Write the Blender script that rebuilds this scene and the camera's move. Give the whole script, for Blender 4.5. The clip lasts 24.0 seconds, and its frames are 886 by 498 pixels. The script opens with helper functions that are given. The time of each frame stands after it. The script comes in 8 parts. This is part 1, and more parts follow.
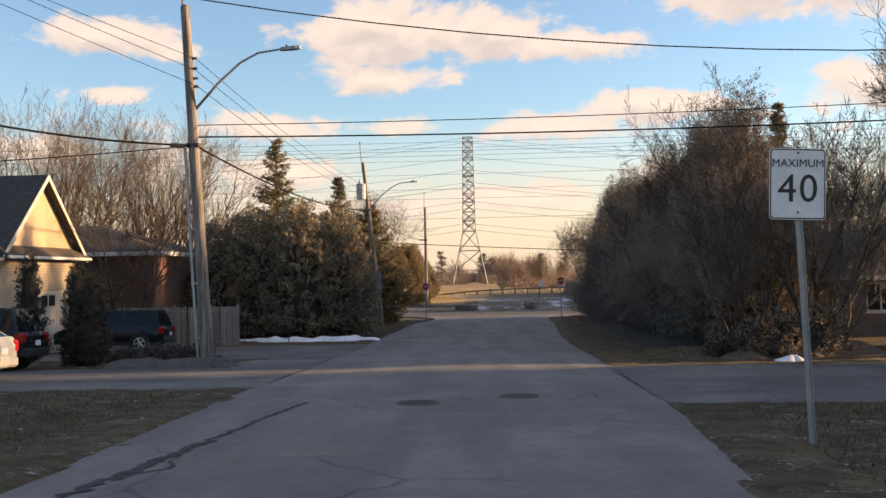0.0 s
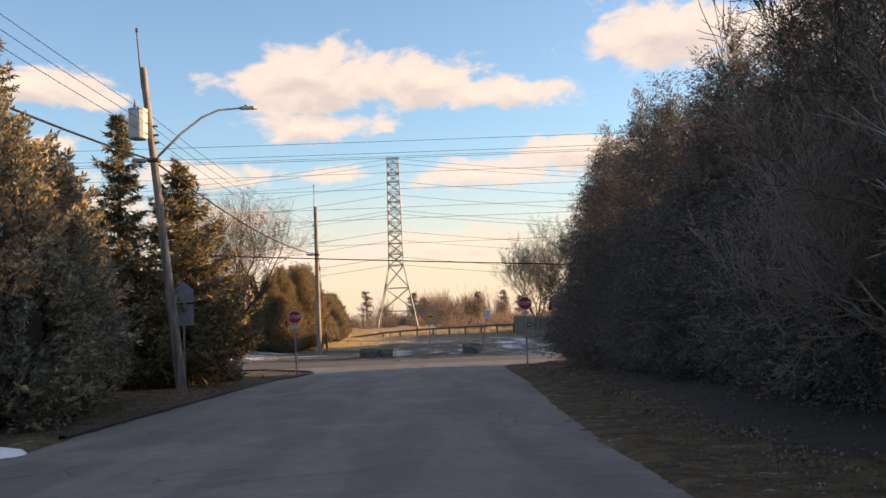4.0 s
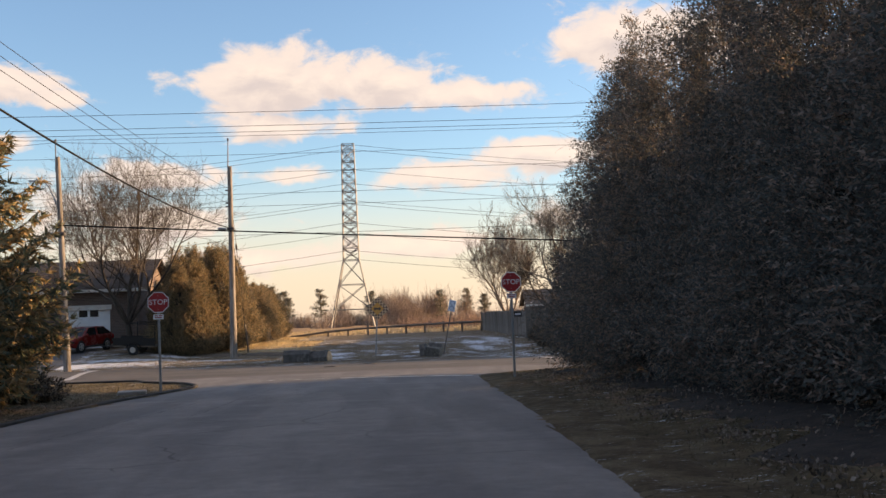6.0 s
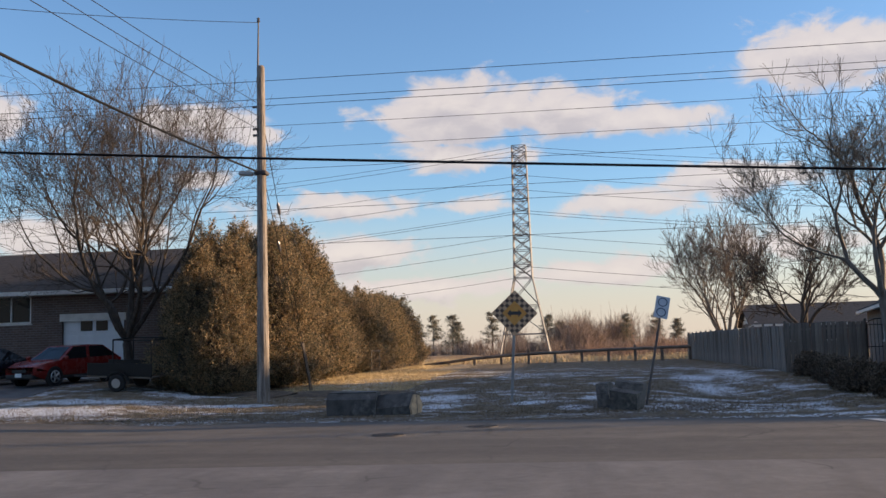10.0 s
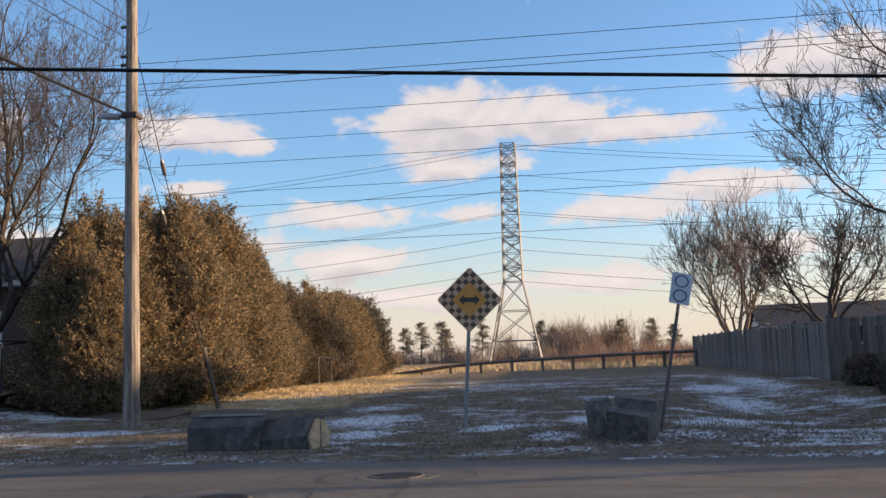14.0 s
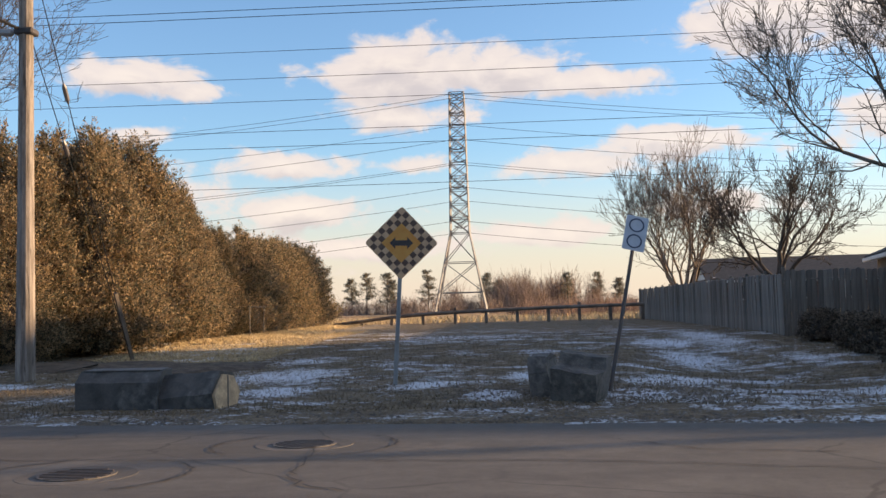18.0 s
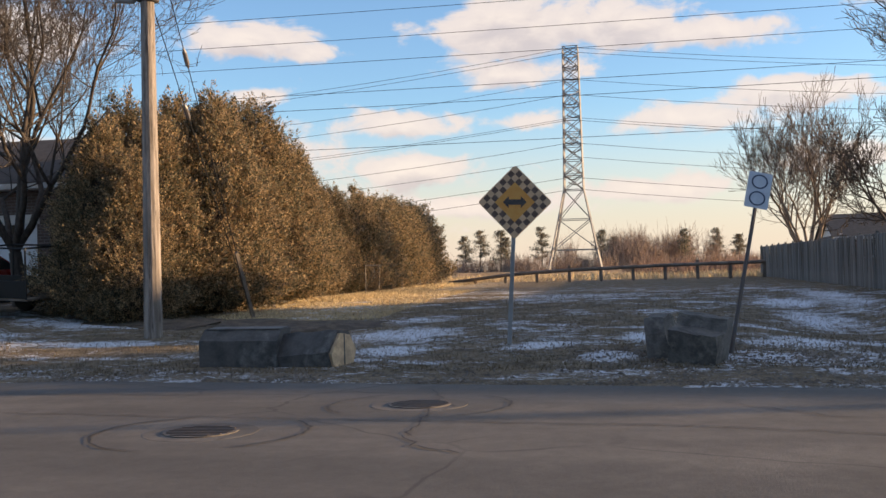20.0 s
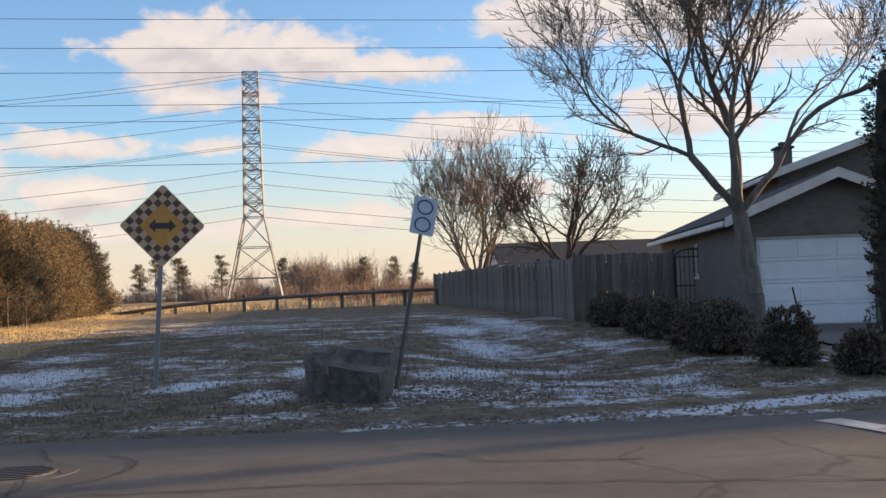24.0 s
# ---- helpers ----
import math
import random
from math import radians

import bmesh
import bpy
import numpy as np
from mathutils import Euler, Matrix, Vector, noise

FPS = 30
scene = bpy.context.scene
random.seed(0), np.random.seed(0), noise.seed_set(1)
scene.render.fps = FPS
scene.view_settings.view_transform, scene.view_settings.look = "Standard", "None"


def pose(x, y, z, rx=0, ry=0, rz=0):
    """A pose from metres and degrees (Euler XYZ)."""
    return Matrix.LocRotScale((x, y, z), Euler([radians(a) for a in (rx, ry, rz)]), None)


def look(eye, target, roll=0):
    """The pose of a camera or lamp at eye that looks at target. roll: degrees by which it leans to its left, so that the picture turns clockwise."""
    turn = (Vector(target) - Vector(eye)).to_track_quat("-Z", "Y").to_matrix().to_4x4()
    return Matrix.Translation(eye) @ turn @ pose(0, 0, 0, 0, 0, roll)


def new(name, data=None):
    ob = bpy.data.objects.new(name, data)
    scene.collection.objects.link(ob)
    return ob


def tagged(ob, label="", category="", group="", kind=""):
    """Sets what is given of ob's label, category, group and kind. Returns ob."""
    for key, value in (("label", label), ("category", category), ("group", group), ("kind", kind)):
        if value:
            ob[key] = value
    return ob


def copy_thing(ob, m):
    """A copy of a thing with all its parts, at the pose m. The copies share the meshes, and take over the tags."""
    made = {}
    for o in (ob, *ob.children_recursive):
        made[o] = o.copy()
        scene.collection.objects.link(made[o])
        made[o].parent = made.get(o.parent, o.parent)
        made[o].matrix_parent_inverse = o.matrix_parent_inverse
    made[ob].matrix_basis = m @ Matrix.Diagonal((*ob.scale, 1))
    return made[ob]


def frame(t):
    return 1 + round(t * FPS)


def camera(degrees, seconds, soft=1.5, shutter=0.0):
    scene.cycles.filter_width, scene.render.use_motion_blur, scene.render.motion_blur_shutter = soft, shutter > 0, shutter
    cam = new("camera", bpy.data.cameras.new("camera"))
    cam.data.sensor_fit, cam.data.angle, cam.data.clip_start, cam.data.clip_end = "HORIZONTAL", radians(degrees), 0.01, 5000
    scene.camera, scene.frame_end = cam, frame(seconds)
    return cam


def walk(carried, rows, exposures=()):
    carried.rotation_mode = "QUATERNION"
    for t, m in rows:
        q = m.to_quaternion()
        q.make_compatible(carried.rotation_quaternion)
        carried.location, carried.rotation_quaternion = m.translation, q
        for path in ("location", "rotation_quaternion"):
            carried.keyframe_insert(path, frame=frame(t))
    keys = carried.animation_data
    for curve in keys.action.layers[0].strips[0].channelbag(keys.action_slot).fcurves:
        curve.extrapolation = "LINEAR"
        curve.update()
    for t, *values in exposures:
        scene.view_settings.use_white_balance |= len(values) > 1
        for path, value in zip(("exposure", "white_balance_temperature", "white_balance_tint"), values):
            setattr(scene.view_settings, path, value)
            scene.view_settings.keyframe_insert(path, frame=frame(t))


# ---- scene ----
cam = camera(48.3, 24.0)
PATH = [
    (0, (2.745, -2.122, 3.755), (2.665, -0.124, 3.804), -1.1),
    (0.5, (2.813, 1.96, 3.629), (2.689, 3.956, 3.648), -2.2),
    (1, (3.04, 5.585, 3.443), (2.701, 7.555, 3.531), -3.7),
    (1.5, (3.194, 9.674, 3.299), (2.969, 11.66, 3.379), -2.3),
    (2, (3.331, 13.894, 3.139), (3.261, 15.893, 3.172), -1.4),
    (2.5, (3.336, 18.53, 3.028), (3.375, 20.527, 3.129), -4.0),
    (4.5, (4.112, 33.601, 2.241), (4.172, 35.595, 2.381), -1.8),
    (5, (4.322, 37.509, 2.1), (4.409, 39.502, 2.239), -2.5),
    (5.5, (4.483, 41.618, 2.036), (4.589, 43.61, 2.18), -2.5),
    (6, (4.752, 45.499, 1.958), (4.885, 47.49, 2.097), -2.2),
    (6.5, (5.024, 49.235, 2.016), (5.154, 51.226, 2.148), -2.8),
    (7, (5.164, 52.901, 1.793), (5.264, 54.892, 1.959), -2.0),
    (7.5, (5.399, 56.754, 1.8), (5.374, 58.75, 1.92), -2.6),
    (8, (5.487, 59.458, 1.687), (5.316, 61.441, 1.888), -2.7),
    (8.5, (5.643, 62.552, 1.619), (5.346, 64.515, 1.863), -2.6),
    (9, (5.734, 65.434, 1.619), (5.434, 67.398, 1.856), -1.9),
    (9.5, (5.848, 67.804, 1.585), (5.619, 69.777, 1.817), -1.6),
    (10, (5.917, 70.185, 1.561), (5.684, 72.16, 1.769), -1.6),
    (10.5, (5.961, 72.044, 1.597), (5.732, 74.02, 1.803), -1.6),
    (12.5, (6.206, 76.726, 1.442), (5.984, 78.706, 1.61), -2.0),
    (13, (6.238, 77.391, 1.429), (6.028, 79.372, 1.604), -2.0),
    (13.5, (6.249, 77.912, 1.429), (6.031, 79.891, 1.626), -2.0),
    (14, (6.261, 78.334, 1.43), (6.041, 80.309, 1.655), -2.0),
    (14.5, (6.289, 78.836, 1.407), (6.059, 80.813, 1.602), -2.1),
    (15, (6.32, 79.219, 1.397), (6.076, 81.197, 1.572), -2.6),
    (15.5, (6.316, 79.556, 1.405), (6.06, 81.531, 1.59), -1.9),
    (16, (6.338, 79.881, 1.401), (6.062, 81.856, 1.547), -1.3),
    (16.5, (6.345, 80.107, 1.41), (6.07, 82.082, 1.564), -1.8),
    (17, (6.35, 80.248, 1.411), (6.133, 82.231, 1.553), -1.8),
    (17.5, (6.358, 80.331, 1.414), (6.143, 82.316, 1.527), -1.9),
    (18, (6.354, 80.318, 1.396), (6.235, 82.311, 1.521), -1.4),
    (18.5, (6.352, 80.328, 1.422), (6.238, 82.321, 1.549), -1.2),
    (19, (6.338, 80.312, 1.421), (6.147, 82.3, 1.524), 0.1),
    (19.5, (6.347, 80.452, 1.443), (5.987, 82.419, 1.487), -1.6),
    (21.5, (6.287, 80.289, 1.421), (6.013, 82.27, 1.473), -0.2),
    (22, (6.279, 80.273, 1.444), (6.029, 82.256, 1.515), -0.5),
    (22.5, (6.311, 80.374, 1.425), (6.156, 82.365, 1.53), -2.1),
    (23, (6.335, 80.705, 1.446), (6.298, 82.704, 1.483), -2.6),
    (23.5, (6.413, 81.175, 1.447), (6.533, 83.172, 1.472), -3.6),
    (24, (6.676, 81.824, 1.466), (6.962, 83.801, 1.548), -2.0),
]
walk(cam, [(t, look(eye, target, roll)) for t, eye, target, roll in PATH], [(0.0, 1.3, 8000, 16), (2.2, 1.38, 8050, 16), (5.0, 1.3, 7850, 16), (7.4, 1.3, 7850, 16), (8.2, 1.12, 7200, 15), (9.0, 0.99, 6550, 13), (10.5, 0.97, 6550, 13), (14.0, 1.12, 6600, 13), (17.0, 1.22, 6950, 13), (24.0, 1.18, 6950, 13)])

# ---- world, sun ----
SUN_AZ, SUN_EL = 78.0, 8.7
world = bpy.data.worlds.new("sky")
scene.world = world
world.use_nodes = True


class Nodes:
    """Short hand for building node trees."""

    def __init__(self, tree):
        self.tree = tree
        tree.nodes.clear()

    def add(self, kind, **props):
        node = self.tree.nodes.new(kind)
        for key, value in props.items():
            if key in node.inputs:
                node.inputs[key].default_value = value
        return node

    def link(self, a, b):
        self.tree.links.new(a, b)

    def put(self, value, socket):
        if hasattr(value, "is_output"):
            self.link(value, socket)
        else:
            socket.default_value = value

    def math(self, op, a, b=0.0, c=0.0, clamp=False):
        node = self.tree.nodes.new("ShaderNodeMath")
        node.operation, node.use_clamp = op, clamp
        for value, socket in zip((a, b, c), node.inputs):
            self.put(value, socket)
        return node.outputs[0]

    def smooth(self, value, lo, hi):
        node = self.tree.nodes.new("ShaderNodeMapRange")
        node.interpolation_type = "SMOOTHSTEP"
        self.put(value, node.inputs[0])
        node.inputs[1].default_value, node.inputs[2].default_value = lo, hi
        return node.outputs[0]

    def mix(self, fac, a, b, blend="MIX"):
        node = self.tree.nodes.new("ShaderNodeMix")
        node.data_type, node.blend_type = "RGBA", blend
        self.put(fac, node.inputs[0])
        for value, socket in ((a, node.inputs[6]), (b, node.inputs[7])):
            self.put(value if hasattr(value, "is_output") else (*value[:3], 1.0), socket)
        return node.outputs[2]

    def noise(self, vector, scale, detail=4.0, rough=0.55, warp=0.0):
        node = self.tree.nodes.new("ShaderNodeTexNoise")
        node.inputs["Scale"].default_value, node.inputs["Detail"].default_value = scale, detail
        node.inputs["Roughness"].default_value, node.inputs["Distortion"].default_value = rough, warp
        if vector is not None:
            self.link(vector, node.inputs["Vector"])
        return node.outputs["Fac"]

    def scaled(self, vector, x, y, z):
        node = self.tree.nodes.new("ShaderNodeMapping")
        node.inputs["Scale"].default_value = (x, y, z)
        self.link(vector, node.inputs["Vector"])
        return node.outputs[0]


def build_sky():
    n = Nodes(world.node_tree)
    sky = n.add("ShaderNodeTexSky")
    sky.sky_type, sky.sun_disc = "NISHITA", False
    sky.sun_elevation, sky.sun_rotation = radians(SUN_EL), radians(SUN_AZ)
    sky.altitude, sky.air_density, sky.dust_density, sky.ozone_density = 100, 1.0, 0.6, 1.6
    way = n.add("ShaderNodeTexCoord").outputs["Generated"]
    xyz = n.add("ShaderNodeSeparateXYZ")
    n.link(way, xyz.inputs[0])
    x, y, z = xyz.outputs
    az = n.math("MULTIPLY", n.math("ARCTAN2", x, y), 57.2958)
    el = n.math("MULTIPLY", n.math("ARCSINE", z), 57.2958)
    # Cumulus banks: azimuth, elevation, half width, half height, weight
    banks = ((-6.0, 13.7, 4.4, 2.0, 1.0), (-0.6, 13.7, 4.4, 1.4, 1.0), (4.6, 12.8, 4.4, 0.9, 0.95), (-5.6, 11.3, 4.2, 0.9, 0.85), (-21.0, 13.3, 3.6, 1.0, 0.95), (-17.6, 12.6, 2.8, 0.6, 0.7), (-20.6, 10.1, 2.0, 0.6, 0.8),
             (15.0, 15.3, 4.6, 1.8, 1.0), (20.8, 14.8, 4.4, 1.6, 0.9), (-12.4, 8.6, 4.2, 0.8, 0.85), (-4.8, 8.5, 2.0, 0.6, 0.75), (-11.6, 5.9, 3.4, 0.9, 0.9), (-8.5, 3.7, 6.0, 0.6, 0.75), (3.8, 8.3, 4.0, 0.8, 0.8), (9.8, 9.2, 3.8, 1.0, 0.95),
             (2.2, 4.3, 4.4, 0.7, 0.7), (12.5, 5.6, 5.0, 0.8, 0.6), (22.0, 9.5, 5.0, 1.4, 0.8), (29.0, 13.0, 5.0, 1.8, 0.8), (-28.0, 7.0, 6.0, 1.0, 0.7), (-33.0, 13.0, 5.0, 1.5, 0.8))

    def thickness(rise):
        """How thick the cloud is, that many degrees higher up."""
        e1 = n.math("ADD", el, rise)
        flat = n.add("ShaderNodeCombineXYZ")
        n.link(az, flat.inputs[0])
        n.link(n.math("MULTIPLY", e1, 1.7), flat.inputs[1])
        fine = n.noise(flat.outputs[0], 0.36, 10.0, 0.6, 0.35)
        wide = n.noise(flat.outputs[0], 0.055, 3.0, 0.5)
        total = n.math("MULTIPLY", n.math("SUBTRACT", wide, 0.52), 2.8)
        for a, e, w, h, k in banks:
            da = n.math("DIVIDE", n.math("SUBTRACT", az, a), w)
            de = n.math("DIVIDE", n.math("SUBTRACT", e1, e), h)
            r = n.math("ADD", n.math("MULTIPLY", da, da), n.math("MULTIPLY", de, de))
            total = n.math("MAXIMUM", total, n.math("MULTIPLY", n.math("POWER", 2.718, n.math("MULTIPLY", r, -0.8)), k))
        return n.math("ADD", total, n.math("MULTIPLY", n.math("SUBTRACT", fine, 0.5), 1.5))

    dens = thickness(0.0)
    # cloud thickened overhead, out of view, to brighten and warm the ambient light
    dens = n.math("ADD", dens, n.math("MULTIPLY", n.smooth(el, 21.0, 50.0), 0.34))
    dens = n.math("ADD", dens, n.math("MULTIPLY", n.math("SUBTRACT", 1.0, n.smooth(el, 5.0, 11.0)), 0.14))
    cover = n.math("MULTIPLY", n.smooth(dens, 0.29, 0.62), n.smooth(el, 0.0, 3.0))
    lit = n.mix(n.smooth(dens, 0.5, 1.1), (0.385, 0.35, 0.334), (0.43, 0.387, 0.355))
    cloud = n.mix(n.math("MULTIPLY", n.smooth(thickness(0.8), 0.45, 1.15), 0.62), lit, (0.235, 0.22, 0.238))
    tuned = n.mix(1.0, sky.outputs[0], (0.087, 0.111, 0.142), "MULTIPLY")
    glow = n.math("MULTIPLY", n.math("SUBTRACT", 1.0, n.smooth(el, 0.0, 10.0)), 0.85)
    haze = n.mix(glow, tuned, (0.40, 0.335, 0.285))
    out = n.mix(n.math("MULTIPLY", cover, 0.9), haze, cloud)
    back = n.add("ShaderNodeBackground")
    back.inputs["Strength"].default_value = 1.0
    n.link(out, back.inputs["Color"])
    n.link(back.outputs[0], n.add("ShaderNodeOutputWorld").inputs["Surface"])


build_sky()
sun = new("sun", bpy.data.lights.new("sun", "SUN"))
sun.data.energy, sun.data.angle, sun.data.color = 5.0, radians(0.9), (1.0, 0.70, 0.40)
sun_way = Vector((math.sin(radians(SUN_AZ)) * math.cos(radians(SUN_EL)), math.cos(radians(SUN_AZ)) * math.cos(radians(SUN_EL)), math.sin(radians(SUN_EL))))
sun.matrix_world = look(sun_way * 200, (0, 0, 0))

# ---- mesh tools ----
class Build:
    """Collects vertices and faces for one mesh."""

    def __init__(self):
        self.v, self.f = [], []

    def poly(self, pts):
        k = len(self.v)
        self.v += [tuple(p) for p in pts]
        self.f.append(tuple(range(k, k + len(pts))))
        return self

    def box(self, lo, hi, bevel=0.0, m=None):
        """A box from corner to corner with chamfered edges."""
        bm = bmesh.new()
        bmesh.ops.create_cube(bm, size=1.0)
        size, mid = [b - a for a, b in zip(lo, hi)], [(a + b) / 2 for a, b in zip(lo, hi)]
        for v in bm.verts:
            v.co = Vector([v.co[i] * size[i] + mid[i] for i in range(3)])
        if bevel > 0:
            bmesh.ops.bevel(bm, geom=bm.edges[:], offset=min(bevel, min(size) * 0.45), segments=1, affect="EDGES")
        return self.take(bm, m)

    def take(self, bm, m=None):
        k = len(self.v)
        bm.verts.index_update()
        self.v += [tuple(m @ v.co) if m else tuple(v.co) for v in bm.verts]
        self.f += [tuple(k + v.index for v in f.verts) for f in bm.faces]
        bm.free()
        return self

    def tube(self, path, radii, sides=8, cap=True):
        """A round bar along a path, with a radius at each point."""
        path = [Vector(p) for p in path]
        if not hasattr(radii, "__len__"):
            radii = [radii] * len(path)
        k = len(self.v)
        for i, p in enumerate(path):
            way = (path[min(i + 1, len(path) - 1)] - path[max(i - 1, 0)]).normalized()
            side = way.cross(Vector((0, 0, 1)) if abs(way.z) < 0.9 else Vector((1, 0, 0))).normalized()
            up = side.cross(way)
            for s in range(sides):
                a = 2 * math.pi * s / sides
                self.v.append(tuple(p + (side * math.cos(a) + up * math.sin(a)) * radii[i]))
        for i in range(len(path) - 1):
            for s in range(sides):
                a, b = k + i * sides + s, k + i * sides + (s + 1) % sides
                self.f.append((a, b, b + sides, a + sides))
        if cap:
            self.f.append(tuple(k + s for s in range(sides))[::-1])
            self.f.append(tuple(k + (len(path) - 1) * sides + s for s in range(sides)))
        return self

    def prism(self, outline, lo, hi, axis="z"):
        """An outline of (a, b) pairs drawn out along an axis."""
        def at(a, b, c):
            return {"z": (a, b, c), "y": (a, c, b), "x": (c, a, b)}[axis]
        k, n = len(self.v), len(outline)
        self.v += [at(a, b, lo) for a, b in outline] + [at(a, b, hi) for a, b in outline]
        self.f += [tuple(range(k, k + n))[::-1], tuple(range(k + n, k + 2 * n))]
        self.f += [(k + i, k + (i + 1) % n, k + n + (i + 1) % n, k + n + i) for i in range(n)]
        return self

    def mesh(self, name, smooth=False):
        me = bpy.data.meshes.new(name)
        me.from_pydata(self.v, [], self.f)
        bm = bmesh.new()
        bm.from_mesh(me)
        bmesh.ops.recalc_face_normals(bm, faces=bm.faces)
        bm.to_mesh(me)
        bm.free()
        if smooth:
            me.shade_smooth()
        return me


def quads_mesh(name, verts, faces):
    """A mesh from arrays: vertices (n, 3), faces (m, 4) or (m, 3)."""
    me = bpy.data.meshes.new(name)
    verts, faces = np.asarray(verts, np.float32), np.asarray(faces, np.int32)
    k = faces.shape[1]
    me.vertices.add(len(verts))
    me.vertices.foreach_set("co", verts.ravel())
    me.loops.add(faces.size)
    me.loops.foreach_set("vertex_index", faces.ravel())
    me.polygons.add(len(faces))
    me.polygons.foreach_set("loop_start", np.arange(0, faces.size, k, dtype=np.int32))
    me.update(calc_edges=True)
    me.validate()
    return me


def thing(name, m, label, category, group="", kind=""):
    """An empty at the base of a thing, to carry its parts."""
    ob = new(name)
    ob.empty_display_size = 0.2
    ob.matrix_basis = m if isinstance(m, Matrix) else pose(*m)
    return tagged(ob, label, category, group, kind)


def part(name, shape, material, parent=None, label="", smooth=False, at=None):
    me = shape.mesh(name, smooth) if isinstance(shape, Build) else shape
    if material and not me.materials:
        me.materials.append(material)
    ob = new(name, me)
    if parent:
        ob.parent = parent
    if at is not None:
        ob.matrix_basis = at
    return tagged(ob, label)


def lettering(name, words, size, material, parent, m, depth=0.003, spacing=1.0):
    cu = bpy.data.curves.new(name, "FONT")
    cu.body, cu.size, cu.align_x, cu.align_y, cu.extrude, cu.space_character, cu.resolution_u = words, size, "CENTER", "CENTER", depth, spacing, 3
    tmp = bpy.data.objects.new(name, cu)
    scene.collection.objects.link(tmp)
    me = bpy.data.meshes.new_from_object(tmp.evaluated_get(bpy.context.evaluated_depsgraph_get()))
    bpy.data.objects.remove(tmp)
    return part(name, me, material, parent, at=m)


# ---- materials ----
def material(name, colour, rough=0.7, metal=0.0, second=None, scale=4.0, grain=0.0, grain_scale=60.0, bump=0.0, stretch=(1, 1, 1), island=0.0, spread=0.0, specular=0.4, third=None, third_scale=0.6):
    """A surface with two colours mixed by broad noise, fine grain and relief. island: how much single pieces vary; spread: how much objects do."""
    mat = bpy.data.materials.new(name)
    mat.use_nodes = True
    n = Nodes(mat.node_tree)
    co = n.scaled(n.add("ShaderNodeTexCoord").outputs["Object"], *stretch)
    c = n.mix(0.0, colour, colour)
    if second:
        c = n.mix(n.smooth(n.noise(co, scale, 5.0, 0.6), 0.35, 0.68), colour, second)
    if third:
        c = n.mix(n.smooth(n.noise(co, third_scale, 6.0, 0.65), 0.52, 0.7), c, third)
    if grain:
        g = n.noise(co, grain_scale, 3.0, 0.6)
        v = n.math("ADD", 1.0 - grain, n.math("MULTIPLY", g, 2 * grain))
        hsv = n.add("ShaderNodeHueSaturation")
        n.link(v, hsv.inputs["Value"])
        n.link(c, hsv.inputs["Color"])
        c = hsv.outputs[0]
    if island or spread:
        src = n.add("ShaderNodeNewGeometry").outputs["Random Per Island"] if island else n.add("ShaderNodeObjectInfo").outputs["Random"]
        k = island or spread
        hsv = n.add("ShaderNodeHueSaturation")
        n.link(n.math("ADD", 1.0 - k, n.math("MULTIPLY", src, 2 * k)), hsv.inputs["Value"])
        n.link(c, hsv.inputs["Color"])
        c = hsv.outputs[0]
    b = n.add("ShaderNodeBsdfPrincipled")
    b.inputs["Roughness"].default_value, b.inputs["Metallic"].default_value, b.inputs["Specular IOR Level"].default_value = rough, metal, specular
    n.link(c, b.inputs["Base Color"])
    if bump:
        bp = n.add("ShaderNodeBump")
        bp.inputs["Strength"].default_value, bp.inputs["Distance"].default_value = min(1.0, bump * 20), bump
        n.link(n.noise(co, grain_scale * 0.6, 4.0, 0.6), bp.inputs["Height"])
        n.link(bp.outputs[0], b.inputs["Normal"])
    n.link(b.outputs[0], n.add("ShaderNodeOutputMaterial").inputs["Surface"])
    return mat


def leaf_material(name, low, high, dead, share=0.25, through_light=0.25):
    """Foliage: every leaf has its own tint, some are dead; patches vary over the crown."""
    mat = bpy.data.materials.new(name)
    mat.use_nodes = True
    n = Nodes(mat.node_tree)
    rnd = n.add("ShaderNodeNewGeometry").outputs["Random Per Island"]
    co = n.add("ShaderNodeTexCoord").outputs["Object"]
    patch = n.noise(co, 0.7, 4.0, 0.6)
    c = n.mix(rnd, low, high)
    far = n.math("ADD", n.math("MULTIPLY", rnd, 0.6), n.math("MULTIPLY", patch, 0.9))
    c = n.mix(n.smooth(far, 1.0 - share, 1.12 - share), c, dead)
    d = n.add("ShaderNodeBsdfPrincipled")
    d.inputs["Roughness"].default_value, d.inputs["Specular IOR Level"].default_value = 0.75, 0.2
    n.link(c, d.inputs["Base Color"])
    t = n.add("ShaderNodeBsdfTranslucent")
    n.link(c, t.inputs["Color"])
    mx = n.add("ShaderNodeMixShader")
    mx.inputs[0].default_value = through_light
    n.link(d.outputs[0], mx.inputs[1])
    n.link(t.outputs[0], mx.inputs[2])
    n.link(mx.outputs[0], n.add("ShaderNodeOutputMaterial").inputs["Surface"])
    return mat


def glass_material(name, tint=(0.02, 0.025, 0.03), rough=0.05):
    mat = bpy.data.materials.new(name)
    mat.use_nodes = True
    b = mat.node_tree.nodes["Principled BSDF"]
    b.inputs["Base Color"].default_value, b.inputs["Roughness"].default_value, b.inputs["Specular IOR Level"].default_value = (*tint, 1), rough, 0.3
    return mat


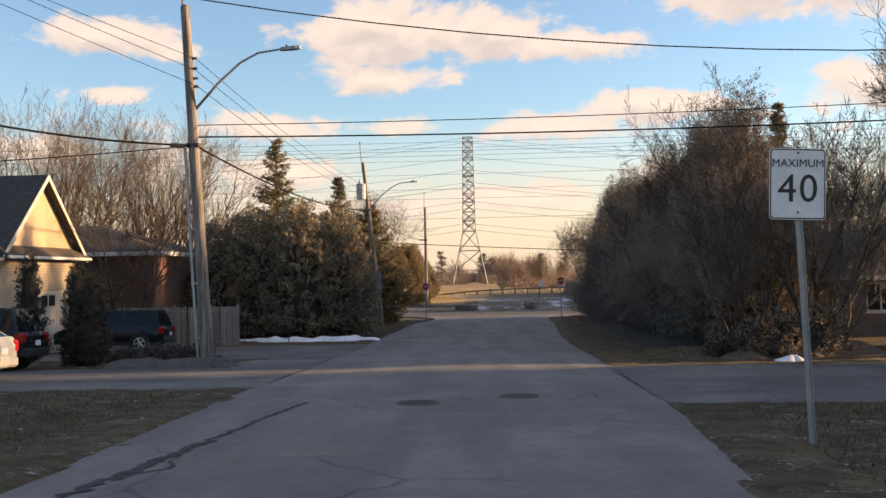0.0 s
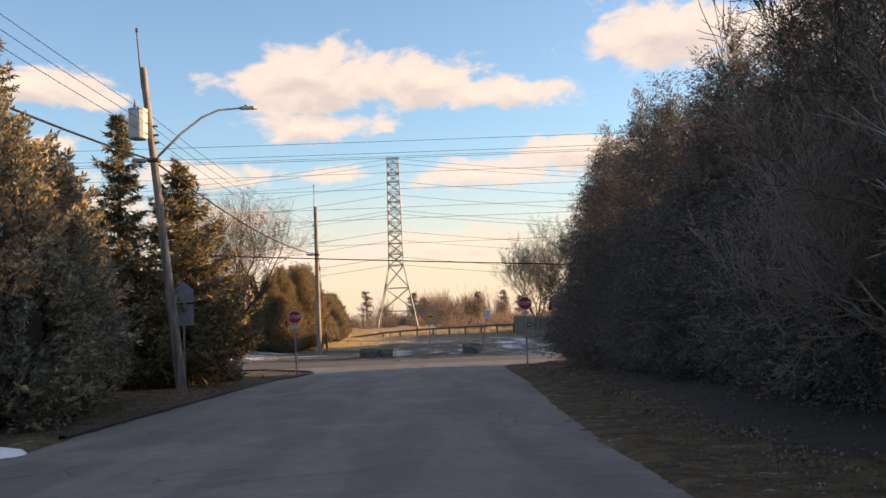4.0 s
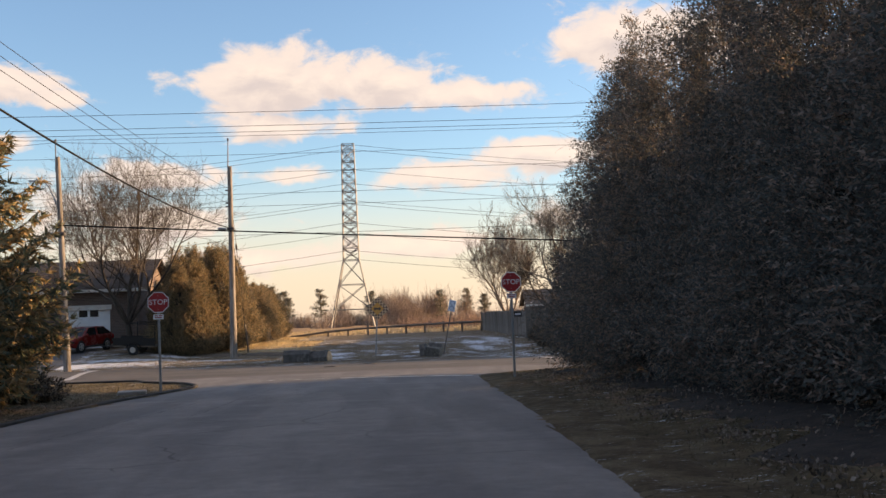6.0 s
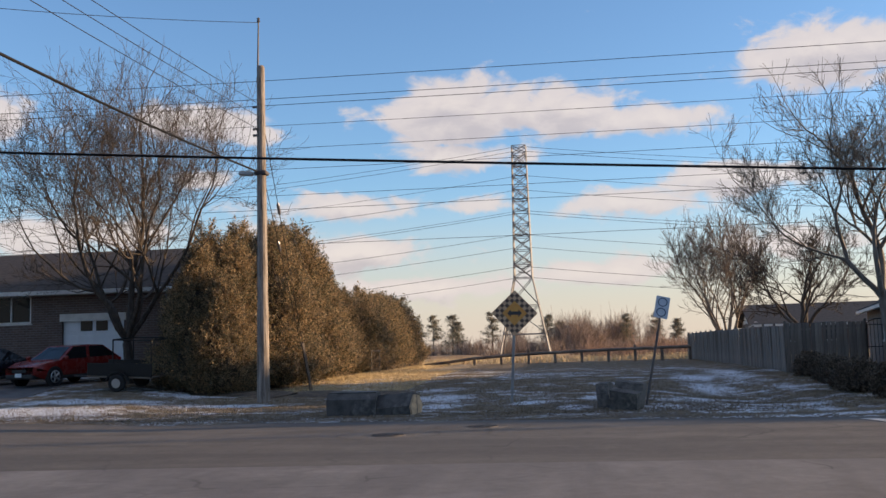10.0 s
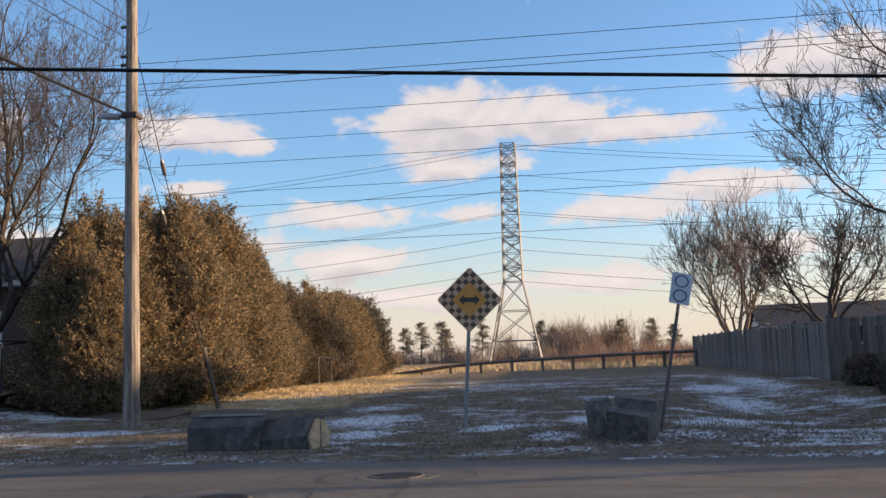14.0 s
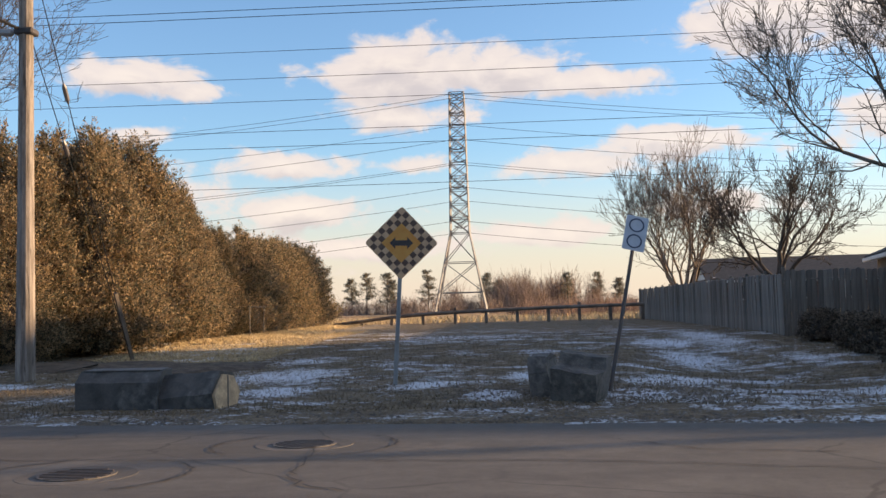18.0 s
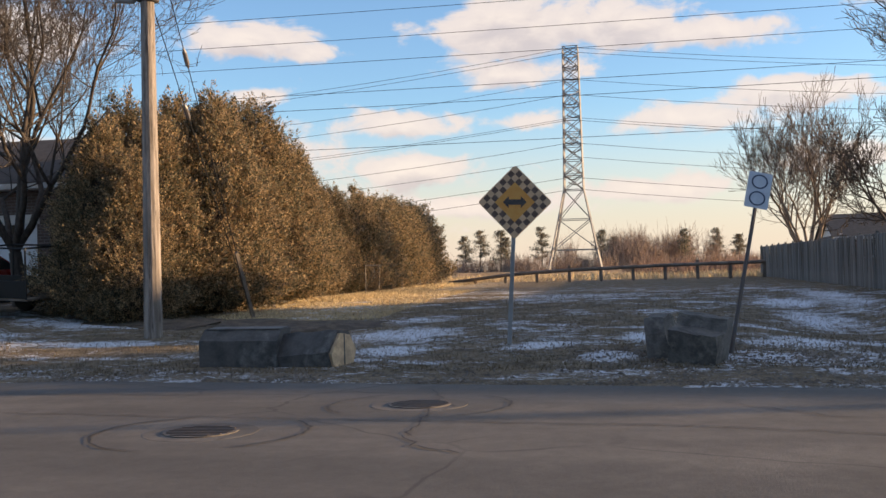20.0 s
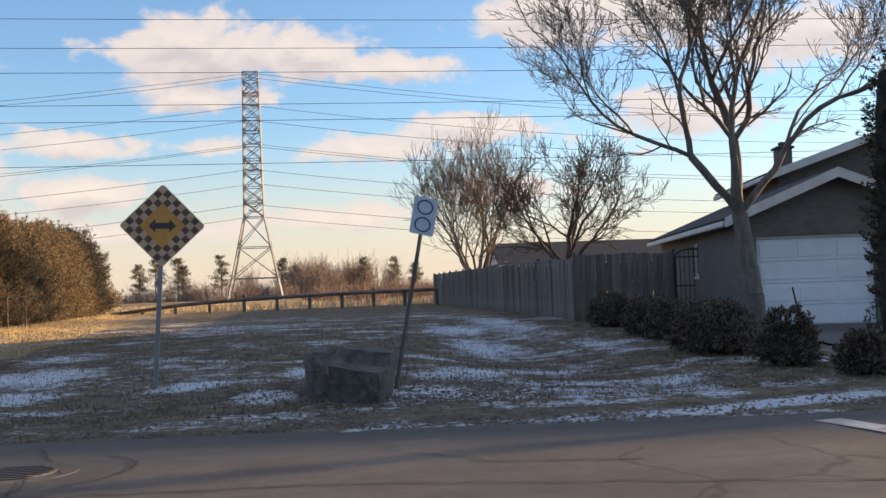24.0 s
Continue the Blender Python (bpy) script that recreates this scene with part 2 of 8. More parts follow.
SNOW = ((-3.6, 98.1, 1.5, 0.55, 6, 1.1), (-6.4, 102.6, 1.6, 0.8, 10, 1.0), (-8.6, 99.5, 2.6, 0.9, 0, 1.1), (-10.0, 96.4, 3.4, 1.5, 0, 1.4), (2.6, 96.3, 0.7, 0.7, 20, 1.1), (2.2, 99.3, 1.1, 1.7, -10, 1.0), (1.8, 102.8, 0.9, 1.1, 0, 0.7),
        (5.1, 97.0, 0.5, 0.9, -25, 1.1), (6.2, 95.4, 0.45, 0.6, 0, 1.0), (6.8, 98.2, 0.5, 1.4, -10, 1.0), (8.3, 95.0, 0.6, 0.7, 0, 1.0), (9.2, 97.2, 0.8, 1.1, -15, 1.1), (10.5, 97.6, 0.9, 0.8, 0, 0.8), (10.6, 103.0, 0.8, 2.6, 0, 0.9),
        (10.6, 107.4, 1.0, 1.6, 0, 0.95), (12.1, 109.0, 0.8, 4.5, 0, 0.85), (5.0, 112.0, 3.5, 2.2, 0, 0.6), (3.0, 124.0, 4.0, 5.0, 0, 0.5), (11.9, 92.7, 1.9, 0.3, 8, 1.25), (11.8, 95.2, 1.0, 0.45, 20, 0.8), (12.6, 101.0, 0.6, 2.0, 0, 0.6))


def ground_material():
    """Short winter grass: dry tan and brown turf, green traces, bare soil, and a thin broken frost of old snow on the open field."""
    mat = bpy.data.materials.new("winter_grass")
    mat.use_nodes = True
    n = Nodes(mat.node_tree)
    co = n.add("ShaderNodeTexCoord").outputs["Object"]
    xyz = n.add("ShaderNodeSeparateXYZ")
    n.link(co, xyz.inputs[0])
    x, y, z = xyz.outputs
    broad, mid, fine = n.noise(co, 0.25, 5.0, 0.6), n.noise(co, 1.6, 5.0, 0.65), n.noise(co, 14.0, 4.0, 0.7)
    c = n.mix(n.smooth(mid, 0.38, 0.62), (0.12, 0.09, 0.06), (0.27, 0.21, 0.135))
    c = n.mix(n.math("MULTIPLY", n.smooth(broad, 0.5, 0.68), 0.55), c, (0.075, 0.072, 0.03))
    c = n.mix(n.math("MULTIPLY", n.smooth(fine, 0.45, 0.75), 0.6), c, (0.36, 0.285, 0.18))
    c = n.mix(n.smooth(n.noise(co, 5.0, 5.0, 0.75), 0.54, 0.70), c, (0.062, 0.048, 0.036))
    # the open field is drier and paler
    c = n.mix(n.math("MULTIPLY", n.smooth(y, 88.0, 96.0), 0.7), c, n.mix(n.smooth(n.noise(co, 3.1, 7.0, 0.8), 0.38, 0.62), (0.085, 0.07, 0.054), (0.29, 0.235, 0.172)))
    # the street verges are darkened, their shade mixed into the turf colour
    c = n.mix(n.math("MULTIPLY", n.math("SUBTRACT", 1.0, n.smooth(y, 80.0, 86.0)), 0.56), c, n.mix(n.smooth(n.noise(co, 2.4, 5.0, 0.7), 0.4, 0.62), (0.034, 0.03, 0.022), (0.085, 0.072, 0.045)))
    # the far meadow is taller and paler
    c = n.mix(n.smooth(y, 132.0, 150.0), c, n.mix(n.smooth(n.noise(co, 0.05, 5.0, 0.7), 0.4, 0.62), (0.30, 0.19, 0.10), (0.45, 0.31, 0.18)))
    # dead grass by the field cedars, its sunlit strip painted in as pale colour
    sun_strip = n.math("MULTIPLY", n.math("MULTIPLY", n.smooth(y, 102.0, 106.0), n.math("SUBTRACT", 1.0, n.smooth(y, 136.0, 144.0))), n.math("SUBTRACT", 1.0, n.smooth(n.math("ABSOLUTE", n.math("ADD", x, 2.2)), 1.2, 3.6)))
    c = n.mix(n.math("MULTIPLY", sun_strip, n.smooth(n.noise(co, 1.8, 6.0, 0.7), 0.3, 0.6)), c, n.mix(fine, (0.40, 0.30, 0.19), (0.66, 0.52, 0.34)))
    # old snow caught in the turf, in slanting drifts: middle, half length, half width, slant, weight
    drift = n.math("MULTIPLY", n.smooth(n.noise(n.scaled(co, 0.3, 0.5, 1.0), 1.0, 4.0, 0.6, 0.9), 0.40, 0.70), 0.66)
    for px, py, a, w, turn, k in SNOW:
        dx, dy = n.math("SUBTRACT", x, px), n.math("SUBTRACT", y, py)
        ca, sa = math.cos(radians(turn)), math.sin(radians(turn))
        u = n.math("DIVIDE", n.math("ADD", n.math("MULTIPLY", dx, ca), n.math("MULTIPLY", dy, sa)), a)
        v = n.math("DIVIDE", n.math("SUBTRACT", n.math("MULTIPLY", dy, ca), n.math("MULTIPLY", dx, sa)), w)
        r = n.math("ADD", n.math("MULTIPLY", u, u), n.math("MULTIPLY", v, v))
        drift = n.math("MAXIMUM", drift, n.math("MULTIPLY", n.math("POWER", 2.718, n.math("MULTIPLY", r, -0.9)), k))
    inside = n.math("MULTIPLY", n.smooth(y, 90.8, 92.6), n.math("SUBTRACT", 1.0, n.smooth(y, 112.0, 128.0)))
    broken = n.math("ADD", n.math("MULTIPLY", n.math("SUBTRACT", n.noise(n.scaled(co, 0.7, 1.5, 1.0), 12.0, 5.0, 0.8), 0.5), 2.3), n.math("MULTIPLY", n.math("SUBTRACT", n.noise(co, 1.9, 4.0, 0.6), 0.5), 1.1))
    snow = n.smooth(n.math("ADD", n.math("MULTIPLY", n.math("MULTIPLY", drift, inside), 0.74), broken), 0.28, 0.50)
    c = n.mix(n.math("MULTIPLY", snow, 0.9), c, (0.74, 0.79, 0.86))
    b = n.add("ShaderNodeBsdfPrincipled")
    b.inputs["Roughness"].default_value, b.inputs["Specular IOR Level"].default_value = 0.95, 0.1
    n.link(c, b.inputs["Base Color"])
    bp = n.add("ShaderNodeBump")
    bp.inputs["Strength"].default_value, bp.inputs["Distance"].default_value = 1.0, 0.09
    n.link(n.math("ADD", fine, mid), bp.inputs["Height"])
    n.link(bp.outputs[0], b.inputs["Normal"])
    n.link(b.outputs[0], n.add("ShaderNodeOutputMaterial").inputs["Surface"])
    return mat


def asphalt_material(name, dark, light, worn, stretch):
    """Old asphalt: tar patches, wheel-worn bands, stone grain and hairline cracks."""
    mat = bpy.data.materials.new(name)
    mat.use_nodes = True
    n = Nodes(mat.node_tree)
    co = n.add("ShaderNodeTexCoord").outputs["Object"]
    bands = n.noise(n.scaled(co, *stretch), 1.0, 4.0, 0.55, 0.4)
    c = n.mix(n.smooth(bands, 0.36, 0.66), dark, light)
    c = n.mix(n.math("MULTIPLY", n.smooth(n.noise(co, 0.35, 6.0, 0.65), 0.5, 0.66), 0.6), c, worn)
    grain = n.noise(co, 55.0, 3.0, 0.7)
    hsv = n.add("ShaderNodeHueSaturation")
    n.link(n.math("ADD", 0.72, n.math("MULTIPLY", grain, 0.56)), hsv.inputs["Value"])
    n.link(c, hsv.inputs["Color"])
    vor = n.add("ShaderNodeTexVoronoi")
    vor.feature = "DISTANCE_TO_EDGE"
    vor.inputs["Scale"].default_value = 0.42
    wob = n.add("ShaderNodeTexNoise")
    wob.inputs["Scale"].default_value = 1.3
    n.link(co, wob.inputs["Vector"])
    n.link(n.mix(0.35, co, wob.outputs["Color"], "ADD"), vor.inputs["Vector"])
    crack = n.math("MULTIPLY", n.math("SUBTRACT", 1.0, n.smooth(vor.outputs["Distance"], 0.002, 0.012)), n.smooth(n.noise(co, 0.22, 3.0), 0.5, 0.6))
    blotch = n.math("ADD", n.math("MULTIPLY", n.noise(co, 4.5, 7.0, 0.72), 0.62), n.math("MULTIPLY", n.noise(co, 1.1, 4.0, 0.6), 0.38))
    mottle = n.add("ShaderNodeHueSaturation")
    n.link(n.math("ADD", 0.42, n.math("MULTIPLY", blotch, 1.16)), mottle.inputs["Value"])
    n.link(hsv.outputs[0], mottle.inputs["Color"])
    c = n.mix(n.math("MULTIPLY", crack, 0.5), mottle.outputs[0], (0.025, 0.024, 0.024))
    b = n.add("ShaderNodeBsdfPrincipled")
    b.inputs["Roughness"].default_value, b.inputs["Specular IOR Level"].default_value = 0.8, 0.3
    n.link(c, b.inputs["Base Color"])
    bp = n.add("ShaderNodeBump")
    bp.inputs["Strength"].default_value, bp.inputs["Distance"].default_value = 0.5, 0.008
    n.link(grain, bp.inputs["Height"])
    n.link(bp.outputs[0], b.inputs["Normal"])
    n.link(b.outputs[0], n.add("ShaderNodeOutputMaterial").inputs["Surface"])
    return mat


M_GRASS = ground_material()
M_STREET = asphalt_material("street_asphalt", (0.132, 0.124, 0.122), (0.18, 0.17, 0.165), (0.22, 0.208, 0.198), (0.9, 0.12, 1))
M_CROSS = asphalt_material("cross_asphalt", (0.09, 0.082, 0.075), (0.122, 0.110, 0.099), (0.150, 0.135, 0.12), (0.1, 0.8, 1))
M_DRIVE = asphalt_material("driveway_asphalt", (0.085, 0.082, 0.083), (0.14, 0.135, 0.133), (0.19, 0.18, 0.172), (0.3, 0.3, 1))
M_TAR = material("tar", (0.022, 0.021, 0.022), 0.7, grain=0.3, grain_scale=30)
M_KERB = material("kerb_concrete", (0.038, 0.035, 0.032), 0.9, second=(0.022, 0.02, 0.019), scale=1.2, grain=0.2, grain_scale=40, bump=0.004)
M_WHITE = material("road_paint", (0.62, 0.60, 0.57), 0.8, second=(0.34, 0.32, 0.30), scale=3.0, grain=0.25, grain_scale=50)
M_SNOW = material("old_snow", (0.80, 0.84, 0.90), 0.6, second=(0.62, 0.65, 0.70), scale=1.5, grain=0.12, grain_scale=12, bump=0.02)
M_POLE = material("pole_wood", (0.27, 0.235, 0.21), 0.9, second=(0.125, 0.105, 0.09), scale=3.2, grain=0.6, grain_scale=26, bump=0.012, stretch=(3, 3, 0.25), third=(0.06, 0.052, 0.047), third_scale=4.5)
M_STEEL = material("galvanised_steel", (0.36, 0.37, 0.38), 0.5, 0.7, second=(0.26, 0.27, 0.28), scale=3)
M_DARKSTEEL = material("dark_steel", (0.06, 0.06, 0.065), 0.55, 0.5, second=(0.10, 0.075, 0.06), scale=4)
M_LID = material("worn_cast_iron", (0.115, 0.105, 0.098), 0.7, 0.3, second=(0.07, 0.062, 0.058), scale=8, grain=0.3, grain_scale=40)
M_TOWER = material("tower_steel", (0.20, 0.20, 0.21), 0.6, 0.4, second=(0.14, 0.14, 0.145), scale=0.5)
M_WIRE = material("wire", (0.02, 0.02, 0.022), 0.7, specular=0.1)
M_CABLE = material("comms_cable", (0.012, 0.012, 0.014), 0.7, specular=0.1)
M_CERAMIC = material("insulator", (0.10, 0.09, 0.09), 0.3)
M_TRANSF = material("transformer_paint", (0.42, 0.44, 0.44), 0.5, second=(0.32, 0.33, 0.33), scale=2)
M_BARK = material("bark", (0.045, 0.036, 0.03), 0.95, second=(0.085, 0.068, 0.056), scale=6, grain=0.3, grain_scale=40, bump=0.01, stretch=(2, 2, 0.5))
# dark crown core: inner wood with the crown's own shade in its colour
M_CORESHADE = material("shade_core_twig", (0.032, 0.026, 0.022), 0.95, second=(0.06, 0.048, 0.038), scale=9, grain=0.5, grain_scale=30, bump=0.05)
M_TWIG = material("twig", (0.055, 0.042, 0.035), 0.95, second=(0.095, 0.07, 0.055), scale=1, island=0.3)
M_PALETWIG = material("pale_twig", (0.20, 0.165, 0.14), 0.95, second=(0.28, 0.23, 0.19), scale=0.6, island=0.3)
M_TWIGWARM = material("warm_twig", (0.12, 0.092, 0.076), 0.95, second=(0.175, 0.138, 0.112), scale=0.5, island=0.25)
M_PALEBARK = material("pale_bark", (0.19, 0.145, 0.11), 0.95, second=(0.25, 0.20, 0.155), scale=5, grain=0.25, grain_scale=30, bump=0.006)
M_CEDAR = leaf_material("cedar_leaf", (0.11, 0.122, 0.108), (0.27, 0.265, 0.20), (0.40, 0.30, 0.185), 0.26)
M_CEDARGOLD = leaf_material("cedar_leaf_bronzed", (0.052, 0.053, 0.037), (0.225, 0.192, 0.118), (0.36, 0.255, 0.15), 0.28, 0.35)
M_HEDGE = leaf_material("dark_evergreen_leaf", (0.07, 0.078, 0.075), (0.15, 0.152, 0.14), (0.24, 0.185, 0.155), 0.22)
M_SPRUCE = leaf_material("spruce_needle", (0.075, 0.092, 0.068), (0.19, 0.195, 0.115), (0.30, 0.21, 0.11), 0.28)
M_RED = material("sign_red", (0.36, 0.022, 0.024), 0.45, second=(0.30, 0.02, 0.022), scale=6)
M_SIGNWHITE = material("sign_white", (0.72, 0.73, 0.74), 0.45, second=(0.62, 0.63, 0.64), scale=5)
M_SIGNBLACK = material("sign_black", (0.018, 0.018, 0.02), 0.45)
M_FADEDBLACK = material("sign_faded_black", (0.11, 0.07, 0.055), 0.85, second=(0.145, 0.10, 0.08), scale=8)
M_FADEDARROW = material("sign_arrow_grey", (0.05, 0.044, 0.046), 0.7, second=(0.075, 0.064, 0.06), scale=9)
M_BLUEWHITE = material("sign_pale_blue", (0.40, 0.455, 0.52), 0.5, second=(0.34, 0.39, 0.45), scale=5)
M_YELLOW = material("sign_yellow", (0.62, 0.31, 0.075), 0.45, second=(0.60, 0.26, 0.055), scale=6)
M_PALEYELLOW = material("sign_faded_yellow", (0.62, 0.405, 0.245), 0.5, second=(0.52, 0.34, 0.205), scale=8)
M_CONC = material("old_concrete", (0.095, 0.09, 0.085), 0.95, second=(0.05, 0.048, 0.047), scale=2.5, grain=0.3, grain_scale=25, bump=0.015, third=(0.15, 0.145, 0.135), third_scale=2)
M_ROCK = material("grey_broken_concrete", (0.135, 0.125, 0.115), 0.95, second=(0.07, 0.066, 0.062), scale=4, grain=0.45, grain_scale=22, bump=0.03, third=(0.21, 0.19, 0.165), third_scale=3)
M_GREYWOOD = material("weathered_wood", (0.205, 0.182, 0.158), 0.95, second=(0.118, 0.106, 0.094), scale=3, grain=0.3, grain_scale=25, bump=0.004, stretch=(3, 3, 0.3), spread=0.34)
M_GREYBARK = material("grey_bark", (0.13, 0.112, 0.096), 0.95, second=(0.20, 0.178, 0.155), scale=6, grain=0.3, grain_scale=40, bump=0.01, stretch=(2, 2, 0.5))
M_PALEWOOD = material("pale_fence_wood", (0.30, 0.27, 0.235), 0.95, second=(0.20, 0.18, 0.155), scale=3, grain=0.3, grain_scale=25, bump=0.004, stretch=(3, 3, 0.3), spread=0.25)
M_RAILWOOD = material("rail_wood", (0.13, 0.105, 0.085), 0.95, second=(0.20, 0.165, 0.135), scale=2, grain=0.3, grain_scale=20, bump=0.005)

# ---- ground and roads ----
def smooth01(v):
    v = np.clip(v, 0.0, 1.0)
    return v * v * (3 - 2 * v)


def land(x, y):
    """Height of the land."""
    x, y = np.asarray(x, float), np.asarray(y, float)
    s = y + 0.11 * np.clip(x, -150, 150)
    z = np.interp(s, [-80, -2, 37, 65, 78, 93, 95, 97, 105, 112, 135, 200, 400, 1500, 6000], [4.2, 2.35, 0.75, 0.2, 0.0, -0.02, 0.06, 0.16, 0.35, 0.55, 0.66, 0.75, 0.95, 1.4, 1.4])
    z = z + 0.42 * smooth01((s - 96) / 9) * smooth01((-5.5 - x) / 4) * (1 - smooth01((y - 118) / 15))
    z = z - 0.22 * np.exp(-(((x - 10.8) / 1.6) ** 2) - ((y - 101) / 5.5) ** 2)
    z = z + 0.16 * smooth01((x - 7.5) / 3.0) * (1 - smooth01((s - 77) / 3)) * smooth01((s - 26) / 4)
    z = z + 0.07 * smooth01((-3.0 - x) / 2.0) * (1 - smooth01((s - 80) / 3)) * smooth01((s - 44) / 4)
    z = z + 0.13 * smooth01((-3 - x) / 5) * smooth01((s - 85) / 5) * (1 - smooth01((s - 96) / 6)) * smooth01((x + 60) / 20)
    return z


def street_edges(y):
    left = np.interp(y, [-60, 6, 16, 24, 32, 47, 68, 72, 75, 78, 79, 80, 81, 82, 83], [-1.3, -1.3, -1.8, -1.9, -2.4, -2.5, -2.4, -2.1, -1.6, -1.25, -1.3, -1.65, -2.2, -3.2, -5.0])
    right = np.interp(y, [-60, 6, 12, 28, 46, 51, 57, 62, 68, 78, 79, 80, 81, 82, 83], [5.0, 5.0, 5.5, 6.2, 6.55, 6.75, 7.15, 7.45, 7.65, 8.0, 8.3, 9.1, 10.6, 12.5, 15.0])
    return left, right


def cross_near(x):
    return 83.25 - 0.12 * x


def cross_far(x):
    return 93.3 - 0.11 * np.maximum(x, -1.0) + 0.03 * np.minimum(x + 1.0, 0.0)


def paved(x, y, inset=0.25):
    l, r = street_edges(y)
    a = (y < 83.0) & (x > l + inset) & (x < r - inset)
    b = (y > cross_near(x) + inset) & (y < cross_far(x) - inset) & (np.abs(x) < 150)
    c = (x > -30) & (x < -1.0) & (y > 17.2) & (y < 24.8)
    d = (x > -14.3) & (x < -1.0) & (y > 30.4) & (y < 41.8)
    e = (x > 5) & (x < 24) & (y > 13.4) & (y < 24.0)
    f = (x < -10.6) & (x > -26) & (y > cross_far(x) - 0.3) & (y < 108.5) & (x < -11.75 - 0.12 * (y - 97))
    g = (x > 16.0) & (x < 20.4) & (y > 91.5) & (y < 103.3)
    h = (x > -4.4) & (x < -1.0) & (y > 24.4) & (y < 31.0)
    return a | b | c | d | e | f | g | h


def grid_axis(dense, step, reach):
    core = np.arange(dense[0], dense[1] + step / 2, step)
    out = dense[1] + step * np.cumsum(1.35 ** np.arange(1, 26))
    low = dense[0] - step * np.cumsum(1.35 ** np.arange(1, 26))
    return np.concatenate([np.clip(low[::-1], -reach, None), core, np.clip(out, None, reach)])


def sheet(name, xs, ys, height):
    gx, gy = np.meshgrid(xs, ys)
    v = np.stack([gx, gy, height(gx, gy)], -1).reshape(-1, 3)
    i = np.arange(len(ys) - 1)[:, None] * len(xs) + np.arange(len(xs) - 1)
    me = quads_mesh(name, v, np.stack([i, i + 1, i + 1 + len(xs), i + len(xs)], -1).reshape(-1, 4))
    me.shade_smooth()
    return me


def ripple(x, y, size):
    return size * (np.sin(x * 2.3 + 1.7 * np.sin(y * 1.1)) * np.sin(y * 1.9 + 0.8 * np.sin(x * 1.4)) + 0.6 * np.sin(x * 5.1 + y * 3.7))


def ground_height(x, y):
    hole = paved(x, y)
    return land(x, y) - 0.10 * hole + ripple(x, y, 0.012) * ~hole


xs = np.unique(grid_axis((-32, 34), 0.4, 4500).round(3))
ys = np.unique(grid_axis((-12, 146), 0.4, 4500).round(3))
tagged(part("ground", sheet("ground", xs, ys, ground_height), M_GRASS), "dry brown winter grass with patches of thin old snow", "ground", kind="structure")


def band(name, rows, mat, label, lift=0.0, category="road"):
    """A strip of paving from pairs of edge points, with a slight crown."""
    b = Build()
    cols = 9
    for (x0, y0), (x1, y1) in rows:
        for c in range(cols):
            f = c / (cols - 1)
            x, y = x0 + (x1 - x0) * f, y0 + (y1 - y0) * f
            b.v.append((x, y, float(land(x, y)) + lift + 0.035 * (1 - (2 * f - 1) ** 2)))
    for r in range(len(rows) - 1):
        for c in range(cols - 1):
            k = r * cols + c
            b.f.append((k, k + 1, k + 1 + cols, k + cols))
    return tagged(part(name, b, mat, smooth=True), label, category, kind="structure")


rows = []
for y in np.concatenate([np.arange(-60, 76, 1.5), np.arange(76, 84.1, 0.4)]):
    l, r = street_edges(y)
    rows.append(((float(l), float(y)), (float(r), float(y))))
band("road", rows, M_STREET, "worn grey asphalt residential street with cracks and patches")
rows = []
for x in np.concatenate([np.arange(-150, -20, 6), np.arange(-20, 24, 0.7), np.arange(24, 151, 6)]):
    rows.append(((float(x), float(cross_near(x))), (float(x), float(cross_far(x)))))
band("road", rows, M_CROSS, "pale worn asphalt crossing road catching low sunlight", 0.004)
band("driveway", [((float(x), 16.9), (float(x), 25.2)) for x in np.arange(-31, -2.4, 1.0)] + [((-1.76, 16.9), (-1.93, 25.2))], M_DRIVE, "broad grey asphalt driveway apron", -0.012, "driveway")
band("driveway", [((float(x), 30.0), (float(x), 42.1)) for x in np.arange(-14.6, -2.9, 0.8)] + [((-2.24, 30.0), (-2.44, 42.1))], M_DRIVE, "grey asphalt driveway in front of the garage", -0.012, "driveway")
band("driveway", [((float(x), 25.21), (float(x), 29.99)) for x in np.arange(-4.6, -2.2, 0.4)] + [((-1.95, 25.21), (-2.22, 29.99))], M_DRIVE, "dark asphalt shoulder between the two driveways", -0.012, "driveway")
band("driveway", [((5.5, 13.0), (5.96, 24.4))] + [((float(x), 13.0), (float(x), 24.4)) for x in np.arange(6.4, 25, 0.9)], M_DRIVE, "shaded asphalt driveway", -0.012, "driveway")
band("driveway", [((15.6 + 0.07 * (y - 91), float(y)), (20.6, float(y))) for y in np.arange(90.9, 103.6, 0.6)], M_DRIVE, "short grey driveway up to the white garage door", 0.01, "driveway")
b = Build()
for y in np.arange(92.4, 109.1, 0.8):
    for f in (0, 0.33, 0.67, 1):
        x = -27 + f * (15.6 - 0.12 * (y - 97))
        b.v.append((x, y, float(land(x, y)) + 0.01))
for r in range(len(b.v) // 4 - 1):
    for c in range(3):
        k = r * 4 + c
        b.f.append((k, k + 1, k + 5, k + 4))
tagged(part("driveway", b, M_DRIVE, smooth=True), "dark asphalt driveway sloping up to the brick bungalow", "driveway", kind="structure")


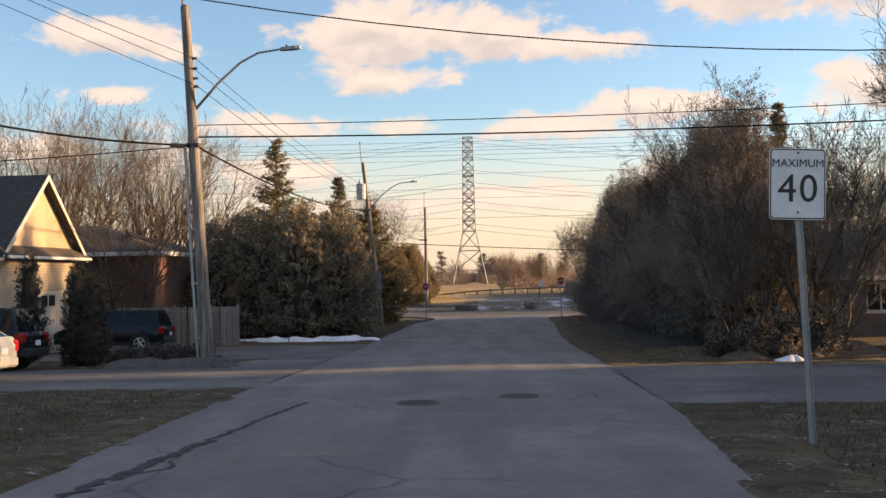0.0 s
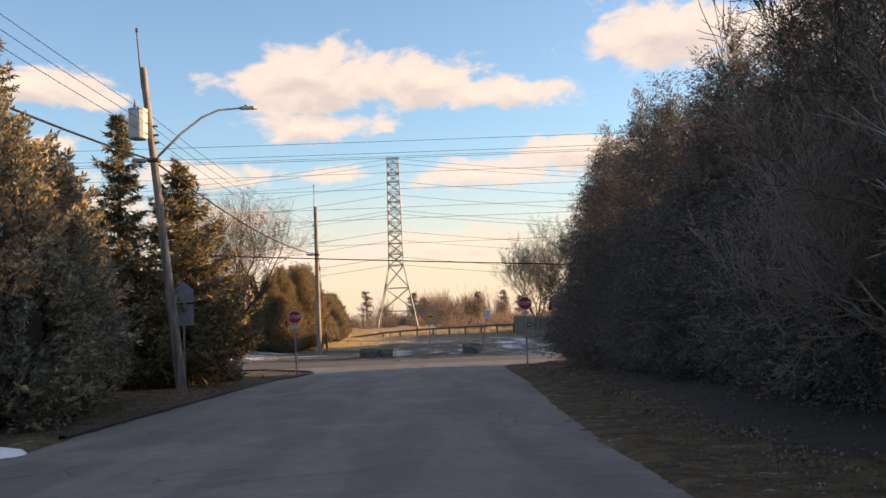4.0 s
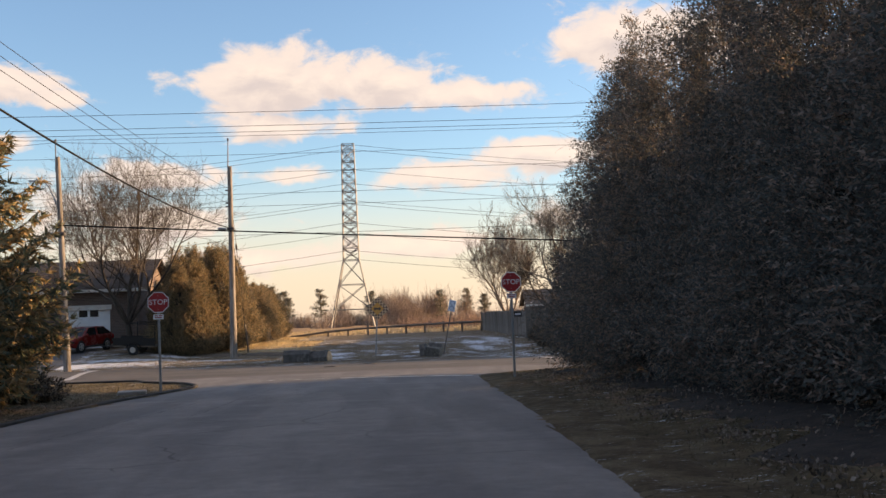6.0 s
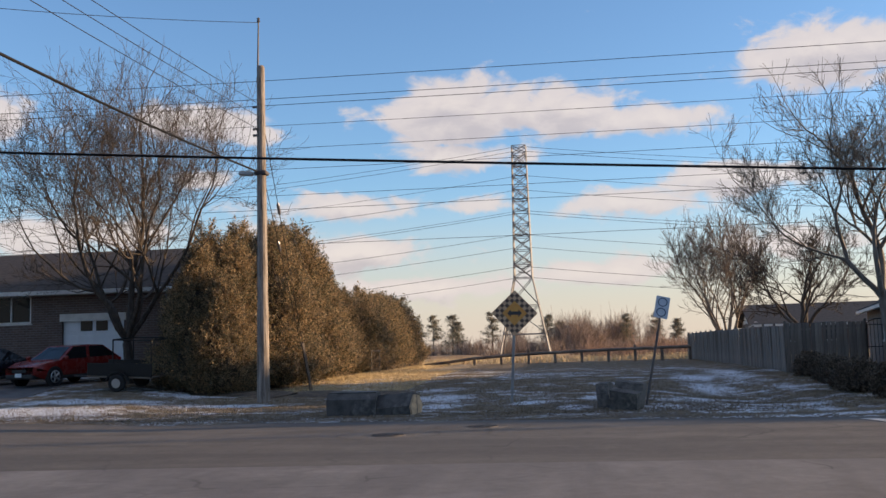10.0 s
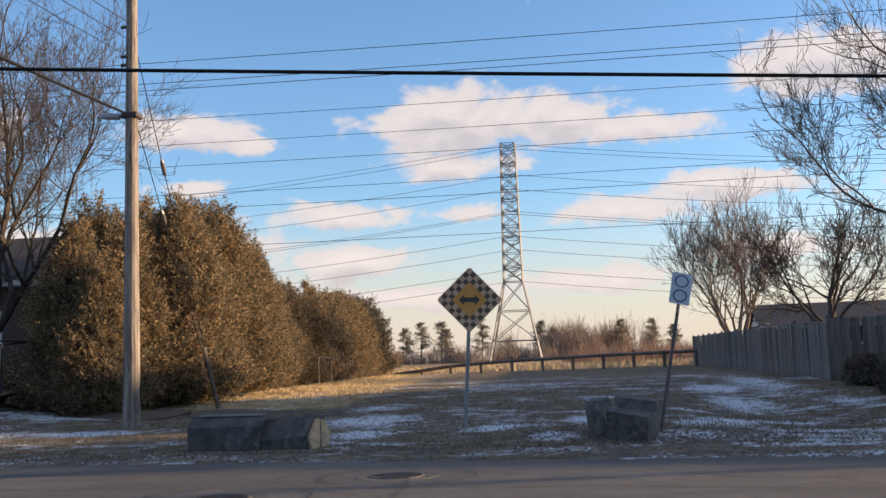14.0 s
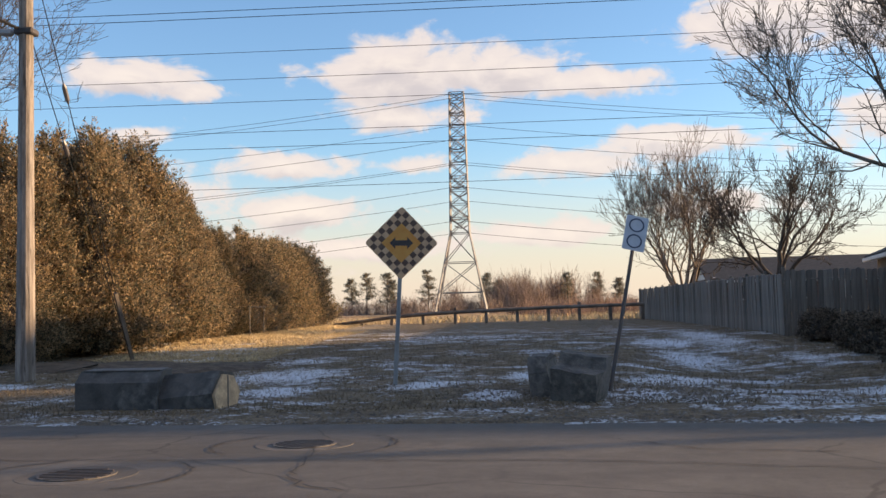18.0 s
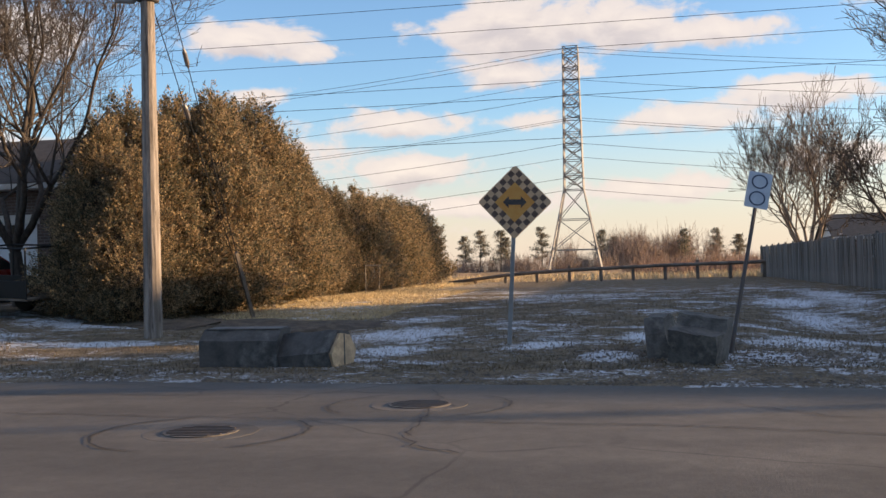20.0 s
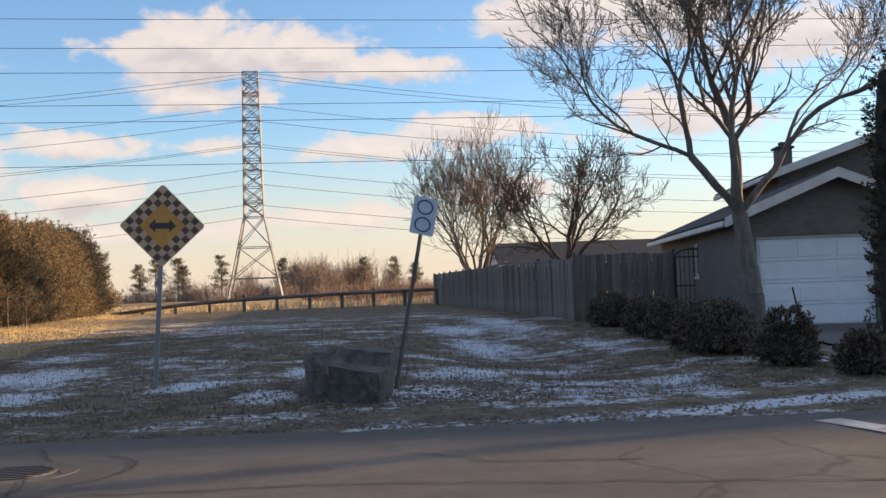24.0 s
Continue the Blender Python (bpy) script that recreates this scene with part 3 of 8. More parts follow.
def verge(name, ya, yb, side, label):
    """A ragged turf edge lapping on to the asphalt along one side of the street."""
    ys2 = np.arange(ya, yb, 0.14)
    l, r = street_edges(ys2)
    edge = r if side > 0 else l
    wob = np.random.default_rng(9).normal(0, 0.012, len(ys2)) + 0.012 * np.sin(ys2 * 2.3 + 1.3) + 0.025 * np.sin(ys2 * 0.37 + 2.0)
    out = np.array([-0.06, -0.03, 0.06, 0.25, 0.5, 0.8, 1.05])
    lift = np.array([-0.02, 0.016, 0.032, 0.036, 0.034, 0.03, -0.06])
    x = edge[:, None] + side * (out + np.where(out < 0.3, 1.0, 0.0) * wob[:, None])
    y2 = np.repeat(ys2[:, None], len(out), 1)
    end = np.clip(np.minimum(ys2 - ya, yb - ys2) / 0.45, 0, 1)[:, None]
    z = land(x, y2) + lift * end - 0.05 * (1 - end) + ripple(x, y2, 0.008) * (out > 0)
    v = np.stack([x, y2, z], -1).reshape(-1, 3)
    n = len(out)
    i = np.arange(len(ys2) - 1)[:, None] * n + np.arange(n - 1)
    f = np.stack([i, i + 1, i + 1 + n, i + n], -1).reshape(-1, 4)
    me = quads_mesh(name, v, f if side > 0 else f[:, ::-1])
    me.shade_smooth()
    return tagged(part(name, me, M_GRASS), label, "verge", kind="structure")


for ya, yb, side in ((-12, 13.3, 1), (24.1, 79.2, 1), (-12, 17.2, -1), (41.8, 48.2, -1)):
    verge("verge", ya, yb, side, "ragged edge of the shade-darkened verge turf along the asphalt")


def kerb(points, label, height=0.07, width=0.13):
    """A concrete kerb along ground points, rounded on top."""
    b = Build()
    k = 0
    prof = [(-width / 2, -0.1), (-width / 2, height - 0.02), (-width / 2 + 0.03, height), (width / 2 - 0.03, height), (width / 2, height - 0.02), (width / 2, -0.1)]
    for i, (x, y) in enumerate(points):
        a, c = points[max(i - 1, 0)], points[min(i + 1, len(points) - 1)]
        d = Vector((c[0] - a[0], c[1] - a[1], 0)).normalized()
        nrm = Vector((-d.y, d.x, 0))
        for u, h in prof:
            p = Vector((x, y, float(land(x, y)) + h)) + nrm * u
            b.v.append(tuple(p))
    m = len(prof)
    for i in range(len(points) - 1):
        for s in range(m - 1):
            a = i * m + s
            b.f.append((a, a + 1, a + 1 + m, a + m))
    return tagged(part("kerb", b, M_KERB), label, "kerb", kind="structure")


kerb([(float(street_edges(y)[0]) - 0.08, float(y)) for y in np.concatenate([np.arange(48, 76, 1.0), np.arange(76, 82.4, 0.35)])] + [(float(x), float(cross_near(x)) - 0.05) for x in np.arange(-4.4, -26, -1.0)],
     "low worn concrete kerb curving round the corner")


def ribbon(points, width, mat, name, label, lift=0.007, category="road marking"):
    b = Build()
    for i, (x, y) in enumerate(points):
        a, c = points[max(i - 1, 0)], points[min(i + 1, len(points) - 1)]
        d = Vector((c[0] - a[0], c[1] - a[1], 0)).normalized()
        w = width * (0.5 + 0.9 * random.random()) if width < 0.2 else width
        for s in (-0.5, 0.5):
            px, py = x - d.y * w * s, y + d.x * w * s
            l, r = street_edges(py)
            f = (px - l) / (r - l)
            crown = 0.035 * (1 - (2 * f - 1) ** 2) if py < 82 and 0 < f < 1 else 0.0
            if py > cross_near(px):
                g = (py - cross_near(px)) / (cross_far(px) - cross_near(px))
                crown = max(crown, 0.004 + 0.035 * (1 - (2 * g - 1) ** 2))
            b.v.append((px, py, float(land(px, py)) + lift + crown))
        if i:
            k = 2 * i
            b.f.append((k - 2, k - 1, k + 1, k))
    return tagged(part(name, b, mat), label, category, kind="structure")


def line(p, q, n=12, wander=0.0):
    return [(p[0] + (q[0] - p[0]) * i / n + random.uniform(-wander, wander), p[1] + (q[1] - p[1]) * i / n + random.uniform(-wander, wander)) for i in range(n + 1)]


ribbon(line((3.36, 79.6), (7.79, 78.5)), 0.32, M_WHITE, "stop_line", "worn white stop line across the asphalt", 0.012)
ribbon(line((-7.9, 86.4), (-8.5, 92.6)), 0.32, M_WHITE, "stop_line", "worn white stop line on the crossing road", 0.01)
ribbon(line((12.4, 88.0), (12.0, 91.4)), 0.32, M_WHITE, "stop_line", "worn white stop line on the crossing road", 0.01)


def crack(points, width=0.021, wander=0.045, label="dark irregular crack in the asphalt"):
    way = []
    for p, q in zip(points, points[1:]):
        way += line(p, q, max(4, int(math.dist(p, q) / 0.13)), wander)
    ribbon(way, width, M_TAR, "crack", label, 0.009, "crack")


WIDE = "wide broken crack with crumbling edges in the asphalt"
crack([(-0.75, 3.0), (-0.62, 5.2), (-0.51, 6.55), (-0.4, 8.2), (-0.32, 9.5), (-0.28, 11.4), (-0.09, 13.6)], 0.062, 0.06, WIDE)
crack([(-0.58, 5.6), (-0.44, 7.3), (-0.36, 8.9)], 0.085, 0.09, WIDE)
crack([(-0.5, 6.3), (-0.2, 6.9), (-0.3, 7.6)], 0.03, 0.05)
for way in (((5.91, 25.5), (5.65, 16.8), (5.52, 12.3)), ((-2.42, 33), (-2.35, 47)), ((1.0, 64.5), (1.15, 67.1), (1.25, 70.2), (1.67, 74.8)), ((-0.6, 60), (0.4, 70)), ((1.2, 41), (3.4, 42)), ((2.6, 62), (5.6, 63)),
            ((-2, 52), (1.8, 53.2)), ((4.3, 58.2), (7.2, 58.6)), ((4.9, 57.1), (7.4, 57.3)), ((2.6, 47.8), (3.0, 47.6), (3.4, 48.0)), ((4.37, 90.65), (4.5, 88.8), (4.66, 88.3), (5.06, 88.0)),
            ((-4, 90.5), (7, 89.4)), ((7, 89.4), (12, 88)), ((1, 87), (-7, 88.4)), ((4, 92.4), (4.6, 90.7)), ((7.4, 91.0), (8.3, 90.0), (9.4, 89.7)), ((-9.5, 91.6), (-3.5, 92.0), (1.5, 91.7))):
    crack(way)
for k in range(9):
    x, y = 5.45 + 0.18 * math.sin(2.3 * k), 45.6 + 0.5 * k
    crack([(x, y), (x + random.uniform(-0.1, 0.1), y + 0.3), (x + random.uniform(-0.14, 0.14), y + 0.55)], 0.02, 0.03)
ribbon(line((0.5, 80.2), (3.0, 79.7), 20, 0.01), 0.05, M_WHITE, "paint_trace", "thin faded line of road paint", 0.01)


def manhole(x, y, z, around=None):
    t = thing("manhole_cover", pose(x, y, z), "round cast iron manhole cover in a concrete collar", "manhole cover")
    part("collar", Build().prism([(0.52 * math.cos(a), 0.52 * math.sin(a)) for a in np.linspace(0, 2 * math.pi, 29)[:-1]], -0.03, 0.002), around or M_STREET, t, "worn asphalt collar")
    part("lid", Build().prism([(0.34 * math.cos(a), 0.34 * math.sin(a)) for a in np.linspace(0, 2 * math.pi, 29)[:-1]], -0.02, 0.012), M_LID, t)
    for i in range(-3, 4):
        w = math.sqrt(0.31 ** 2 - (i * 0.085) ** 2)
        part("rib", Build().box((-w, i * 0.085 - 0.015, 0.012), (w, i * 0.085 + 0.015, 0.018)), M_DARKSTEEL, t)


manhole(3.3, 14.2, float(land(3.3, 14.2)) + 0.035)
manhole(1.7, 13.1, float(land(1.7, 13.1)) + 0.038)
manhole(4.2, 90.85, float(land(4.2, 90.85)) + 0.03, M_CROSS)
manhole(2.55, 88.95, float(land(2.55, 88.95)) + 0.038, M_CROSS)
for x, y, a0, a1 in ((4.2, 90.85, 2.2, 3.9), (4.2, 90.85, -1.0, 0.9), (2.55, 88.95, 2.0, 4.6), (2.55, 88.95, -0.9, 0.8), (3.3, 14.2, 2.4, 4.4), (3.3, 14.2, -1.0, 1.0), (1.7, 13.1, 2.3, 5.6)):
    ribbon([(x + 0.98 * math.cos(a) + random.uniform(-0.02, 0.02), y + 0.98 * math.sin(a) + random.uniform(-0.02, 0.02)) for a in np.linspace(a0, a1, 26)], 0.025, M_TAR, "crack", "dark curved crack round a manhole cover", 0.009, "crack")

# ---- trees ----
def segments_mesh(name, segs, sides):
    """Tapered bars from an array of rows (x0 y0 z0 x1 y1 z1 r0 r1)."""
    s = np.asarray(segs, float)
    a, b, ra, rb = s[:, :3], s[:, 3:6], s[:, 6], s[:, 7]
    w = b - a
    w /= np.linalg.norm(w, axis=1, keepdims=True) + 1e-9
    ref = np.where(np.abs(w[:, 2:3]) < 0.9, [[0, 0, 1.0]], [[1.0, 0, 0]])
    u = np.cross(w, ref)
    u /= np.linalg.norm(u, axis=1, keepdims=True) + 1e-9
    t = np.cross(u, w)
    rings = []
    for p, r in ((a, ra), (b, rb)):
        for k in range(sides):
            g = 2 * math.pi * k / sides
            rings.append(p + (u * math.cos(g) + t * math.sin(g)) * r[:, None])
    v = np.stack(rings, 1).reshape(-1, 3)
    base = np.arange(len(s))[:, None] * 2 * sides
    f = np.concatenate([base + np.array([k, (k + 1) % sides, sides + (k + 1) % sides, sides + k]) for k in range(sides)])
    return quads_mesh(name, v, f)


def grow(rng, height, trunk_r, levels, spread, bole=0.2, lean=(0, 0), limbs=6, wiggle=0.13, stems=1, kids=(0, 9, 7, 5, 3), fork=None, slender=1.0):
    """Segments of a bare tree, split into thick ones and twigs: a bole, long limbs, and side branches along each of them."""
    thick, thin = [], []
    limb = [0]
    fork = fork or spread

    def branch(p, d, length, r, level):
        n = (7, 7, 5, 4, 3, 3)[level]
        q, pts, r1 = p.copy(), [], r
        for i in range(n):
            d = d + rng.normal(0, wiggle * (1 + 0.25 * level), 3) + np.array([0, 0, 0.06])
            d /= np.linalg.norm(d)
            e = q + d * length / n
            r0, r1 = r * (1 - 0.8 * i / n), r * (1 - 0.8 * (i + 1) / n)
            (thick if r0 > 0.02 else thin).append((*q, *e, max(r0, 0.0072), max(r1, 0.005), limb[0]))
            pts.append((e.copy(), d.copy(), r1, (i + 1) / n))
            q = e
        if level < levels:
            for k in range(kids[level]):
                f = 0.22 + 0.78 * (k + rng.uniform(0.2, 0.9)) / kids[level]
                e, dd, rr, g = pts[min(n - 1, int(f * n))]
                ax = np.cross(dd, rng.normal(0, 1, 3))
                ax /= np.linalg.norm(ax) + 1e-9
                ang = rng.uniform(0.45, 0.95) * fork
                w = dd * math.cos(ang) + ax * math.sin(ang)
                branch(e.copy(), w, length * rng.uniform(0.38, 0.6) * (1.15 - 0.55 * g), max(rr * 0.62, r * 0.16), level + 1)

    for s in range(stems):
        d = np.array([lean[0], lean[1], 1.0])
        p = np.array([0, 0, -0.15])
        if stems > 1:
            a = 2 * math.pi * s / stems
            limb[0] += 1
            branch(p + np.array([0.12 * math.cos(a), 0.12 * math.sin(a), 0]), np.array([0.33 * math.cos(a), 0.33 * math.sin(a), 1.0]), height * 0.92, trunk_r * 0.7, 1)
            continue
        q, n = p, 4
        for i in range(n):
            d = d / np.linalg.norm(d) + rng.normal(0, 0.05, 3)
            e = q + d * height * bole / n
            thick.append((*q, *e, trunk_r * (1.15 - 0.09 * i), trunk_r * (1.06 - 0.09 * i), 0))
            q = e
        for k in range(limbs):
            limb[0] += 1
            a = 2 * math.pi * (k + rng.uniform(-0.3, 0.3)) / limbs
            out = (0.25 if k == 0 else rng.uniform(0.65, 1.35)) * spread
            branch(q + np.array([0, 0, -0.06 * k * rng.uniform(0, 1)]), np.array([math.cos(a) * out + lean[0], math.sin(a) * out + lean[1], 1.0]), height * rng.uniform(0.62, 0.8), trunk_r * rng.uniform(0.38, 0.56) * slender, 1)
    top = max(max(s[2], s[5]) for s in thick + thin)
    k = height / top
    out = []
    for group in (thick, thin):
        g = np.array(group if group else [(0, 0, 0, 0, 0, 0.01, 0.001, 0.001, 1)])
        g[:, :6] *= k
        out.append(g)
    return out


def grow_fork(rng, height, trunk_r, levels, spread, bole=0.25, lean=(0, 0), limbs=3, wiggle=0.12, keep=0.84, droop=0.0, finest=0.0055, side=0.6):
    """Segments of a broad-crowned bare tree: every branch forks again and again, with short side twigs between the forks."""
    thick, thin = [], []
    limb = [0]

    def turned(d, ang):
        ax = np.cross(d, rng.normal(0, 1, 3))
        ax /= np.linalg.norm(ax) + 1e-9
        return d * math.cos(ang) + ax * math.sin(ang)

    def branch(p, d, length, r, level):
        n = 3 if level > 2 else 4
        r1 = r * 0.82
        for i in range(n):
            d = d + rng.normal(0, wiggle, 3) + np.array([0, 0, 0.085 - droop * level * 0.02])
            d /= np.linalg.norm(d)
            e = p + d * length / n
            a, b = r + (r1 - r) * i / n, r + (r1 - r) * (i + 1) / n
            (thick if a > 0.016 else thin).append((*p, *e, max(a, finest), max(b, finest), limb[0]))
            if level > 1 and i < n - 1 and level < levels and rng.uniform() < side:
                branch(e.copy(), turned(d, rng.uniform(0.6, 1.1)), length * rng.uniform(0.35, 0.65), a * 0.42, max(level + 2, levels - 2))
            p = e
        if level < levels:
            branch(p.copy(), turned(d, rng.uniform(0.1, 0.4) * spread), length * keep * rng.uniform(0.85, 1.1), r1 * 0.84, level + 1)
            branch(p.copy(), turned(d, rng.uniform(0.5, 0.95) * spread), length * keep * rng.uniform(0.65, 1.0), r1 * 0.62, level + 1)
            if rng.uniform() < 0.3:
                branch(p.copy(), turned(d, rng.uniform(0.6, 1.1) * spread), length * keep * rng.uniform(0.6, 0.9), r1 * 0.5, level + 1)

    q, d, n = np.array([0, 0, -0.15]), np.array([lean[0], lean[1], 1.0]), 5
    for i in range(n):
        d = d / np.linalg.norm(d) + rng.normal(0, 0.035, 3)
        e = q + d * height * bole / n
        thick.append((*q, *e, trunk_r * (1.2 - 0.06 * i - 0.1 * min(i, 1)), trunk_r * (1.08 - 0.06 * i), 0))
        q = e
    turn = rng.uniform(0, 6.28)
    for k in range(limbs):
        limb[0] += 1
        a = turn + 2 * math.pi * k / limbs + rng.uniform(-0.3, 0.3)
        out = (0.25 if k == 0 else rng.uniform(0.7, 1.1)) * spread
        branch(q.copy(), np.array([math.cos(a) * out + lean[0], math.sin(a) * out + lean[1], 1.0]), height * 0.15, trunk_r * (0.72 if k == 0 else rng.uniform(0.45, 0.6)), 1)
    k = height / max(max(v[2], v[5]) for v in thick + thin)
    out = []
    for group in (thick, thin):
        g = np.array(group)
        g[:, :6] *= k
        out.append(g)
    return out


def bare_tree(m, seed, height, trunk_r, label, levels=4, spread=0.8, bark=None, twig=None, forked=False, **more):
    rng = np.random.default_rng(seed)
    thick, thin = (grow_fork if forked else grow)(rng, height, trunk_r, levels, spread, **more)
    t = thing("bare_tree", m, label, "tree")
    if (thick[:, 8] == 0).any():
        part("trunk", segments_mesh("trunk", thick[thick[:, 8] == 0], 8), bark or M_BARK, t)
    for limb in sorted(set(thick[:, 8]) - {0.0}):
        part("limb", segments_mesh("limb", thick[thick[:, 8] == limb], 5), bark or M_BARK, t)
    tagged(part("twig_work", segments_mesh("twig_work", thin, 3), twig or M_TWIG, t), "fine tangle of bare twigs", kind="stuff")
    return t


def leaf_quads(rng, p, out, length, width, up=0.5, jitter=0.7, tri=False):
    """Pointed leaf sprays at the points p, facing mostly along out."""
    n = len(p)
    d = out + rng.normal(0, jitter, (n, 3)) + np.array([0, 0, up])
    d /= np.linalg.norm(d, axis=1, keepdims=True) + 1e-9
    s = np.cross(d, rng.normal(0, 1, (n, 3)))
    s /= np.linalg.norm(s, axis=1, keepdims=True) + 1e-9
    ln, wd = length * rng.uniform(0.5, 1.4, (n, 1)), width * rng.uniform(0.5, 1.4, (n, 1))
    bend = rng.normal(0, 0.25, (n, 1)) * ln * np.cross(d, s)
    if tri:
        v = np.stack([p + s * wd, p + d * ln + bend, p - s * wd], 1).reshape(-1, 3)
        return v, np.arange(3 * n).reshape(-1, 3)
    v = np.stack([p, p + d * ln * 0.55 + s * wd, p + d * ln + bend, p + d * ln * 0.5 - s * wd], 1).reshape(-1, 3)
    return v, np.arange(4 * n).reshape(-1, 4)


def cedar_crown(rng, height, radius, count, size=0.2, base=0.02, power=0.62, lumps=0.28, tip=0.15, inner=0.72, tri=False, core_fill=0.62, slim=0.3, plume=0.5, rise=0.35, droop=0.0, spire=0.03, stray=0.16, fan=0.24):
    """A ragged columnar or conical evergreen crown."""
    ph = rng.uniform(0, 6.28, 12)

    def reach(h, a):
        prof = np.clip((1 - h) ** power + tip * (1 - h), 0, 1) * np.clip(0.55 + h * 5, 0, 1)
        bump = sum(np.sin(a * k + ph[k] + h * (7 + 4 * k)) / k ** 0.8 for k in range(1, 6)) * 0.5
        return radius * prof * (1 + lumps * bump) + 0.05
    k = 42
    n = count // k
    h = rng.uniform(0, 1, n * 3)
    h = h[rng.uniform(0, 1, n * 3) < 0.22 + 0.78 * np.clip((1 - h) ** power, 0, 1)][:n]
    n = len(h)
    a = rng.uniform(0, 2 * math.pi, n)
    r = reach(h, a) * (1.0 - 0.42 * rng.uniform(0, 1, n) ** 1.6 + stray * (rng.uniform(0, 1, n) > 0.8))
    top = 1 + spire * (np.sin(3 * a + ph[6]) + 0.7 * np.sin(5 * a + ph[7])) * h
    mid = np.stack([r * np.cos(a), r * np.sin(a), height * (base + (1 - base) * h * top)], 1)
    # flat sprays: leaves set both ways along an axis that leans out and up, or hangs
    fit = min(1.0, radius / 1.5)
    axis = np.stack([np.cos(a), np.sin(a), rise + 0.35 * rng.normal(0, 1, n) + 0.9 * h], 1) + rng.normal(0, 0.3, (n, 3))
    axis /= np.linalg.norm(axis, axis=1, keepdims=True)
    lat = np.cross(axis, rng.normal(0, 1, (n, 3)))
    lat /= np.linalg.norm(lat, axis=1, keepdims=True) + 1e-9
    long = plume * fit * rng.uniform(0.55, 1.4, (n, 1, 1))
    u = rng.uniform(-0.15, 1.0, (n, k, 1))
    w = rng.normal(0, fan, (n, k, 1)) * (1.15 - u)
    p = mid[:, None] + axis[:, None] * long * u + lat[:, None] * long * w + rng.normal(0, 0.03, (n, k, 3)) * fit
    p[:, :, 2] -= (droop * long * u * u)[:, :, 0]
    out = axis[:, None] + lat[:, None] * np.sign(w) * 0.75 - np.array([0, 0, 1.0]) * droop * 1.6 * u
    p, out = p.reshape(-1, 3), out.reshape(-1, 3)
    p[:, 2] = np.maximum(p[:, 2], 0.02)
    v, f = leaf_quads(rng, p, out, size, size * (slim if tri else 0.34), up=0.05, jitter=0.28, tri=tri)
    # the dense inside: a dark shell stands for shade between the sprays
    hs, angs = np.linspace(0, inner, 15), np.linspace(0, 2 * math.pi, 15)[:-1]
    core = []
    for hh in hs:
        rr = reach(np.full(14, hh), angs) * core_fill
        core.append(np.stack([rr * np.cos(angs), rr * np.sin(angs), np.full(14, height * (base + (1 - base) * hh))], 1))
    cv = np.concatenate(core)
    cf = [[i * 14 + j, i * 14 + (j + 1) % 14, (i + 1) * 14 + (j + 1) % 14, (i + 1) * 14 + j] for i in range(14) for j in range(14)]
    return v, f, cv, np.array(cf)


def cedar(m, seed, height, radius, count, mat, label, group="", size=0.2, twiggy=0, name="cedar_tree", **more):
    rng = np.random.default_rng(seed)
    t = thing(name, m, label, "tree", group)
    part("trunk", Build().tube([(0, 0, -0.2), (0.05, 0.02, height * 0.4), (0, 0.04, height * 0.9)], [0.12 + radius * 0.05, 0.09, 0.015], 7), M_BARK, t)
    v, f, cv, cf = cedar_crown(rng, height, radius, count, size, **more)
    part("crown", quads_mesh("crown", v, f), mat, t)
    part("inner_wood", quads_mesh("inner_wood", cv, cf), M_CORESHADE, t, "dark inner twigs, shade between sprays put into the colour")
    if twiggy:
        segs = []
        for _ in range(twiggy):
            h, a = rng.uniform(0.04, 0.85), rng.uniform(0, 6.28)
            p = np.array([0.5 * radius * math.cos(a), 0.5 * radius * math.sin(a), h * height])
            d = np.array([math.cos(a), math.sin(a), rng.uniform(-0.3, 0.6)])
            r = rng.uniform(0.006, 0.014)
            for i in range(5):
                e = p + d * rng.uniform(0.15, 0.38)
                segs.append((*p, *e, r, r * 0.75))
                r *= 0.75
                d = d + rng.normal(0, 0.3, 3)
                d /= np.linalg.norm(d)
                p = e
        tagged(part("dead_wood", segments_mesh("dead_wood", segs, 3), M_PALEBARK, t, "thin pale dead twigs"), kind="stuff")
    return t


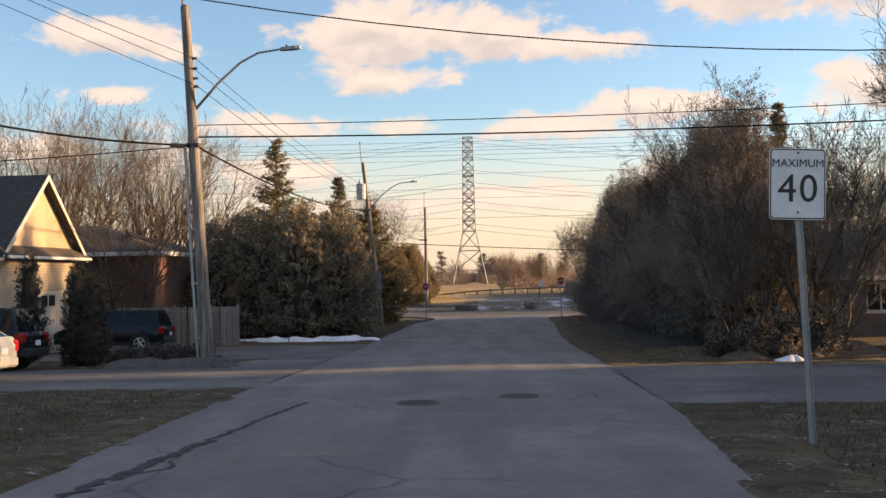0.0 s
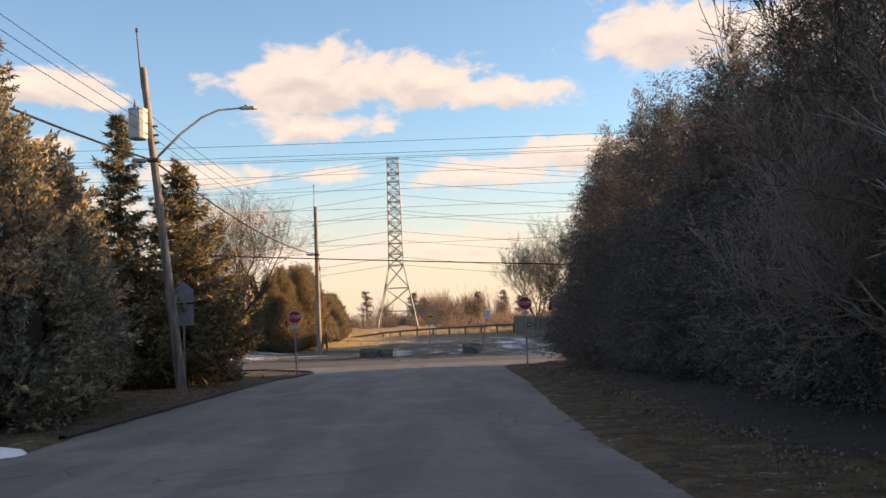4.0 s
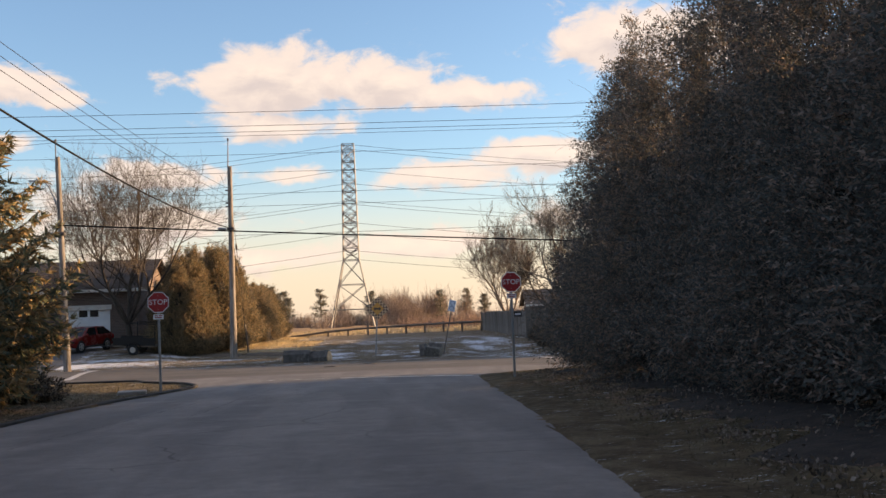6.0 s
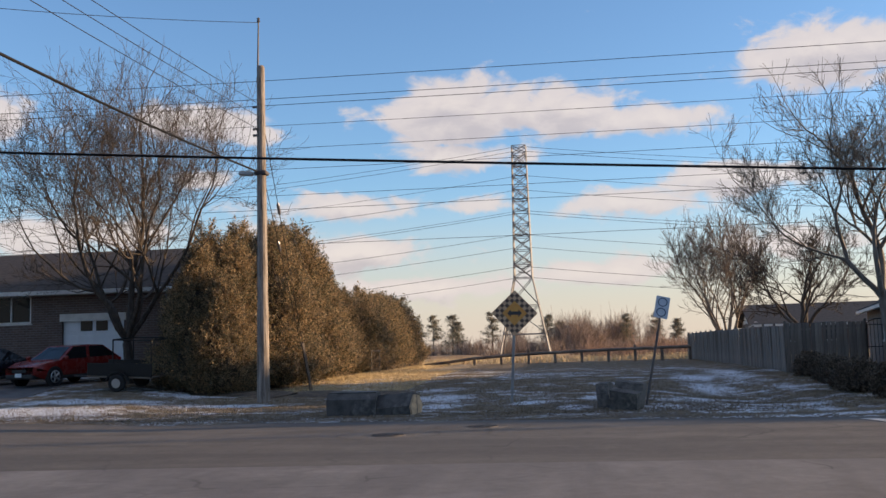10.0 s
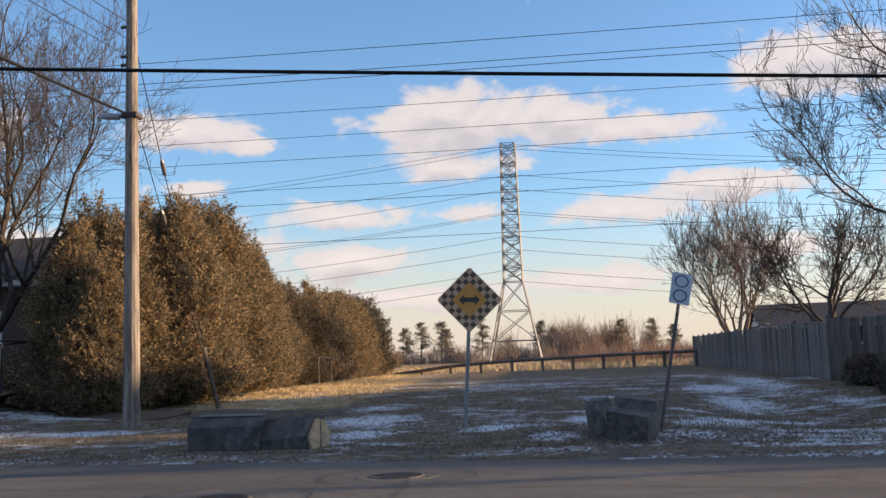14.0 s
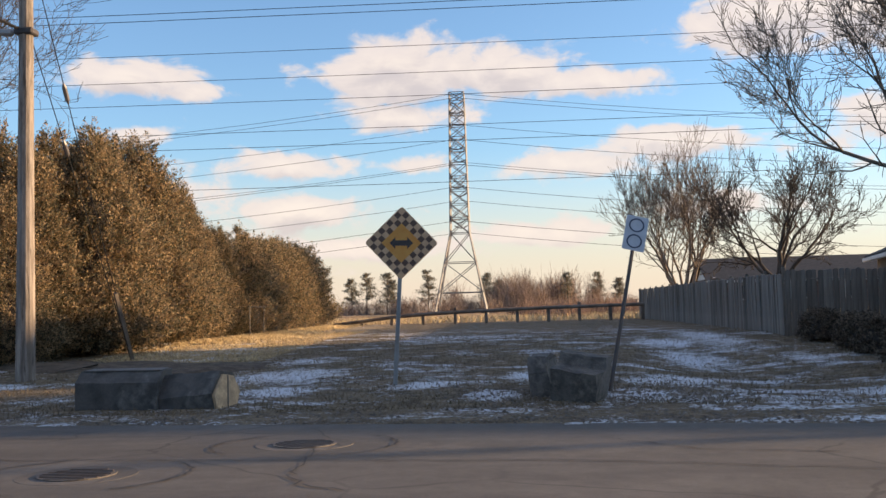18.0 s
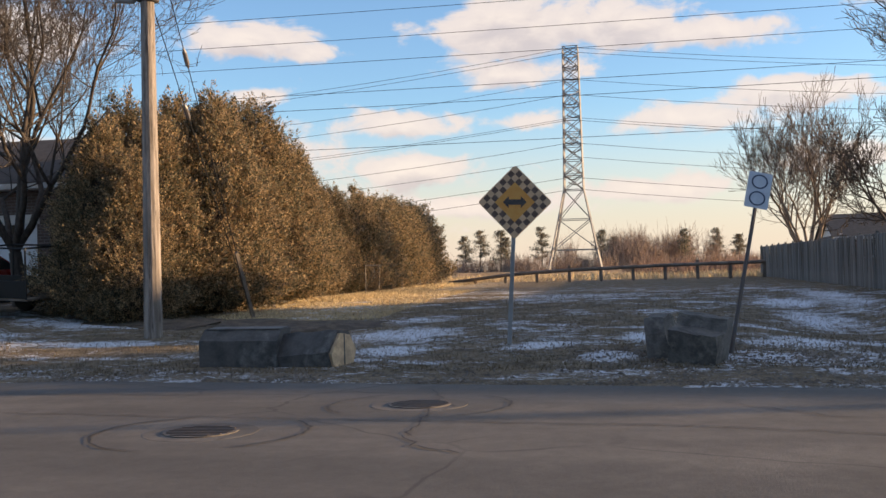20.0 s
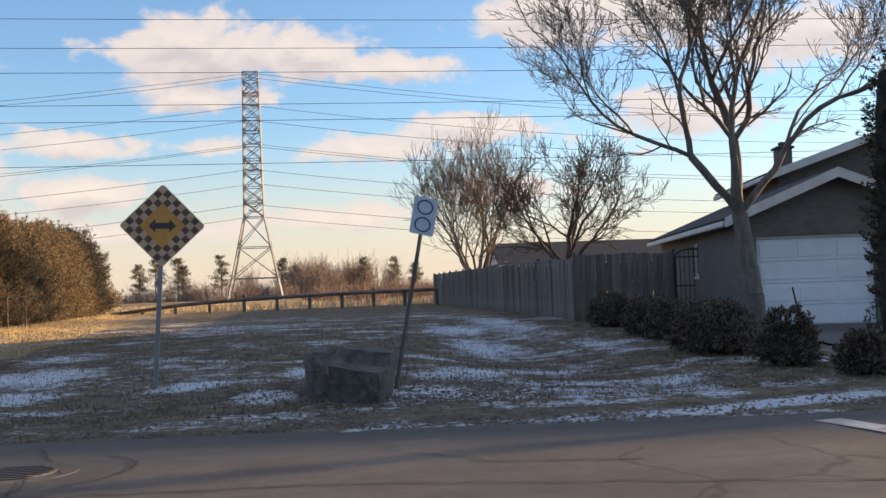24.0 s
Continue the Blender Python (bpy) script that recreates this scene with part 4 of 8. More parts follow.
def spruce(m, seed, height, radius, label, fill=1.0, mat=None):
    """A spruce: whorls of drooping limbs with upturned tips, and hanging side twigs set with needles."""
    rng = np.random.default_rng(seed)
    t = thing("spruce_tree", m, label, "tree")
    part("trunk", Build().tube([(0, 0, -0.2), (0, 0, height * 0.5), (0, 0, height)], [0.2, 0.12, 0.01], 8), M_BARK, t)
    limbs, ps, outs = [], [], []
    z = 0.06 * height
    while z < height * 0.99:
        h = z / height
        reach = radius * (1 - h) ** 0.85 + 0.1
        for _ in range(rng.integers(5, 8)):
            a = rng.uniform(0, 6.28)
            ln = reach * rng.uniform(0.65, 1.12)
            p = np.array([0, 0, z + rng.normal(0, 0.12)])
            d = np.array([math.cos(a), math.sin(a), -0.34 + 0.85 * h])
            side = np.array([-math.sin(a), math.cos(a), 0])
            steps = max(4, int(ln / 0.22))
            for i in range(steps):
                e = p + d * ln / steps
                g = i / steps
                limbs.append((*p, *e, 0.03 * (1 - g) * (1.2 - h) + 0.004, 0.03 * (1 - g - 1 / steps) * (1.2 - h) + 0.003))
                for s in (-1, 1):
                    w = side * s * rng.uniform(0.5, 1.0) + d * 0.5 + np.array([0, 0, rng.uniform(-0.75, -0.1) * (1.1 - h)])
                    twig = (0.16 + 0.42 * math.sin(math.pi * min(1, 0.15 + g * 0.85)) * min(1, ln / 2)) * rng.uniform(0.6, 1.2)
                    k = max(4, int(twig * 38 * fill))
                    u = rng.uniform(0, 1, (k, 1))
                    ps.append(p + w * twig * u + np.array([0, 0, -0.2]) * twig * u * u + rng.normal(0, 0.02, (k, 3)))
                    outs.append(np.tile(w, (k, 1)) + rng.normal(0, 0.45, (k, 3)))
                p = e
                d = d + np.array([0, 0, 0.05 + 0.16 * g * g])
        z += height * rng.uniform(0.026, 0.042)
    tagged(part("limb_work", segments_mesh("limb_work", limbs, 4), M_BARK, t), kind="stuff")
    v, f = leaf_quads(rng, np.concatenate(ps), np.concatenate(outs), 0.22, 0.036, up=-0.1, jitter=0.35, tri=True)
    part("needles", quads_mesh("needles", v, f), mat or M_SPRUCE, t)
    return t


def on_land(x, y, turn=0.0, scale=1.0, sink=0.0):
    return pose(x, y, float(land(x, y)) - sink, 0, 0, turn) @ Matrix.Diagonal((scale, scale, scale, 1))


def copied(ob, x, y, turn, scale, squash=1.0):
    """A copy of a tree, turned and scaled."""
    c = copy_thing(ob, pose(x, y, float(land(x, y)) - 0.05, 0, 0, turn))
    c.scale = (scale * squash, scale * squash, scale)
    return c


# the tall dark evergreen row beside the street
HEDGE_LABEL = "tall ragged dark evergreen with browned patches beside the street"
masters = [cedar(on_land(12.5, 34.4), 11, 8.8, 2.2, 108000, M_HEDGE, HEDGE_LABEL, "evergreen row", 0.08, 60, plume=0.8, rise=0.3, droop=0.3, spire=0.07, stray=0.26, fan=0.17, power=0.95, lumps=0.36, tri=True, core_fill=0.68, inner=0.66, slim=0.22),
           cedar(on_land(12.5, 37.0), 12, 8.8, 2.3, 108000, M_HEDGE, HEDGE_LABEL, "evergreen row", 0.08, 70, plume=0.8, rise=0.3, droop=0.3, spire=0.07, stray=0.26, fan=0.17, power=0.8, lumps=0.34, tri=True, core_fill=0.68, inner=0.66, slim=0.22),
           cedar(on_land(12.3, 39.4), 13, 8.8, 2.15, 108000, M_HEDGE, HEDGE_LABEL, "evergreen row", 0.08, 60, plume=0.8, rise=0.3, droop=0.3, spire=0.07, stray=0.26, fan=0.17, power=1.05, lumps=0.38, tri=True, core_fill=0.68, inner=0.66, slim=0.22)]
rng = np.random.default_rng(5)
y = 41.6
i = 0
while y < 78.3:
    tall = float(np.interp(y, [38, 50, 58, 64, 74, 80], [0.98, 0.9, 0.88, 1.08, 1.1, 1.0])) * rng.uniform(0.84, 1.14)
    place = (12.65 + rng.normal(0, 0.15) + 0.07 * max(0, y - 71), y, rng.uniform(0, 360), tall, rng.uniform(0.92, 1.1) / max(tall, 0.8))
    if not 70.4 < y < 73.3:  # one tree left out so low sun reaches the opposite verge
        copied(masters[i % 3], *place)
    y += rng.uniform(2.5, 3.1)
    i += 1

# evergreens added mostly out of view to shade the street; gaps leave streaks
garden = cedar(on_land(21, 30.5), 14, 8.2, 2.2, 12000, M_HEDGE, "tall dark evergreen, mostly out of view, added to shade the street", "garden evergreens", 0.26, tri=True)
for x, y in ((15.5, 47), (15.3, 56), (15.5, 64), (24, 44), (28.5, 47), (22.5, 22.2), (23, 18.5), (24, 14), (24, 9), (22.9, 20.4), (22.2, 24.2), (23.6, 16.2), (24.2, 11.6)):
    copied(garden, x, y, rng.uniform(0, 360), float(rng.uniform(0.93, 1.03)))
    i += 1

# evergreens on the other side of the street, behind the snow bank
LEFT_LABEL = "broad dense dark cedar with sunlit bronzed top"
lefts = [cedar(on_land(-9.0, 49.6), 21, 6.4, 1.7, 30000, M_CEDAR, LEFT_LABEL, "cedar clump", 0.13, power=0.4, lumps=0.14, tri=True), cedar(on_land(-6.8, 49.2), 22, 6.6, 1.75, 30000, M_CEDAR, LEFT_LABEL, "cedar clump", 0.13, power=0.45, lumps=0.14, tri=True)]
for x, y, s in ((-5.0, 50.4, 0.98), (-5.05, 52.8, 0.96), (-5.6, 55.2, 0.94), (-6.1, 57.6, 0.90), (-7.6, 52.5, 1.04), (-6.4, 55.6, 1.0), (-10.3, 52.0, 1.0), (-7.0, 60.2, 0.8), (-11.2, 50.0, 0.92)):
    copied(lefts[i % 2], x, y, rng.uniform(0, 360), s)
    i += 1
spruce(on_land(-11.5, 66.1), 31, 13.4, 3.7, "tall dark spruce standing above the cedars")
spruce(on_land(-7.5, 68.2), 32, 10.5, 2.9, "mid-height spruce with sparse top and hanging limbs")
spruce(on_land(-5.2, 68.5), 33, 8.6, 4.0, "spruce with long drooping limbs beside the utility pole")

spruce(on_land(18.6, 51.0), 34, 12.0, 1.7, "slim dark spruce rising behind the evergreen row")

# the bronzed cedars beyond the crossing road
FIELD_LABEL = "bronzed green cedar lit from the side on the field edge"
golds = [cedar(on_land(-7.5, 106.6), 41, 5.6, 1.6, 84000, M_CEDARGOLD, FIELD_LABEL, "field cedars", 0.072, plume=0.42, rise=0.8, spire=0.05, power=0.66, lumps=0.24, tri=True, core_fill=0.5), cedar(on_land(-7.0, 108.8), 42, 6.1, 1.7, 84000, M_CEDARGOLD, FIELD_LABEL, "field cedars", 0.072, plume=0.42, rise=0.8, spire=0.05, power=0.72, lumps=0.24, tri=True, core_fill=0.5)]
for x, y, s in ((-5.7, 109.6, 1.06), (-5.2, 111.4, 1.03), (-5.15, 113.6, 0.95), (-5.5, 115.8, 0.86), (-5.45, 118.2, 0.76), (-5.3, 120.0, 0.7), (-6.0, 103.9, 0.72), (-7.0, 104.4, 0.82), (-6.3, 105.9, 0.95), (-5.2, 107.6, 1.0), (-7.0, 111, 1.0), (-6.4, 112.4, 1.04)):
    copied(golds[i % 2], x, y, rng.uniform(0, 360), s, 1.05)
    i += 1
small_gold = cedar(on_land(-4.9, 121.5), 43, 4.1, 1.45, 48000, M_CEDARGOLD, FIELD_LABEL, "field cedars", 0.072, plume=0.42, rise=0.8, spire=0.05, power=0.38, lumps=0.18, tri=True)
for k in range(1, 9):
    copied(small_gold, -5.0 - 0.11 * k, 121.5 + 2.3 * k, rng.uniform(0, 360), float(rng.uniform(0.95, 1.03)) * (0.96 + 0.02 * k), 1.15)

# bare trees
bare_tree(on_land(-10.0, 105.4, 40), 51, 13.2, 0.2, "large bare maple with spreading limbs in the bungalow lawn", 9, 0.98, lean=(-0.06, 0.03), bole=0.11, limbs=7, wiggle=0.1, keep=0.88, side=0.6, forked=True, twig=M_BARK)
bare_tree(on_land(15.4, 99.9, 200), 152, 9.5, 0.18, "large bare tree leaning beside the garage", 9, 0.82, lean=(0.12, 0.02), bole=0.27, limbs=4, wiggle=0.14, keep=0.885, side=0.62, finest=0.0056, forked=True, twig=M_GREYBARK, bark=M_GREYBARK)
bare_tree(on_land(17.4, 141.5), 53, 11.6, 0.2, "multi-stemmed bare tree behind the board fence", 8, 0.72, bole=0.06, limbs=8, wiggle=0.06, keep=0.88, side=0.6, forked=True, finest=0.01, bark=M_PALEBARK, twig=M_TWIGWARM)
bare_tree(on_land(19.0, 126.5, 90), 54, 8.2, 0.2, "gnarled bare fruit tree behind the board fence", 8, 1.0, bole=0.16, limbs=6, wiggle=0.13, keep=0.87, side=0.5, forked=True, finest=0.011, twig=M_BARK)
bare_tree(on_land(-19.5, 104.5, 0), 55, 11, 0.2, "bare tree beside the bungalow driveway", 9, 0.85, bole=0.2, limbs=4, keep=0.885, forked=True)
for k, (x, y, h) in enumerate(((-20, 52, 13.6), (-24, 58, 15.2), (-17, 60, 14.2), (-29, 50, 14.5), (-34, 62, 16.5), (-15.5, 57, 12.8), (-26, 66, 16), (-20, 63, 15), (-22.5, 54, 14.2), (-18, 56, 13.4))):
    bare_tree(on_land(x, y, 60 * k), 60 + k, h, 0.18, "tall bare deciduous tree behind the houses", 4, 0.62, bark=M_TWIG, twig=M_TWIGWARM, stems=4, wiggle=0.1, kids=(0, 16, 7, 4, 3))
bare_tree(on_land(-13.4, 42.6, 20), 69, 7.4, 0.12, "spreading bare shrub tree before the brick house", 4, 0.9, stems=5, kids=(0, 11, 8, 5, 3))
bare_tree(on_land(17.6, 28.0, 10), 70, 13, 0.2, "large bare tree over the shaded driveway", 9, 0.85, bole=0.2, limbs=5, keep=0.885, forked=True)
for k, (x, y, h) in enumerate(((11.4, 29.4, 6.0), (11.0, 31.4, 7.2), (13.2, 30.0, 7.8), (13.8, 32.4, 8.4), (15.5, 35.5, 7), (17.8, 34.6, 6.5))):
    bare_tree(on_land(x, y, 77 * k), 71 + k, h, 0.08, "thin brown bare sapling at the end of the evergreen row", 4, 0.6, twig=M_TWIG, stems=4, kids=(0, 10, 7, 5, 3))
thicket = bare_tree(on_land(11.0, 34.6, 0), 176, 6.4, 0.06, "brown bare shrub tangled before the evergreen row", 8, 0.8, bole=0.04, limbs=6, keep=0.9, side=0.8, forked=True, bark=M_PALEBARK, twig=M_PALETWIG)
for k, (x, y, f) in enumerate(((11.4, 32.2, 0.95), (10.9, 37.0, 1.0), (10.8, 39.3, 0.9), (11.0, 42.2, 1.02), (10.9, 45.0, 0.85), (12.6, 31.2, 1.15), (14.6, 31.0, 1.2))):
    copied(thicket, x, y, 83 * k, f)
bare_tree(on_land(10.1, 41.0, 10), 76, 8.4, 0.08, "thin bare tree standing before the evergreen row", 4, 0.5, bole=0.3, limbs=5)
bare_tree(on_land(14.5, 50.0, 10), 77, 11.0, 0.14, "bare tree rising above the evergreen row", 4, 0.55)
bare_tree(on_land(14.5, 41.0, 70), 78, 11.5, 0.14, "bare tree rising above the evergreen row", 4, 0.55)

# ---- poles, wires, tower ----
def catenary(a, b, sag, n=14):
    a, b = Vector(a), Vector(b)
    return [a.lerp(b, i / n) - Vector((0, 0, sag * 4 * (i / n) * (1 - i / n))) for i in range(n + 1)]


def wire(a, b, sag, r=0.0095, label="thin overhead electric wire", mat=None, n=14, name="wire"):
    t = part(name, Build().tube(catenary(a, b, sag, n), r, 5), mat or M_WIRE, smooth=True)
    return tagged(t, label, "overhead wire", "overhead wires")


def utility_pole(base, top, height, label, pin=0.9, lamp=None, lamp_z=0.0, insulators=(), transformer=None, clamp=None, r0=0.17, r1=0.11):
    """A wooden pole whose foot is at base; top is the sideways offset of its head."""
    t = thing("utility_pole", pose(*base), label, "utility pole")

    def at(z):
        return Vector((top[0] * z / height, top[1] * z / height, z))
    zs = [-0.3, 0.6, height * 0.3, height * 0.6, height - 0.05, height]
    part("shaft", Build().tube([at(z) for z in zs], [r0 * 1.04, r0, r0 + (r1 - r0) * 0.35, r0 + (r1 - r0) * 0.65, r1, r1 * 0.8], 14), M_POLE, t, smooth=False)
    if pin:
        part("pin", Build().tube([at(height - 0.7) + Vector((-0.1, 0, 0)), at(height + pin) + Vector((-0.06, 0, 0))], [0.035, 0.022], 7), M_DARKSTEEL, t)
        part("top_insulator", Build().tube([at(height + pin) + Vector((-0.06, 0, d)) for d in (0, 0.05, 0.07, 0.12, 0.16)], [0.03, 0.06, 0.035, 0.055, 0.02], 9), M_CERAMIC, t)
    for z, side in insulators:
        part("insulator", Build().tube([at(z) + Vector((side * d, 0, 0)) for d in (0.1, 0.16, 0.18, 0.24, 0.27)], [0.02, 0.05, 0.03, 0.05, 0.02], 8), M_CERAMIC, t)
    if clamp:
        part("clamp", Build().box((-0.2, -0.16, clamp - 0.07), (0.2, 0.16, clamp + 0.07), 0.03, Matrix.Translation(at(clamp) - Vector((0, 0, clamp)))), M_DARKSTEEL, t)
        part("splice_case", Build().tube([at(clamp) + Vector((-0.22 - d, -0.05, 0.1 * d - 0.02)) for d in (0, 0.05, 0.45, 0.5)], [0.02, 0.075, 0.075, 0.02], 9), M_STEEL, t)
    if transformer:
        z = transformer
        body = part("transformer", Build().tube([at(z) + Vector((-0.32, -0.22, d)) for d in (-0.52, -0.48, 0.42, 0.48, 0.52)], [0.27, 0.31, 0.31, 0.33, 0.25], 16), M_TRANSF, t, "grey cylindrical transformer can")
        part("bracket", Build().box((-0.2, -0.12, -0.06), (0.0, 0.0, 0.06), 0.01, Matrix.Translation(at(z + 0.2))), M_DARKSTEEL, body)
        part("bushing", Build().tube([at(z) + Vector((-0.42, -0.22, d)) for d in (0.5, 0.6, 0.63, 0.8)], [0.03, 0.06, 0.035, 0.02], 8), M_CERAMIC, body)
    if lamp:
        a, b = at(lamp_z), Vector(lamp)
        rise = b.z - a.z
        pts = [a, a + Vector(((b.x - a.x) * 0.3, (b.y - a.y) * 0.3, rise * 0.48)), a + Vector(((b.x - a.x) * 0.55, (b.y - a.y) * 0.55, rise * 0.8)), a + Vector(((b.x - a.x) * 0.75, (b.y - a.y) * 0.75, rise * 0.95)), b]
        part("lamp_arm", Build().tube(pts, [0.045, 0.042, 0.038, 0.034, 0.03], 8), M_STEEL, t, "curved galvanised arm", smooth=True)
        d = (b - pts[-2]).normalized()
        turn = math.degrees(math.atan2(d.y, d.x))
        head = part("lamp_head", Build().prism([(0, -0.06), (0.1, -0.1), (0.45, -0.12), (0.6, -0.06), (0.62, 0), (0.6, 0.06), (0.45, 0.12), (0.1, 0.1), (0, 0.06)], -0.05, 0.04), M_STEEL, t, "flat grey luminaire", at=Matrix.Translation(b) @ pose(0, 0, 0, 0, -4, turn))
        part("photocell", Build().tube([(0.2, 0, 0.04), (0.2, 0, 0.11)], 0.04, 8), M_DARKSTEEL, head)
    return t


P1, P2, P3, P4 = (-5.43, 26.83, float(land(-5.43, 26.83))), (-3.95, 62.8, float(land(-3.95, 62.8))), (-3.1, 99.4, float(land(-3.1, 99.4))), (-9.95, 93.25, float(land(-9.95, 93.25)))
utility_pole(P1, (-0.55, 0, 0), 10.7, "tall weathered wooden utility pole with a curved street lamp arm", 0.2, (2.3, 0, 9.3), 7.45, ((9.1, 1), (8.8, 1), (8.5, 1), (8.25, 1)), clamp=6.5, r0=0.2, r1=0.13)
utility_pole(P2, (-1.1, 0, 0), 10.9, "wooden utility pole with grey transformer and street lamp", 1.2, (1.95, 0.9, 9.62), 7.75, ((8.9, 1), (8.6, 1), (8.35, 1)), 8.95, 7.75)
utility_pole(P3, (0.0, 0, 0), 10.4, "weathered wooden utility pole with guy wires at the field edge", 1.4, None, 0, ((9.1, -1), (8.4, -1), (8.2, -1)), clamp=7.0, r0=0.19, r1=0.12)
utility_pole(P4, (-0.35, 0, 0), 10.2, "wooden utility pole beside the bungalow lawn with a small lamp", 0.7, (-1.25, 0.3, 9.1), 7.5, ((6.6, 1),), clamp=6.5)
t = thing("conduit_riser", pose(*P1), "pale metal conduit strapped up the utility pole", "conduit")
part("pipe", Build().tube([(-0.26 - 0.05 * z, -0.08, z) for z in (-0.1, 1.0, 2.5, 5.0, 6.4)], 0.045, 8), M_TRANSF, t, smooth=True)
for z in (0.8, 2.4, 4.0, 5.6):
    part("strap", Build().box((-0.32 - 0.05 * z, -0.135, z - 0.03), (-0.02 - 0.05 * z, -0.125, z + 0.03)), M_STEEL, t)
PB = (-14.5, 16.3, float(land(-14.5, 16.3)))
for i, z in enumerate((9.1, 8.75, 8.3)):
    wire((P1[0] - 0.25, P1[1], P1[2] + z), (P2[0] - 0.9, P2[1], P2[2] + 9.3 - i * 0.35), 0.35)
    wire((P2[0] - 0.9, P2[1], P2[2] + 9.3 - i * 0.35), (P3[0], P3[1], P3[2] + 9.15 - i * 0.4), 0.4)
    wire((PB[0], PB[1], (13.15, 13.2, 12.85)[i]), (P1[0] - 0.25, P1[1], P1[2] + z), 0.08)
for a, b in ((PB[:2] + (9.0,), (P1[0] - 0.3, P1[1], P1[2] + 6.5)), ((P1[0] - 0.3, P1[1], P1[2] + 6.5), (P2[0] - 0.8, P2[1], P2[2] + 7.75)), ((P2[0] - 0.8, P2[1], P2[2] + 7.75), (P3[0] - 0.1, P3[1], P3[2] + 7.05))):
    wire(a, b, 0.55, 0.032, "thick black communications cable", M_CABLE, name="cable")
wire((P1[0] - 0.6, P1[1], P1[2] + 10.95), (34, 29, 11.5), 1.6, 0.02)
wire((P1[0] - 0.3, P1[1], P1[2] + 7.1), (34, 29, 9.6), 0.35, 0.014)
wire((P1[0] - 0.3, P1[1], P1[2] + 6.75), (34, 29, 9.0), 0.4, 0.024)
wire((P1[0] - 0.3, P1[1], P1[2] + 6.5), (-30, 34, 8.3), 0.3, 0.014)
wire((P4[0] - 0.2, P4[1] - 0.2, P4[2] + 6.9), (36, 96.5, 4.65), 0.12, 0.034, "thick black communications cable", M_CABLE, 24, "cable")
wire((P4[0] - 0.2, P4[1], P4[2] + 6.5), (-48, 98, 6.7), 0.4, 0.03, "thick black communications cable", M_CABLE, 24, "cable")
wire((P4[0] - 0.35, P4[1], P4[2] + 10.9), (P3[0] - 0.06, P3[1], P3[2] + 11.8), 0.1)
wire((P4[0] - 0.35, P4[1], P4[2] + 10.9), (-48, 98, 10.6), 0.4)
# guy wires
ANCHOR = Vector((-3.1 + 0.05, 104.9, float(land(-3, 104.9))))
for z in (9.0, 7.2):
    g = thing("guy_wire", pose(0, 0, 0), "taut steel guy wire from the pole to a ground anchor", "guy wire")
    a = Vector((P3[0], P3[1], P3[2] + z))
    part("strand", Build().tube([a, ANCHOR], 0.011, 5), M_WIRE, g)
    if z > 8:
        part("guard", Build().tube([ANCHOR, ANCHOR.lerp(a, 0.19)], 0.06, 4), M_RAILWOOD, g, "weathered dark guy guard")
    part("strain_insulator", Build().tube([a.lerp(ANCHOR, f) for f in (0.3, 0.31, 0.335, 0.345)], [0.02, 0.055, 0.055, 0.02], 8), M_CERAMIC, g)


def lattice_tower(x, y, z, height):
    t = thing("lattice_tower", pose(x, y, z), "tall grey steel lattice transmission tower", "pylon")
    waist = 13.2

    def half(h):
        return float(np.interp(h, [0, waist, height], [4.4, 1.55, 1.2]))
    for sx in (-1, 1):
        for sy in (-1, 1):
            part("leg", Build().tube([(sx * half(h), sy * half(h), h) for h in (-1, waist, height)], [0.17, 0.13, 0.1], 4), M_TOWER, t)
    levels = [3.5, 8.4, waist, 15.7, 18, 20.3, 22.5, 24.7, 26.9, 29, 31, 33, 35, height]
    for lo, hi in zip([0] + levels, levels):
        a, b = half(lo), half(hi)
        for ux, uy, vx, vy in ((-1, -1, 1, -1), (-1, 1, 1, 1), (-1, -1, -1, 1), (1, -1, 1, 1)):
            if lo > 0:
                part("brace", Build().tube([(ux * a, uy * a, lo), (vx * b, vy * b, hi)], 0.065, 4).tube([(vx * a, vy * a, lo), (ux * b, uy * b, hi)], 0.065, 4), M_TOWER, t)
            part("strut", Build().tube([(ux * b, uy * b, hi), (vx * b, vy * b, hi)], 0.06, 4), M_TOWER, t)
    for h, reach in ((33.0, 5.0), (27.0, 6.5), (21.0, 5.5), (15.5, 5.0)):
        for s in (-1, 1):
            w = half(h)
            b = Build()
            for sx in (-1, 1):
                b.tube([(sx * w, s * w, h), (0, s * reach, h + 0.5)], 0.07, 4).tube([(sx * w, s * w, h + 2.0), (0, s * reach, h + 0.5)], 0.06, 4)
            arm = part("cross_arm", b, M_TOWER, t)
            part("insulator_string", Build().tube([(-1.1, s * reach, h - 0.6), (-0.5, s * reach, h - 0.95), (0, s * reach, h - 1.05), (0.5, s * reach, h - 0.95), (1.1, s * reach, h - 0.6)], 0.09, 6), M_CERAMIC, arm)
    return t


